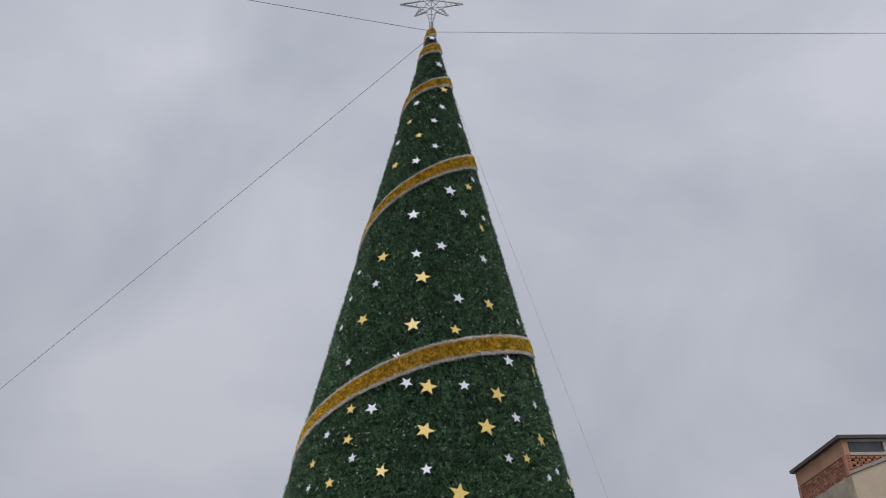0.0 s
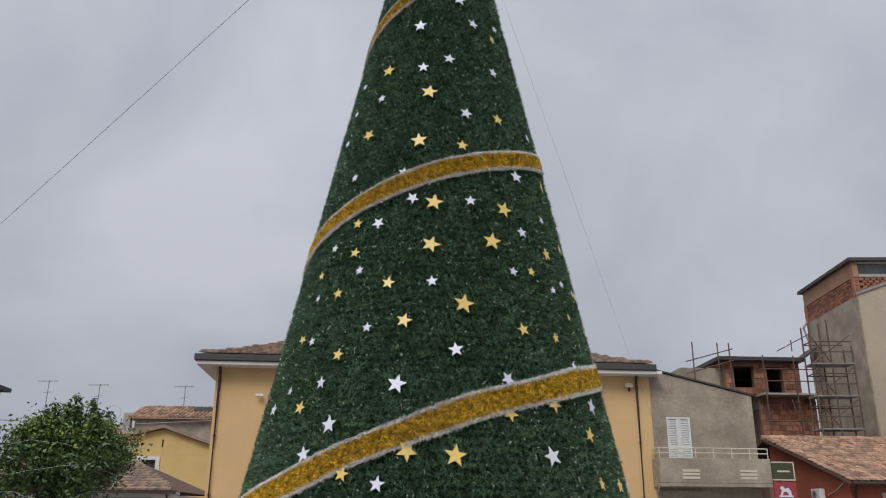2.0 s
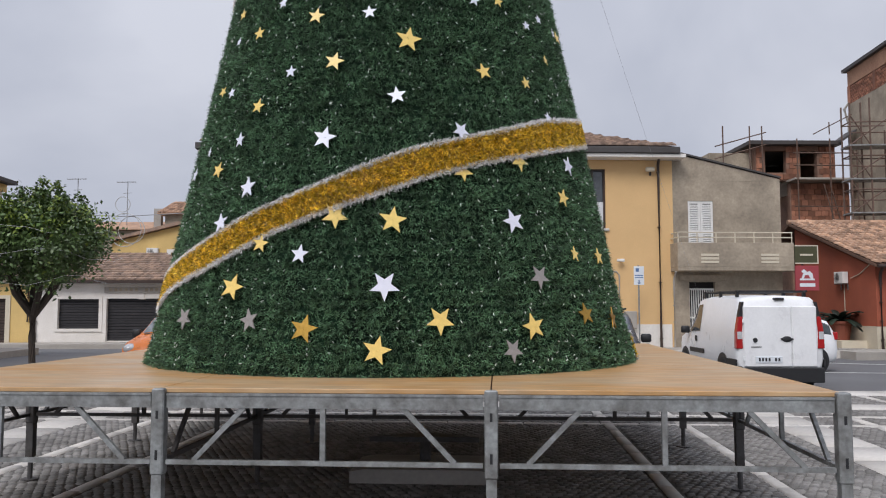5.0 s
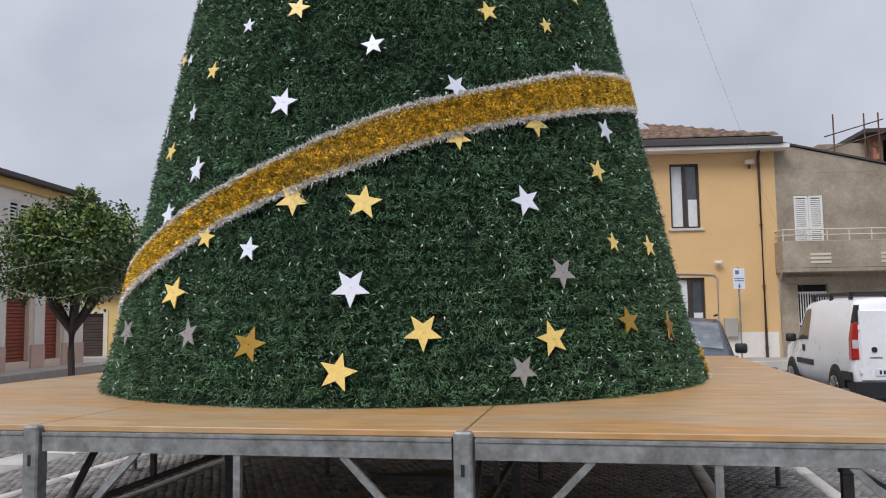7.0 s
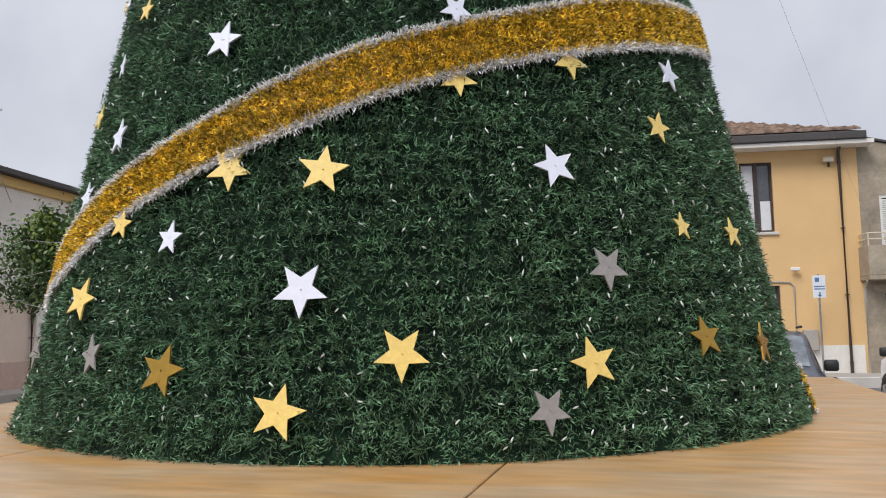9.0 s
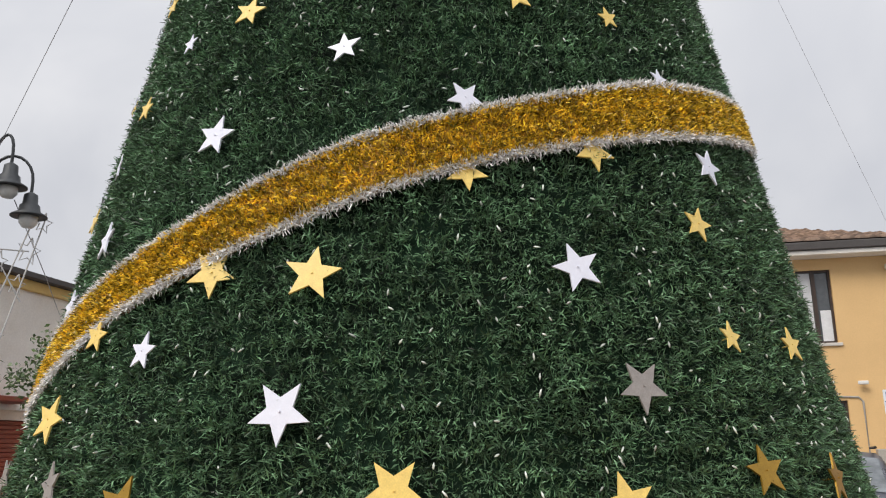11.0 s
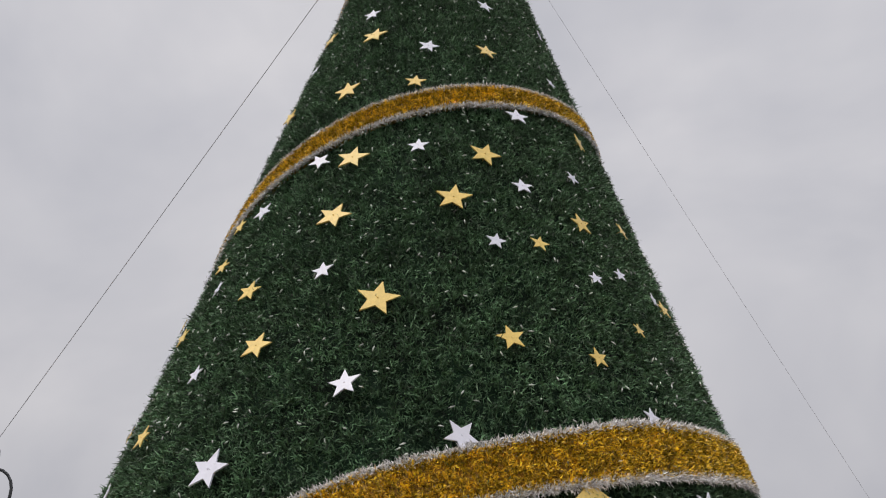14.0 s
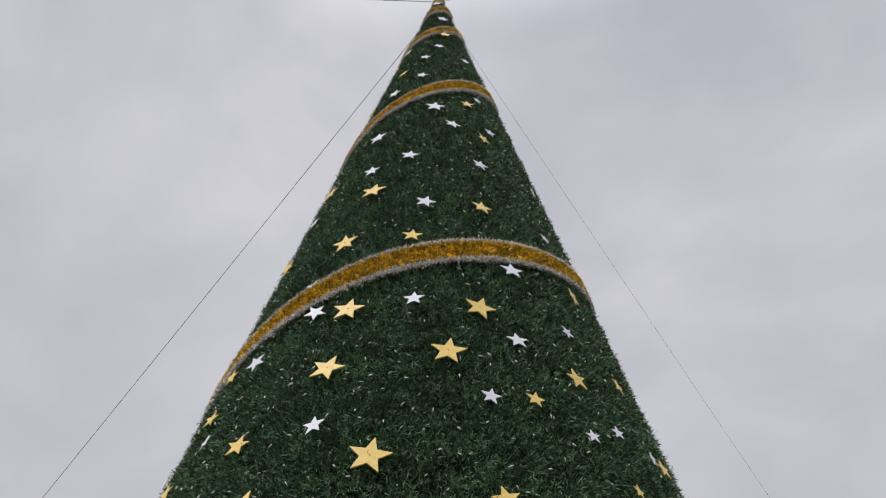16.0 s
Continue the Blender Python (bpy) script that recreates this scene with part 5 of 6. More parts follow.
part("gable_wall", b2, YELLOW_PLASTER, yel)
part("wall", bm, YELLOW_PLASTER, yel)
bm = bmesh.new()
prism(bm, [(-4.5, 4.96), (0.05, 6.09), (2.9, 5.14), (2.9, 5.3), (0.05, 6.27), (-4.5, 5.12)], "y", -0.3, 9)
part("roof", bm, TILE_OLD, yel, "dark tiled roof edge")
louvred_shutters(yel, -1.0, -0.25, 2.9, 4.45, 0.08, BROWN, 2, 18)
part("window_frame", boxes((-1.22, -1.002, -0.05, 0.1, 2.75, 4.62), (-0.248, -0.03, -0.05, 0.1, 2.75, 4.62), (-1.0, -0.25, -0.05, 0.1, 4.452, 4.62), (-1.0, -0.25, -0.05, 0.1, 2.75, 2.898)), WHITE_PAINT, yel, "white window surround")
air_conditioner(YG @ pose(-1.95, -0.002, 4.26) @ Matrix.Diagonal((0.77, 0.77, 0.77, 1)), "white air conditioner on the yellow wall")
part("vent_slot", boxes((-0.02, 0.06, -0.012, -0.002, 5.1, 5.5)), DARK, yel)

# ---- far houses ----
FARP = pose(-26.22, 62.37, -0.463, 0, 0, 5) @ FAR_SCALE
far1 = thing("house", "distant grey stone house with a terracotta roof and a skylight", "house", FARP, "houses round the square")
part("wall", boxes((-2.2, 5, 0, 6, 0, 7.9)), GREY_PLASTER, far1)
bm = bmesh.new()
prism(bm, [(-0.5, 7.92), (-0.5, 8.0), (3.2, 9.2), (6.5, 8.0), (6.5, 7.92)], "x", -2.6, 5.2)
part("roof", bm, TILE, far1)
bm = bmesh.new()
roof_tiles(bm, -2.6, 5.2, -0.55, 3.2, 8.0, 9.2, 0.3, 0.5, 0.1)
tagged(part("roof_tiles", bm, TILE, far1), kind="stuff")
part("skylight", boxes((1.4, 2.6, 1.2, 1.9, 8.55, 8.95)), WIN_GLASS, far1)
part("window", boxes((-0.6, 0.2, -0.05, -0.002, 6.6, 7.3)), DARK, far1)
far2 = thing("house", "distant low house with a reddish tiled roof", "house", FARP, "houses round the square")
part("wall", boxes((-10, -2.6, 1, 6, 0, 6.9)), GREY_PLASTER, far2)
bm = bmesh.new()
prism(bm, [(0.6, 6.92), (0.6, 7.0), (3.2, 7.75), (6.5, 7.0), (6.5, 6.92)], "x", -10.2, -2.5)
part("roof", bm, TILE, far2)
part("chimney", boxes((-3.4, -2.9, 1.2, 1.7, 7.0, 8.5)), CONCRETE, far2)
bm = bmesh.new()
for x, y, h in ((-5.6, 2, 10.6), (0.4, 2.2, 10.6), (-9.4, 2.5, 10.9)):
    ant = thing("tv_antenna", "thin rooftop television antenna", "antenna", FARP @ pose(x, y, 0), "roof antennas")
    b2 = bmesh.new()
    tube(b2, (0, 0, 7.2), (0, 0, h), 0.03, 5)
    part("mast", b2, GALV, ant)
    b2 = bmesh.new()
    tube(b2, (-0.8, 0, h - 0.1), (0.6, 0, h - 0.05), 0.02, 5)
    for k in range(7):
        tube(b2, (-0.7 + k * 0.2, -0.25, h - 0.08), (-0.7 + k * 0.2, 0.25, h - 0.08), 0.012, 4)
    tube(b2, (-0.3, 0, h - 0.9), (0.3, 0, h - 0.85), 0.018, 5)
    part("aerial", b2, GALV, ant)
bm.free()

# ---- the two-storey house along the west side ----
WE = pose(-16.12, 15.1, 0, 0, 0, 97.5)
west = thing("house", "white and peach two-storey house with red roller shutters", "house", WE, "houses round the square")
bm = bmesh.new()
rs1, rs2 = (-0.35, 0.85, 0.3, 2.25), (1.75, 2.7, 0.3, 2.25)
rs0 = (-5.2, -2.6, 0.3, 2.25)
wall_with_holes(bm, -13, 4.2, 0, 2.6, 0, 0.35, [rs0, rs1, rs2])
part("ground_floor_wall", bm, PEACH_PLASTER, west, "peach plaster with pale pilasters")
up1 = (-0.35, 0.75, 3.3, 5.3)
bm = bmesh.new()
wall_with_holes(bm, -13, 4.2, 2.604, 5.62, 0.01, 0.36, [up1])
part("side_wall", boxes((3.9, 4.2, 0.364, 6.69, 2.604, 5.62)), WHITE_PLASTER, west)
part("back_wall", boxes((-13, 4.2, 6.7, 7, 0, 5.62)), WHITE_PLASTER, west)
part("upper_wall", bm, WHITE_PLASTER, west)
part("cornice", boxes((-13, 4.3, -0.12, 0.36, 5.624, 5.9), bev=0.02), YELLOW_PLASTER, west, "yellow cornice")
part("roof", boxes((-13.2, 4.5, -0.4, 7.2, 5.904, 6.04)), EAVE, west, "dark roof edge")
part("string_course", boxes((-13, 4.2, -0.07, -0.001, 2.5, 2.62)), WHITE_PLASTER, west)
for u0, u1 in ((-1.0, -0.47), (1.08, 1.62), (2.85, 4.1)):
    part("pilaster", boxes((u0, u1, -0.06, -0.001, 0.8, 2.45), bev=0.01), WHITE_PLASTER, west)
for u0, u1 in ((-2.45, -0.42), (0.92, 1.68), (2.77, 4.15)):
    part("plinth", boxes((u0, u1, -0.07, -0.001, 0.0, 0.796), bev=0.01), PINK_PLASTER, west, "dusty pink plinth")
downpipe(west, -1.22, -0.08, 0.0, 2.55)
for o in (rs0, rs1, rs2):
    roller(west, o[0], o[1], o[2], o[3], 0.14, RED_SHUTTER)
louvred_shutters(west, up1[0], up1[1], up1[2], up1[3], 0.03, WHITE_PAINT)
part("awning", boxes((-7.5, -3.5, -0.9, -0.01, 2.65, 2.78), bev=0.02), RED_SHUTTER, west, "faded red awning")

# ---- double street lantern with hanging light figures ----
lamp = thing("street_lamp", "double-armed dark iron street lantern", "street lamp", pose(-12.48, 7.31, -1.08) @ Matrix.Diagonal((1.8, 1.8, 1.8, 1)))
bm = bmesh.new()
lathe(bm, [(0.12, 0.517), (0.12, 0.85), (0.06, 0.92), (0.045, 1.05), (0.04, 4.35), (0.045, 4.68), (0.02, 4.82), (0.035, 4.87), (0.0, 5.02)], 12)
part("post", bm, LANTERN, lamp)
for s, (dx, dy, dz) in enumerate(((0.40, 0.24, 0.0), (0.23, 0.07, 0.33))):
    n = math.hypot(dx, dy)
    bm = bmesh.new()
    path_tube(bm, [(dx * (0.5 - 0.5 * math.cos(t)) * 1.0, dy * (0.5 - 0.5 * math.cos(t)), 4.5 + dz * (0.4 + 0.6 * (0.5 - 0.5 * math.cos(t))) + 0.3 * math.sin(t)) for t in [math.pi * k / 10 for k in range(11)]], 0.018, 6)
    tube(bm, (dx, dy, 4.28 + dz), (dx, dy, 4.5 + dz), 0.018, 6)
    arm = part("arm", bm, LANTERN, lamp)
    bm = bmesh.new()
    lathe(bm, [(0.03, 4.36 + dz), (0.075, 4.33 + dz), (0.085, 4.22 + dz), (0.11, 4.2 + dz), (0.12, 4.13 + dz), (0.2, 4.08 + dz), (0.2, 4.065 + dz), (0.11, 4.075 + dz)], 20, dx, dy)
    part("lantern_hood", bm, LANTERN, arm, smooth=True)
    bm = bmesh.new()
    lathe(bm, [(0.105, 4.07 + dz), (0.1, 3.99 + dz), (0.06, 3.94 + dz), (0.0, 3.93 + dz)], 16, dx, dy)
    part("lantern_globe", bm, LANTERN_GLASS, arm, smooth=True)


def star_outline(bm, c, r, turn, ex, ez):
    pts = []
    for i in range(11):
        t = turn + i * math.pi / 5
        q = r if i % 2 == 0 else r * 0.45
        pts.append(Vector(c) + ex * q * math.cos(t) + ez * q * math.sin(t))
    path_tube(bm, pts, 0.008, 4)


EX, EZ = Vector((0.45, 0.6, 0)), Vector((0, 0, 1))
fig = thing("light_figure", "wire light figure of stars hanging from the street lantern", "christmas light", pose(-12.48, 7.31, -1.08) @ Matrix.Diagonal((1.8, 1.8, 1.8, 1)))
bm = bmesh.new()
for x0, z0, x1, z1 in ((0.70, 4.15, 0.08, 2.5), (0.84, 4.1, 0.3, 2.3), (0.08, 2.3, 0.3, 2.3), (-0.2, 3.68, 0.66, 3.7), (0.3, 3.5, 0.62, 3.1)):
    path_tube(bm, [EX * x0 + EZ * z0, EX * x1 + EZ * z1], 0.009, 5)
part("frame", bm, LIGHT_WIRE, fig)
for x, z, r in ((0.82, 4.06, 0.13), (0.66, 3.7, 0.17), (0.26, 3.55, 0.13), (0.54, 3.29, 0.13), (0.19, 3.22, 0.12), (0.34, 2.69, 0.12), (0.02, 3.0, 0.1), (0.1, 2.72, 0.1)):
    bm = bmesh.new()
    star_outline(bm, EX * x + EZ * z, r, 1.4, EX, EZ)
    part("star", bm, LIGHT_WIRE, fig)
bm = bmesh.new()
path_tube(bm, [(-12.05, 7.6, 6.6), (-13.5, 10.0, 5.6), (-15.9, 13.0, 5.2)], 0.01, 5)
solid("overhead_cable", bm, CABLE, "thin cable strung from the street lantern to the house", "cable")
# ring-shaped light figure hung over the street beyond the orange tree
ring = thing("light_figure", "wire light figure of rings hung over the street", "christmas light", pose(-12.7, 20.5, 0))
for cx, cz, r in ((0.0, 4.35, 0.62), (0.25, 4.35, 0.5), (-0.1, 5.3, 0.28)):
    bm = bmesh.new()
    path_tube(bm, [(cx + r * math.cos(k * math.pi / 12), 0, cz + r * math.sin(k * math.pi / 12)) for k in range(25)], 0.014, 5)
    part("ring", bm, LIGHT_WIRE, ring)
bm = bmesh.new()
path_tube(bm, [(-4.4, -3.0, 4.75), (0, 0, 4.85), (4.0, -0.3, 5.0)], 0.015, 5)
part("span_wire", bm, CABLE, ring)

# ---- orange trees in the square ----
def citrus_tree(m, seed, label):
    g = np.random.default_rng(seed)
    r = random.Random(seed)
    t = thing("orange_tree", label, "tree", m, "street trees")
    bm = bmesh.new()
    path_tube(bm, [(0, 0, 0), (0.02, 0, 0.5), (-0.02, 0.02, 1.0), (0.0, 0, 1.42)], [0.08, 0.06, 0.056, 0.07], 10)
    part("trunk", bm, BARK, t)
    tips = []
    for k in range(6):
        a = k * math.pi / 3 + r.uniform(-0.3, 0.3)
        out = r.uniform(0.55, 0.95)
        pts = [Vector((0, 0, 1.36)), Vector((0.3 * math.cos(a), 0.3 * math.sin(a), 1.75)), Vector((out * 0.75 * math.cos(a), out * 0.75 * math.sin(a), 2.3)), Vector((out * math.cos(a), out * math.sin(a), 2.9))]
        bm = bmesh.new()
        path_tube(bm, pts, [0.06, 0.05, 0.035, 0.015], 7)
        part("limb", bm, BARK, t)
    # clumps of leaves with an uneven outline and gaps between them
    c, size = [], []
    while len(c) < 84:
        p = g.uniform(-1, 1, 3)
        d = np.linalg.norm(p)
        if 0.5 < d < 1.0:
            a = math.atan2(p[1], p[0])
            lobe = 1 + 0.13 * math.sin(3 * a + seed) + 0.08 * math.sin(5 * a + 2 * seed)
            q = p * [1.2 * lobe, 1.2 * lobe, 0.66] + [0, 0, 2.5]
            c.append([q[0], q[1], max(q[2], 2.0 + 0.12 * r.random())])
            size.append(r.uniform(0.085, 0.17))
    # upright shoots over the crown, each a short chain of small clumps
    for k in range(17):
        a, q = r.uniform(0, 6.28), r.uniform(0.1, 1.0)
        top = r.uniform(3.1, 3.72) - 0.25 * q
        for j in range(4):
            c.append([q * math.cos(a) + 0.03 * j, q * math.sin(a), top - 0.13 * j])
            size.append(0.045 + 0.018 * j)
    c, size = np.array(c), np.array(size)
    share = size ** 1.6 / (size ** 1.6).sum()
    fresh = np.where(c[:, 2] > 2.75, 1.0, 0.12) * (g.uniform(0, 1, len(c)) < 0.42) * size
    for name, mat, weight, n in (("crown", LEAF, share, 20500), ("young_leaves", LEAF_NEW, fresh / fresh.sum(), 3600)):
        i = g.choice(len(c), n, p=weight)
        p = c[i] + g.normal(0, 1, (n, 3)) * size[i][:, None]
        d = g.normal(0, 1, (n, 3)) + [0, 0, 0.25]
        d /= np.linalg.norm(d, axis=1)[:, None]
        s = np.cross(d, g.normal(0, 1, (n, 3)))
        s /= np.linalg.norm(s, axis=1)[:, None]
        ln, w = g.uniform(0.055, 0.105, (n, 1)), g.uniform(0.015, 0.027, (n, 1))
        v = np.stack([p, p + d * ln * 0.5 + s * w, p + d * ln - [0, 0, 0.01], p + d * ln * 0.5 - s * w], 1).reshape(-1, 3)
        f = np.arange(n)[:, None] * 4 + np.array([[0, 1, 2, 3]])
        from_arrays(name, v, f, mat, t, "stuff", "dense glossy dark green leaves" if name == "crown" else "pale young leaves")
    bm = bmesh.new()
    for z, q in ((1.95, 1.2), (2.35, 1.38), (2.75, 1.3)):
        path_tube(bm, [(q * math.cos(k * math.pi / 14) * r.uniform(0.92, 1.04), q * math.sin(k * math.pi / 14) * r.uniform(0.82, 1.0), z + 0.07 * math.sin(k * 0.9 + z * 5) + r.uniform(-0.03, 0.03)) for k in range(29)], 0.0024, 4)
    part("light_string", bm, LIGHT_WIRE, t, "pale string of lights wound round the crown")
    return t


citrus_tree(pose(-6.85, 5.15, 0), 3, "small orange tree with a dense crown and string lights")
citrus_tree(pose(9.9, 5.0, 0, 0, 0, 70), 8, "small orange tree with a dense dark crown")

# ---- cars ----
def car(name, label, m, stations, paint, wheels, wr, glass, group="parked cars"):
    """A lofted car body. stations: x, sill, belt, roof, half width, half roof width, from tail (-) to nose (+)."""
    c = thing(name, label, "van" if "van" in name else "car", m, group)
    st = np.array(stations)

    def ring(x):
        zb, be, ro, w, wr_ = [np.interp(x, st[:, 0], st[:, k]) for k in range(1, 6)]
        return [(0, zb), (0.86 * w, zb), (0.965 * w, zb + 0.1), (w, zb + 0.4 * (be - zb)), (0.985 * w, be), (wr_ + (w - wr_) * 0.12, ro - 0.07), (wr_ * 0.93, ro - 0.018), (wr_ * 0.55, ro + 0.008), (0, ro + 0.02)]

    def at(x, s, side, off=0.0):
        r = np.array(ring(x))
        k = np.arange(9)
        y, z = np.interp(s, k, r[:, 0]), np.interp(s, k, r[:, 1])
        if off:
            e = 1e-3
            r2 = np.array(ring(x + 0.02))
            dy, dz = np.interp(s + e, k, r[:, 0]) - np.interp(s - e, k, r[:, 0]), np.interp(s + e, k, r[:, 1]) - np.interp(s - e, k, r[:, 1])
            ty = Vector((0, dy, dz))
            tx = Vector((0.02, np.interp(s, k, r2[:, 0]) - y, np.interp(s, k, r2[:, 1]) - z))
            n = tx.cross(ty)
            if n.length > 1e-12:
                n = n.normalized()
                if n.y * 1.0 + n.z * 0.5 < 0:
                    n = -n
                return Vector((x + n.x * off, side * (y + n.y * off), z + n.z * off))
        return Vector((x, side * y, z))
    bm = bmesh.new()
    xs = sorted(set(np.round(np.concatenate([st[:, 0], np.linspace(st[0, 0], st[-1, 0], 26)]), 3)))
    rings = []
    for x in xs:
        r = ring(x)
        rings.append([bm.verts.new((x, p[0], p[1])) for p in r] + [bm.verts.new((x, -p[0], p[1])) for p in r[-2:0:-1]])
    n = len(rings[0])
    for a, b in zip(rings, rings[1:]):
        for i in range(n):
            bm.faces.new((a[i], b[i], b[(i + 1) % n], a[(i + 1) % n]))
    bm.faces.new(rings[0])
    bm.faces.new(rings[-1][::-1])
    bmesh.ops.recalc_face_normals(bm, faces=bm.faces[:])
    body = part("body", bm, paint, c, smooth=True)

    def patch(pname, x0, x1, s0, s1, mat, sides=(1,), nx=6, ns=4, off=0.008, parent=None, taper=(0, 0)):
        bm = bmesh.new()
        for side in sides:
            grid = []
            for i in range(nx + 1):
                row = []
                for j in range(ns + 1):
                    t = j / ns
                    a, b = x0 + taper[0] * t, x1 + taper[1] * t
                    row.append(bm.verts.new(at(a + (b - a) * i / nx, s0 + (s1 - s0) * t, side, off)))
                grid.append(row)
            for i in range(nx):
                for j in range(ns):
                    bm.faces.new((grid[i][j], grid[i + 1][j], grid[i + 1][j + 1], grid[i][j + 1]))
        bmesh.ops.remove_doubles(bm, verts=bm.verts[:], dist=1e-5)
        return part(pname, bm, mat, parent or c, smooth=True)
    for g in glass:
        for sides in (((1,), (-1,)) if g[0] == "side_window" else (g[5],)):
            patch(*g[:5], WINDSCREEN if g[0] == "windscreen" else CAR_GLASS, sides, *g[6:])
    for wx in wheels:
        for side in (1, -1):
            w = float(np.interp(wx, st[:, 0], st[:, 4]))
            # no cutout in the body: a flat black disc paints the wheel well's shade
            well_disc = bmesh.new()
            bmesh.ops.create_cone(well_disc, cap_ends=True, segments=24, radius1=wr * 1.17, radius2=wr * 1.17, depth=0.03, matrix=Matrix.Translation((wx, side * (w - 0.008), wr * 1.05)) @ pose(0, 0, 0, 90))
            part("wheel_well_shade", well_disc, TRIM, c)
            bm = bmesh.new()
            prof = [(wr * 0.6, -0.09), (wr * 0.92, -0.095), (wr, -0.07), (wr, 0.07), (wr * 0.92, 0.095), (wr * 0.6, 0.09)]
            lathe(bm, prof, 24)
            bmesh.ops.transform(bm, matrix=Matrix.Translation((wx, side * (w - 0.06), wr)) @ pose(0, 0, 0, 90), verts=bm.verts[:])
            tyre = part("wheel", bm, RUBBER, c, smooth=True)
            bm = bmesh.new()
            for k in range(5):
                t = k * 2 * math.pi / 5
                for q in (-0.22, 0.22):
                    tube(bm, (0, 0, 0.1), (wr * 0.6 * math.cos(t + q), wr * 0.6 * math.sin(t + q), 0.098), 0.02, 5)
            lathe(bm, [(wr * 0.62, 0.06), (wr * 0.62, 0.1), (wr * 0.55, 0.1), (wr * 0.52, 0.07)], 20)
            bmesh.ops.transform(bm, matrix=Matrix.Translation((wx, side * (w - 0.06), wr)) @ pose(0, 0, 0, 90 if side < 0 else -90), verts=bm.verts[:])
            part("rim", bm, ALLOY, tyre)
    return c, patch, at, st


def mirrors(c, x, y, z, mat):
    for side in (1, -1):
        part("wing_mirror", boxes((x - 0.06, x + 0.06, min(side * y, side * (y + 0.19)), max(side * y, side * (y + 0.19)), z - 0.06, z + 0.1), bev=0.025), mat, c, smooth=True)


def blob(bm, x, y, z, a, b, d, n=10):
    bmesh.ops.create_uvsphere(bm, u_segments=n * 2, v_segments=n, radius=1.0, matrix=Matrix.Translation((x, y, z)) @ Matrix.Diagonal((a, b, d, 1)))


# orange hatchback
HATCH = [(-1.82, 0.45, 0.75, 0.80, 0.70, 0.62), (-1.76, 0.30, 0.85, 1.10, 0.77, 0.62), (-1.6, 0.26, 0.95, 1.34, 0.80, 0.60), (-1.3, 0.24, 0.96, 1.42, 0.815, 0.60), (-0.3, 0.22, 0.95, 1.46, 0.82, 0.61), (0.35, 0.22, 0.94, 1.42, 0.82, 0.60),
         (0.62, 0.22, 0.94, 1.31, 0.82, 0.60), (1.10, 0.22, 0.93, 1.02, 0.815, 0.66), (1.45, 0.24, 0.86, 0.93, 0.80, 0.66), (1.68, 0.26, 0.76, 0.83, 0.785, 0.68), (1.80, 0.28, 0.62, 0.70, 0.745, 0.64), (1.84, 0.34, 0.55, 0.60, 0.71, 0.60)]
HGLASS = [("windscreen", 0.50, 1.06, 6.0, 8.0, (1, -1), 6, 4), ("side_window", -0.35, 0.55, 4.1, 4.92, (1, -1), 6, 3, 0.008, None, (0, -0.2)), ("side_window", -1.3, -0.45, 4.1, 4.92, (1, -1), 6, 3), ("rear_window", -1.74, -1.58, 5.6, 8.0, (1, -1), 4, 4)]
panda, patch, at, st = car("parked_car", "small orange hatchback parked at the roadside", pose(-6.02, 9.9, -0.165, 0, 0, -90) @ Matrix.Diagonal((0.97, 0.97, 1.09, 1)), HATCH, ORANGE_CAR, (1.15, -1.15), 0.29, HGLASS)
mirrors(panda, 0.75, 0.80, 1.0, TRIM)
for s in (1, -1):
    bm = bmesh.new()
    blob(bm, 1.62, s * 0.62, 0.745, 0.16, 0.16, 0.105)
    part("headlight", bm, LAMP_CLEAR, panda, smooth=True)
    bm = bmesh.new()
    blob(bm, 1.74, s * 0.58, 0.48, 0.06, 0.07, 0.05)
    part("fog_light", bm, TRIM, panda, smooth=True)
part("grille_bar", boxes((1.74, 1.83, -0.42, 0.42, 0.66, 0.71), bev=0.01), TRIM, panda)
part("lower_grille", boxes((1.72, 1.865, -0.45, 0.45, 0.36, 0.47), bev=0.02), TRIM, panda)
bm = bmesh.new()
tube(bm, (1.80, 0, 0.69), (1.85, 0, 0.685), 0.065, 16)
part("badge", bm, GREY_CAR, panda, "round emblem")
part("number_plate", boxes((1.868, 1.878, -0.26, 0.26, 0.36, 0.46)), SIGN_WHITE, panda)
part("wiper_cowl", boxes((1.04, 1.14, -0.55, 0.55, 0.985, 1.03), bev=0.01), TRIM, panda)
for s in (-0.35, 0.3):
    part("seat_back", boxes((0.0, 0.12, s - 0.2, s + 0.2, 0.9, 1.35), bev=0.05), TRIM, panda)

# white panel van
VAN = [(-2.12, 0.42, 0.9, 1.55, 0.80, 0.66), (-2.08, 0.36, 1.0, 1.72, 0.845, 0.70), (-1.95, 0.32, 1.0, 1.80, 0.855, 0.72), (-0.2, 0.30, 1.0, 1.83, 0.86, 0.72), (0.55, 0.30, 1.0, 1.78, 0.86, 0.70), (0.80, 0.30, 1.0, 1.68, 0.86, 0.68),
       (1.38, 0.30, 1.0, 1.14, 0.855, 0.70), (1.75, 0.30, 0.92, 1.0, 0.83, 0.70), (2.0, 0.32, 0.78, 0.86, 0.78, 0.66), (2.12, 0.38, 0.6, 0.66, 0.70, 0.6)]
VGLASS = [("windscreen", 0.72, 1.34, 6.0, 8.0, (1, -1), 6, 4), ("side_window", 0.25, 1.15, 4.12, 4.9, (1, -1), 6, 3, 0.008, None, (0.0, -0.45))]
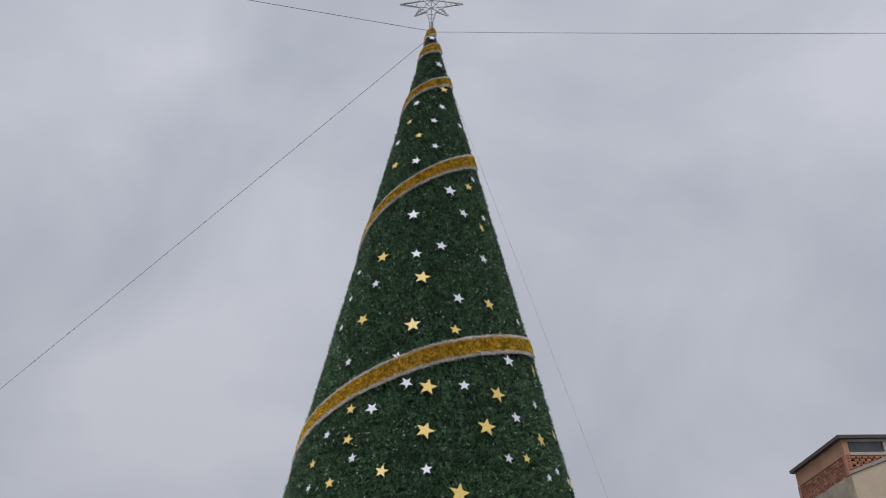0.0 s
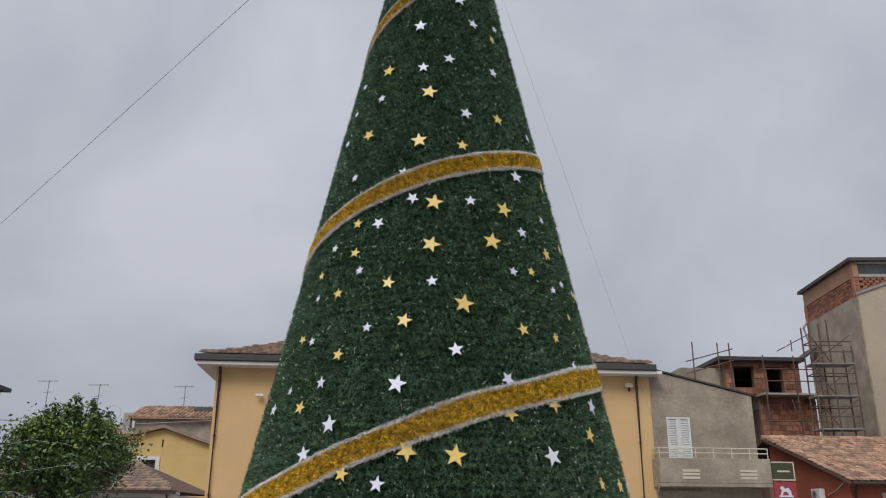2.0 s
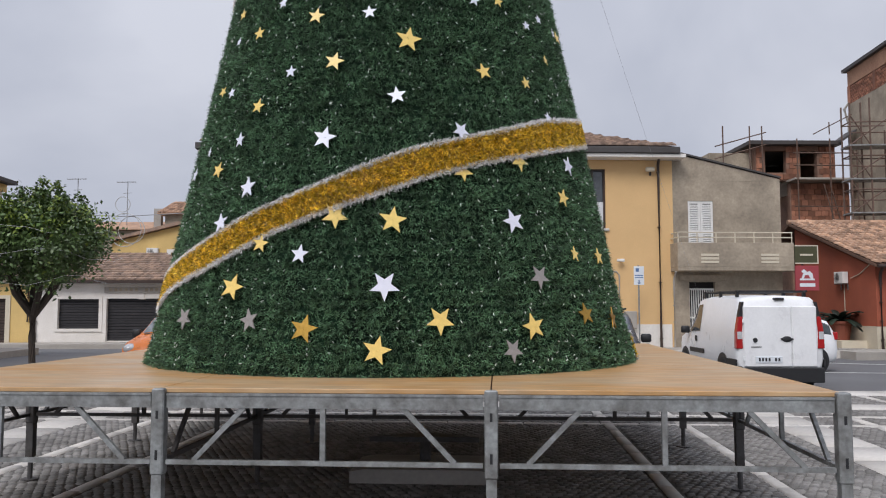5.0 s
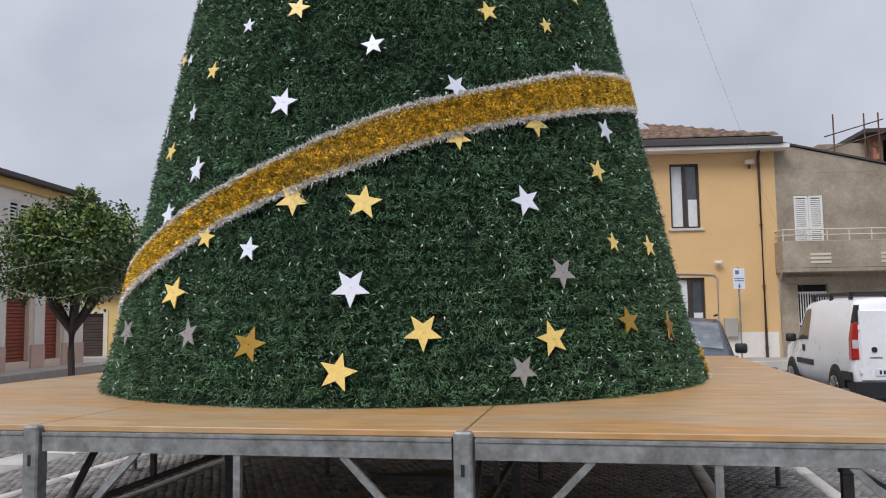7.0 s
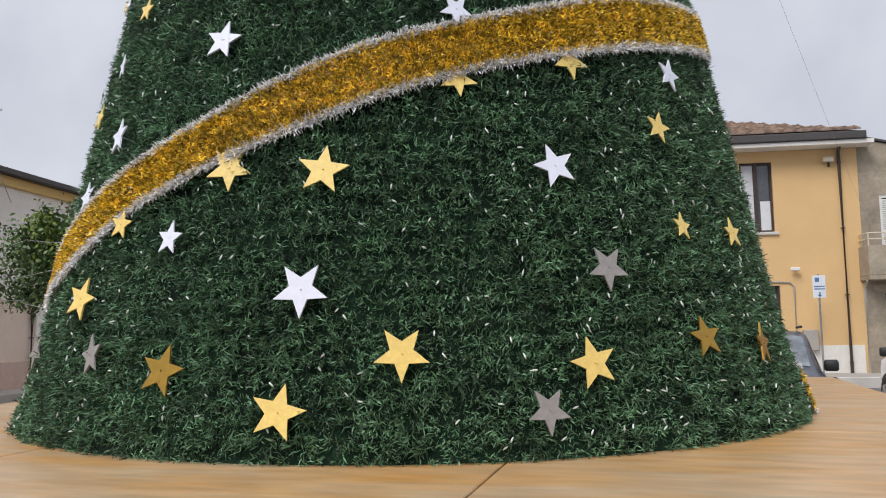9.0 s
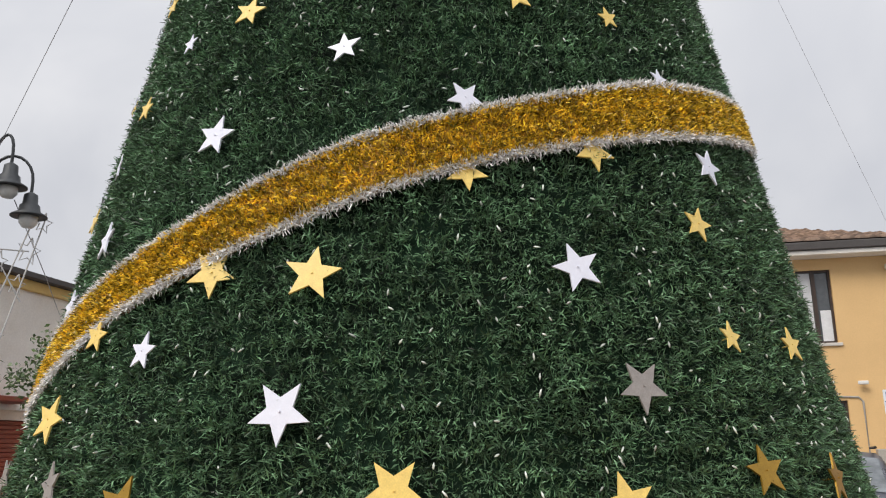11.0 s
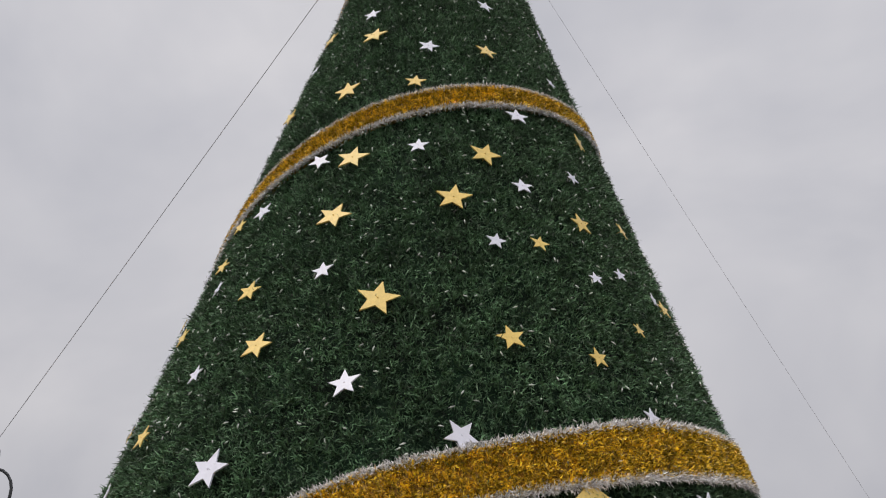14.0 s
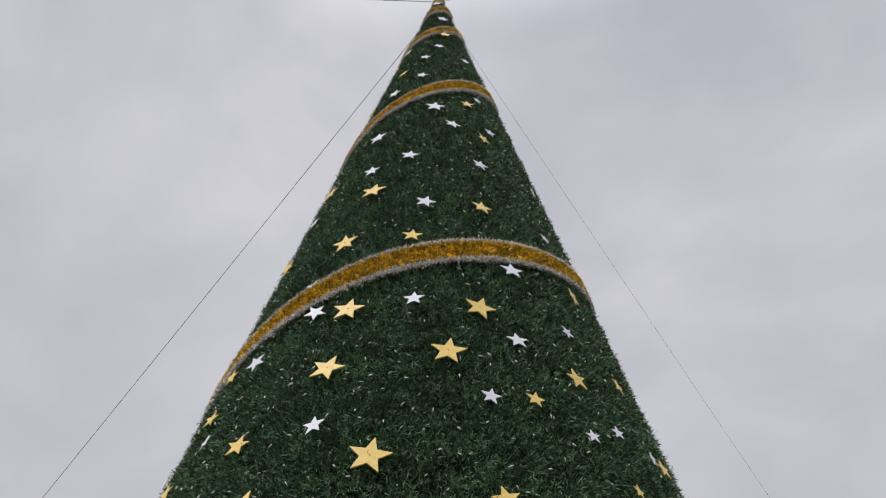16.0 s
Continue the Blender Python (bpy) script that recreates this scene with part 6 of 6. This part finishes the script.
van, patch, at, st = car("parked_van", "white panel van with a black roof rack, seen from behind", pose(6.43, 10.35, -0.165, 0, 0, 93) @ Matrix.Diagonal((1.0, 1.0, 1.045, 1)), VAN, WHITE_CAR, (1.36, -1.3), 0.32, VGLASS)
mirrors(van, 1.0, 0.86, 1.08, TRIM)
part("rear_bumper", boxes((-2.165, -1.75, -0.84, 0.84, 0.19, 0.47), (-1.76, -1.62, -0.872, -0.84, 0.3, 0.56), (-1.76, -1.62, 0.84, 0.872, 0.3, 0.56), bev=0.03), TRIM, van, "dark grey plastic bumper")
for s in (0.86, -0.86):
    part("rear_bumper_corner", boxes((-2.13, -1.62, s - 0.015, s + 0.015, 0.47, 0.62), bev=0.01), TRIM, van)
for s in (1, -1):
    bm = bmesh.new()
    prism(bm, [(0.73, 0.82), (0.86, 0.82), (0.85, 1.15), (0.80, 1.42), (0.72, 1.42), (0.74, 1.1)] if s > 0 else [(-0.73, 0.82), (-0.86, 0.82), (-0.85, 1.15), (-0.80, 1.42), (-0.72, 1.42), (-0.74, 1.1)], "x", -2.145, -2.0)
    lamp_p = part("tail_light", bevel(bm, 0.012), LAMP_RED, van)
    part("indicator_lens", boxes((-2.152, -2.146, min(s * 0.75, s * 0.84), max(s * 0.75, s * 0.84), 1.0, 1.14)), LAMP_CLEAR, lamp_p)
    bm = bmesh.new()
    prism(bm, [(0.72, 1.42), (0.80, 1.42), (0.735, 1.70), (0.69, 1.70)] if s > 0 else [(-0.72, 1.42), (-0.80, 1.42), (-0.735, 1.70), (-0.69, 1.70)], "x", -2.12, -2.0)
    part("pillar_trim", bm, TRIM, van)
part("rear_door", boxes((-2.155, -2.1, -0.22, 0.715, 0.48, 1.62), bev=0.02), WHITE_CAR, van, "larger leaf of the rear doors")
part("rear_door", boxes((-2.155, -2.1, -0.715, -0.235, 0.48, 1.62), bev=0.02), WHITE_CAR, van)
plate = part("number_plate", boxes((-2.172, -2.158, -0.02, 0.5, 0.56, 0.68), bev=0.004), SIGN_WHITE, van)
bm = bmesh.new()
for k in range(7):
    if k != 2:
        box(bm, -2.177, -2.1735, 0.03 + k * 0.063, 0.065 + k * 0.063, 0.59, 0.65)
part("plate_bars", bm, TRIM, plate)
bm = bmesh.new()
blob(bm, -2.165, -0.12, 1.0, 0.02, 0.1, 0.055)
box(bm, -2.175, -2.157, -0.24, 0.0, 0.98, 1.02)
part("door_handle", bm, TRIM, van, "black door handle", smooth=True)
bm = bmesh.new()
tube(bm, (-2.158, 0.5, 0.98), (-2.175, 0.5, 0.98), 0.045, 14)
part("badge", bm, TRIM, van)
part("name_bar", boxes((-2.162, -2.157, 0.38, 0.58, 0.84, 0.865)), GALV, van)
part("brake_light", boxes((-2.13, -2.05, -0.1, 0.1, 1.735, 1.775), bev=0.006), TRIM, van)
part("hinge", boxes((-2.16, -2.14, 0.70, 0.74, 0.6, 0.68), (-2.16, -2.14, 0.70, 0.74, 1.3, 1.38)), WHITE_CAR, van)
for y in (0.868, -0.868):
    part("side_moulding", boxes((-0.1, 0.95, y - 0.01, y + 0.01, 0.62, 0.72), bev=0.006), TRIM, van)
part("fuel_cap", boxes((0.42, 0.56, 0.857, 0.872, 0.86, 0.98), bev=0.006), TRIM, van, "black side handle plate")
for x in (-1.7, -0.7, 0.3):
    part("roof_bar", boxes((x - 0.03, x + 0.03, -0.7, 0.7, 1.88, 1.92), (x - 0.03, x + 0.03, -0.7, -0.64, 1.79, 1.88), (x - 0.03, x + 0.03, 0.64, 0.7, 1.79, 1.88)), TRIM, van, "black roof bar")
bm = bmesh.new()
for y in (-0.66, 0.66):
    tube(bm, (-1.85, y, 1.90), (0.5, y, 1.90), 0.025, 6)
part("roof_rail", bm, TRIM, van)

# dark grey people carrier behind the tree
MPV = [(-2.0, 0.45, 0.8, 0.9, 0.74, 0.66), (-1.9, 0.30, 0.95, 1.45, 0.80, 0.64), (-1.5, 0.26, 0.98, 1.56, 0.84, 0.64), (0.0, 0.24, 0.97, 1.58, 0.85, 0.64), (0.4, 0.24, 0.97, 1.5, 0.85, 0.64), (1.20, 0.24, 0.96, 1.06, 0.845, 0.70), (1.65, 0.26, 0.86, 0.93, 0.82, 0.68), (1.95, 0.3, 0.68, 0.76, 0.74, 0.6), (2.05, 0.38, 0.55, 0.6, 0.64, 0.54)]
MGLASS = [("windscreen", 0.36, 1.12, 6.0, 8.0, (1, -1), 6, 4), ("side_window", -0.4, 0.7, 4.12, 4.9, (1, -1), 6, 3, 0.008, None, (0, -0.35)), ("side_window", -1.6, -0.5, 4.12, 4.9, (1, -1), 6, 3)]
mpv, patch, at, st = car("parked_car", "dark grey people carrier parked behind the stage", pose(2.96, 8.3, -0.165, 0, 0, -96), MPV, GREY_CAR, (1.25, -1.25), 0.31, MGLASS)
mirrors(mpv, 0.75, 0.84, 1.07, TRIM)
for s in (1, -1):
    bm = bmesh.new()
    blob(bm, 1.78, s * 0.62, 0.72, 0.18, 0.14, 0.11)
    part("headlight", bm, LAMP_CLEAR, mpv, smooth=True)
    bm = bmesh.new()
    tube(bm, (-1.5, s * 0.6, 1.62), (0.1, s * 0.6, 1.64), 0.02, 6)
    part("roof_rail", bm, TRIM, mpv)
part("wiper", boxes((1.1, 1.14, -0.6, 0.5, 1.065, 1.085)), TRIM, mpv)

# white hatchback standing side-on beyond the van, and a silver estate by the red house
SGLASS = HGLASS[:2] + [("side_window", -1.62, -0.45, 4.1, 4.92, (1, -1), 8, 3)] + HGLASS[3:]
small, patch, at, st = car("parked_car", "white hatchback parked before the brick-red house", pose(8.07, 13.8, -0.165, 0, 0, 184) @ Matrix.Diagonal((0.86, 0.95, 0.98, 1)), HATCH, WHITE_CAR, (1.15, -1.15), 0.3, SGLASS)
for s in (1, -1):
    part("tail_light", boxes((-1.80, -1.70, min(s * 0.66, s * 0.8), max(s * 0.66, s * 0.8), 0.85, 1.05), bev=0.02), LAMP_RED, small)
EST = [(-2.15, 0.42, 0.8, 0.95, 0.74, 0.66), (-2.05, 0.30, 0.92, 1.30, 0.80, 0.60), (-1.75, 0.26, 0.93, 1.44, 0.84, 0.58), (-0.2, 0.24, 0.92, 1.47, 0.85, 0.58), (0.4, 0.24, 0.92, 1.38, 0.85, 0.58), (1.10, 0.24, 0.91, 0.98, 0.845, 0.68), (1.7, 0.26, 0.82, 0.88, 0.82, 0.66), (2.05, 0.32, 0.62, 0.68, 0.72, 0.58)]
EGLASS = [("windscreen", 0.36, 1.02, 6.0, 8.0, (1, -1), 6, 4), ("side_window", -0.4, 0.6, 4.12, 4.9, (1, -1), 6, 3, 0.008, None, (0, -0.3)), ("side_window", -1.7, -0.5, 4.12, 4.9, (1, -1), 6, 3), ("rear_window", -2.08, -1.82, 5.3, 8.0, (1, -1), 4, 4)]
est, patch, at, st = car("parked_car", "silver estate car parked by the brick-red house", pose(15.0, 17.0, -0.165, 0, 0, 42) @ Matrix.Diagonal((0.93, 0.93, 0.93, 1)), EST, SILVER_CAR, (1.3, -1.3), 0.31, EGLASS)
for s in (1, -1):
    part("tail_light", boxes((-2.12, -1.95, min(s * 0.62, s * 0.8), max(s * 0.62, s * 0.8), 0.72, 0.96), bev=0.02), LAMP_RED, est)
part("rear_bumper", boxes((-2.26, -1.9, -0.82, 0.82, 0.34, 0.55), bev=0.04), SILVER_CAR, est)
part("bumper_strip", boxes((-2.275, -2.262, -0.8, 0.8, 0.46, 0.52)), TRIM, est)
part("number_plate", boxes((-2.185, -2.165, -0.26, 0.26, 0.66, 0.77)), SIGN_WHITE, est)

# ---- the paved square ----
SQX0, SQX1, SQY0, SQY1 = -9.2, 12.4, -30.0, 7.1
bm = boxes((SQX0, SQX1, SQY0, SQY1, -0.3, -0.018))
square = solid("pavement", bm, JOINT, "square paved with dark basalt setts and pale limestone strips", kind="structure")
V_STRIPS = [(-8.2, 0.12), (-5.95, 0.12), (-4.75, 0.62), (-3.62, 0.12), (-2.5, 0.12), (2.45, 0.12), (3.42, 0.12), (4.85, 0.62), (5.85, 0.12), (7.2, 0.12), (9.0, 0.12)]
H_STRIPS = [(2.75, 0.12), (3.6, 0.12), (4.75, 0.62), (6.7, 0.75)]
g = random.Random(11)


def stone_run(x0, x1, y0, y1, length):
    """Limestone slabs laid end to end, with thin open joints."""
    along_y = (y1 - y0) > (x1 - x0)
    span = (y1 - y0) if along_y else (x1 - x0)
    n = max(1, int(span / length))
    verts = []
    for i in range(n):
        a, b = i * span / n + 0.004, (i + 1) * span / n - 0.004
        z = g.uniform(-0.002, 0.004)
        verts.append((x0, x1, y0 + a, y0 + b, z) if along_y else (x0 + a, x0 + b, y0, y1, z))
    return verts


def joined_tops(name, rects, mat, parent, label):
    """Low bevel-topped stones from rectangles (x0, x1, y0, y1, top), as one mesh."""
    r = np.array(rects)
    x0, x1, y0, y1, z = r.T
    i = np.minimum(0.008, 0.12 * np.minimum(x1 - x0, y1 - y0))
    lo = np.full_like(z, -0.02)
    cols = [(x0, y0, lo), (x1, y0, lo), (x1, y1, lo), (x0, y1, lo), (x0 + i, y0 + i, z), (x1 - i, y0 + i, z), (x1 - i, y1 - i, z), (x0 + i, y1 - i, z)]
    v = np.stack([np.stack(c, 1) for c in cols], 1).reshape(-1, 3)
    base = np.arange(len(r))[:, None] * 8
    f = np.concatenate([base + np.array([q]) for q in ((4, 5, 6, 7), (0, 1, 5, 4), (1, 2, 6, 5), (2, 3, 7, 6), (3, 0, 4, 7))], 0)
    return from_arrays(name, v, f, mat, parent, "stuff", label)


stones = []
for y, w in H_STRIPS:
    stones += stone_run(SQX0, SQX1, y - w / 2, y + w / 2, 0.75 if w > 0.3 else 0.5)
cuts = [-8.0] + [e for y, w in H_STRIPS for e in (y - w / 2 - 0.004, y + w / 2 + 0.004)] + [SQY1]
for x, w in V_STRIPS:
    for a, b in zip(cuts[0::2], cuts[1::2]):
        if b - a > 0.05:
            stones += stone_run(x - w / 2, x + w / 2, a, b, 0.75 if w > 0.3 else 0.5)
joined_tops("limestone_slabs", stones, STONE, square, "pale limestone strips")


def free_of_strips(x, y, r):
    return all(abs(x - s) > w / 2 + r for s, w in V_STRIPS) and all(abs(y - s) > w / 2 + r for s, w in H_STRIPS)


near, rest = [], []
P = 0.086
for j in range(int((SQY1 + 4.2) / P)):
    y = -4.2 + (j + 0.5) * P
    for i in range(int((SQX1 - SQX0) / P)):
        x = SQX0 + (i + 0.5 + 0.5 * (j % 2)) * P
        x, yy = x + g.uniform(-0.004, 0.004), y + g.uniform(-0.004, 0.004)
        if x > SQX1 - 0.05 or not free_of_strips(x, yy, 0.041):
            continue
        a, b, z = g.uniform(0.036, 0.0405), g.uniform(0.036, 0.0405), g.uniform(-0.005, 0.003)
        (near if (-3.4 < x < 3.4 and -2.6 < yy < -2.15) else rest).append((x - a, x + a, yy - b, yy + b, z))
joined_tops("setts", rest, SETT, square, "dark basalt setts")
bm = bmesh.new()
vv = box(bm, -0.039, 0.039, -0.039, 0.039, -0.02, 0.0)
for q in vv[4:]:
    q.co.x *= 0.85
    q.co.y *= 0.85
sett_me = mesh_of("sett", bm, SETT_OBJ)
for x0, x1, y0, y1, z in near[:300]:
    ob = new("sett", sett_me)
    ob.parent = square
    ob.matrix_world = pose((x0 + x1) / 2, (y0 + y1) / 2, z, 0, 0, g.uniform(-4, 4) + g.choice((0, 90, 180)))
joined_tops("more_setts", near[300:] or rest[:1], SETT, square, "dark basalt setts")

# kerbs, pavements before the houses, road lines
for name, bx, m, label in (
    ("kerb", (-6.5, 12.2, -2.2, -2.05, -0.2, 0.12), FRONT, "pale stone kerb before the houses"),
    ("pavement", (-16.0, 6.5, -2.045, -0.01, -0.2, 0.11), FRONT, "grey concrete pavement along the ochre house"),
    ("pavement", (-1.6, 12.0, -1.6, -0.04, -0.2, 0.11), RED, "grey concrete pavement along the brick-red house"),
    ("pavement", (-10.0, 4.0, -1.5, -0.06, -0.4, 0.06), GA, "grey concrete pavement before the shop"),
    ("pavement", (-13, 4.6, -1.3, -0.08, -0.7, 0.06), WE, "grey concrete pavement along the west houses"),
):
    solid(name, boxes(bx, bev=0.01), STONE if name == "kerb" else CONCRETE, label, kind="structure", m=m)
# raised plots that the houses stand on
for m, bx in ((FRONT, (-16, 5.0, 0.0, 9.5)), (RED, (-1.6, 12.2, -0.02, 6.5)), (GA, (-10.2, 3.8, 0.0, 7.6)), (YG, (-4.5, 3.0, -0.2, 9.2)), (FARP, (-11, 6, -0.2, 8)), (WE, (-13.2, 4.4, 0.0, 7.4)), (pose(0, 50, 0), (-8, 60, -20.4, 40))):
    solid("ground", boxes((*bx, -0.9, -0.004)), CONCRETE, "raised concrete base under the houses", kind="structure", m=m)
for name, pts in (("road_line", ((-12.5, 8.2), (-5.0, 12.4))), ("road_line", ((7.5, 13.2), (15.5, 12.4))), ("road_line", ((9.6, 17.0), (16.0, 14.0)))):
    p, q = Vector((*pts[0], 0)), Vector((*pts[1], 0))
    d = (q - p).normalized()
    s = Vector((-d.y, d.x, 0)) * 0.06
    bm = bmesh.new()
    lo = [bm.verts.new(c + Vector((0, 0, -0.152))) for c in (p - s, q - s, q + s, p + s)]
    hi = [bm.verts.new(c + Vector((0, 0, -0.146))) for c in (p - s, q - s, q + s, p + s)]
    bm.faces.new(hi)
    for i in range(4):
        bm.faces.new((lo[i], lo[(i + 1) % 4], hi[(i + 1) % 4], hi[i]))
    solid(name, bm, LINE_WHITE, "white painted parking line on the asphalt", kind="structure")
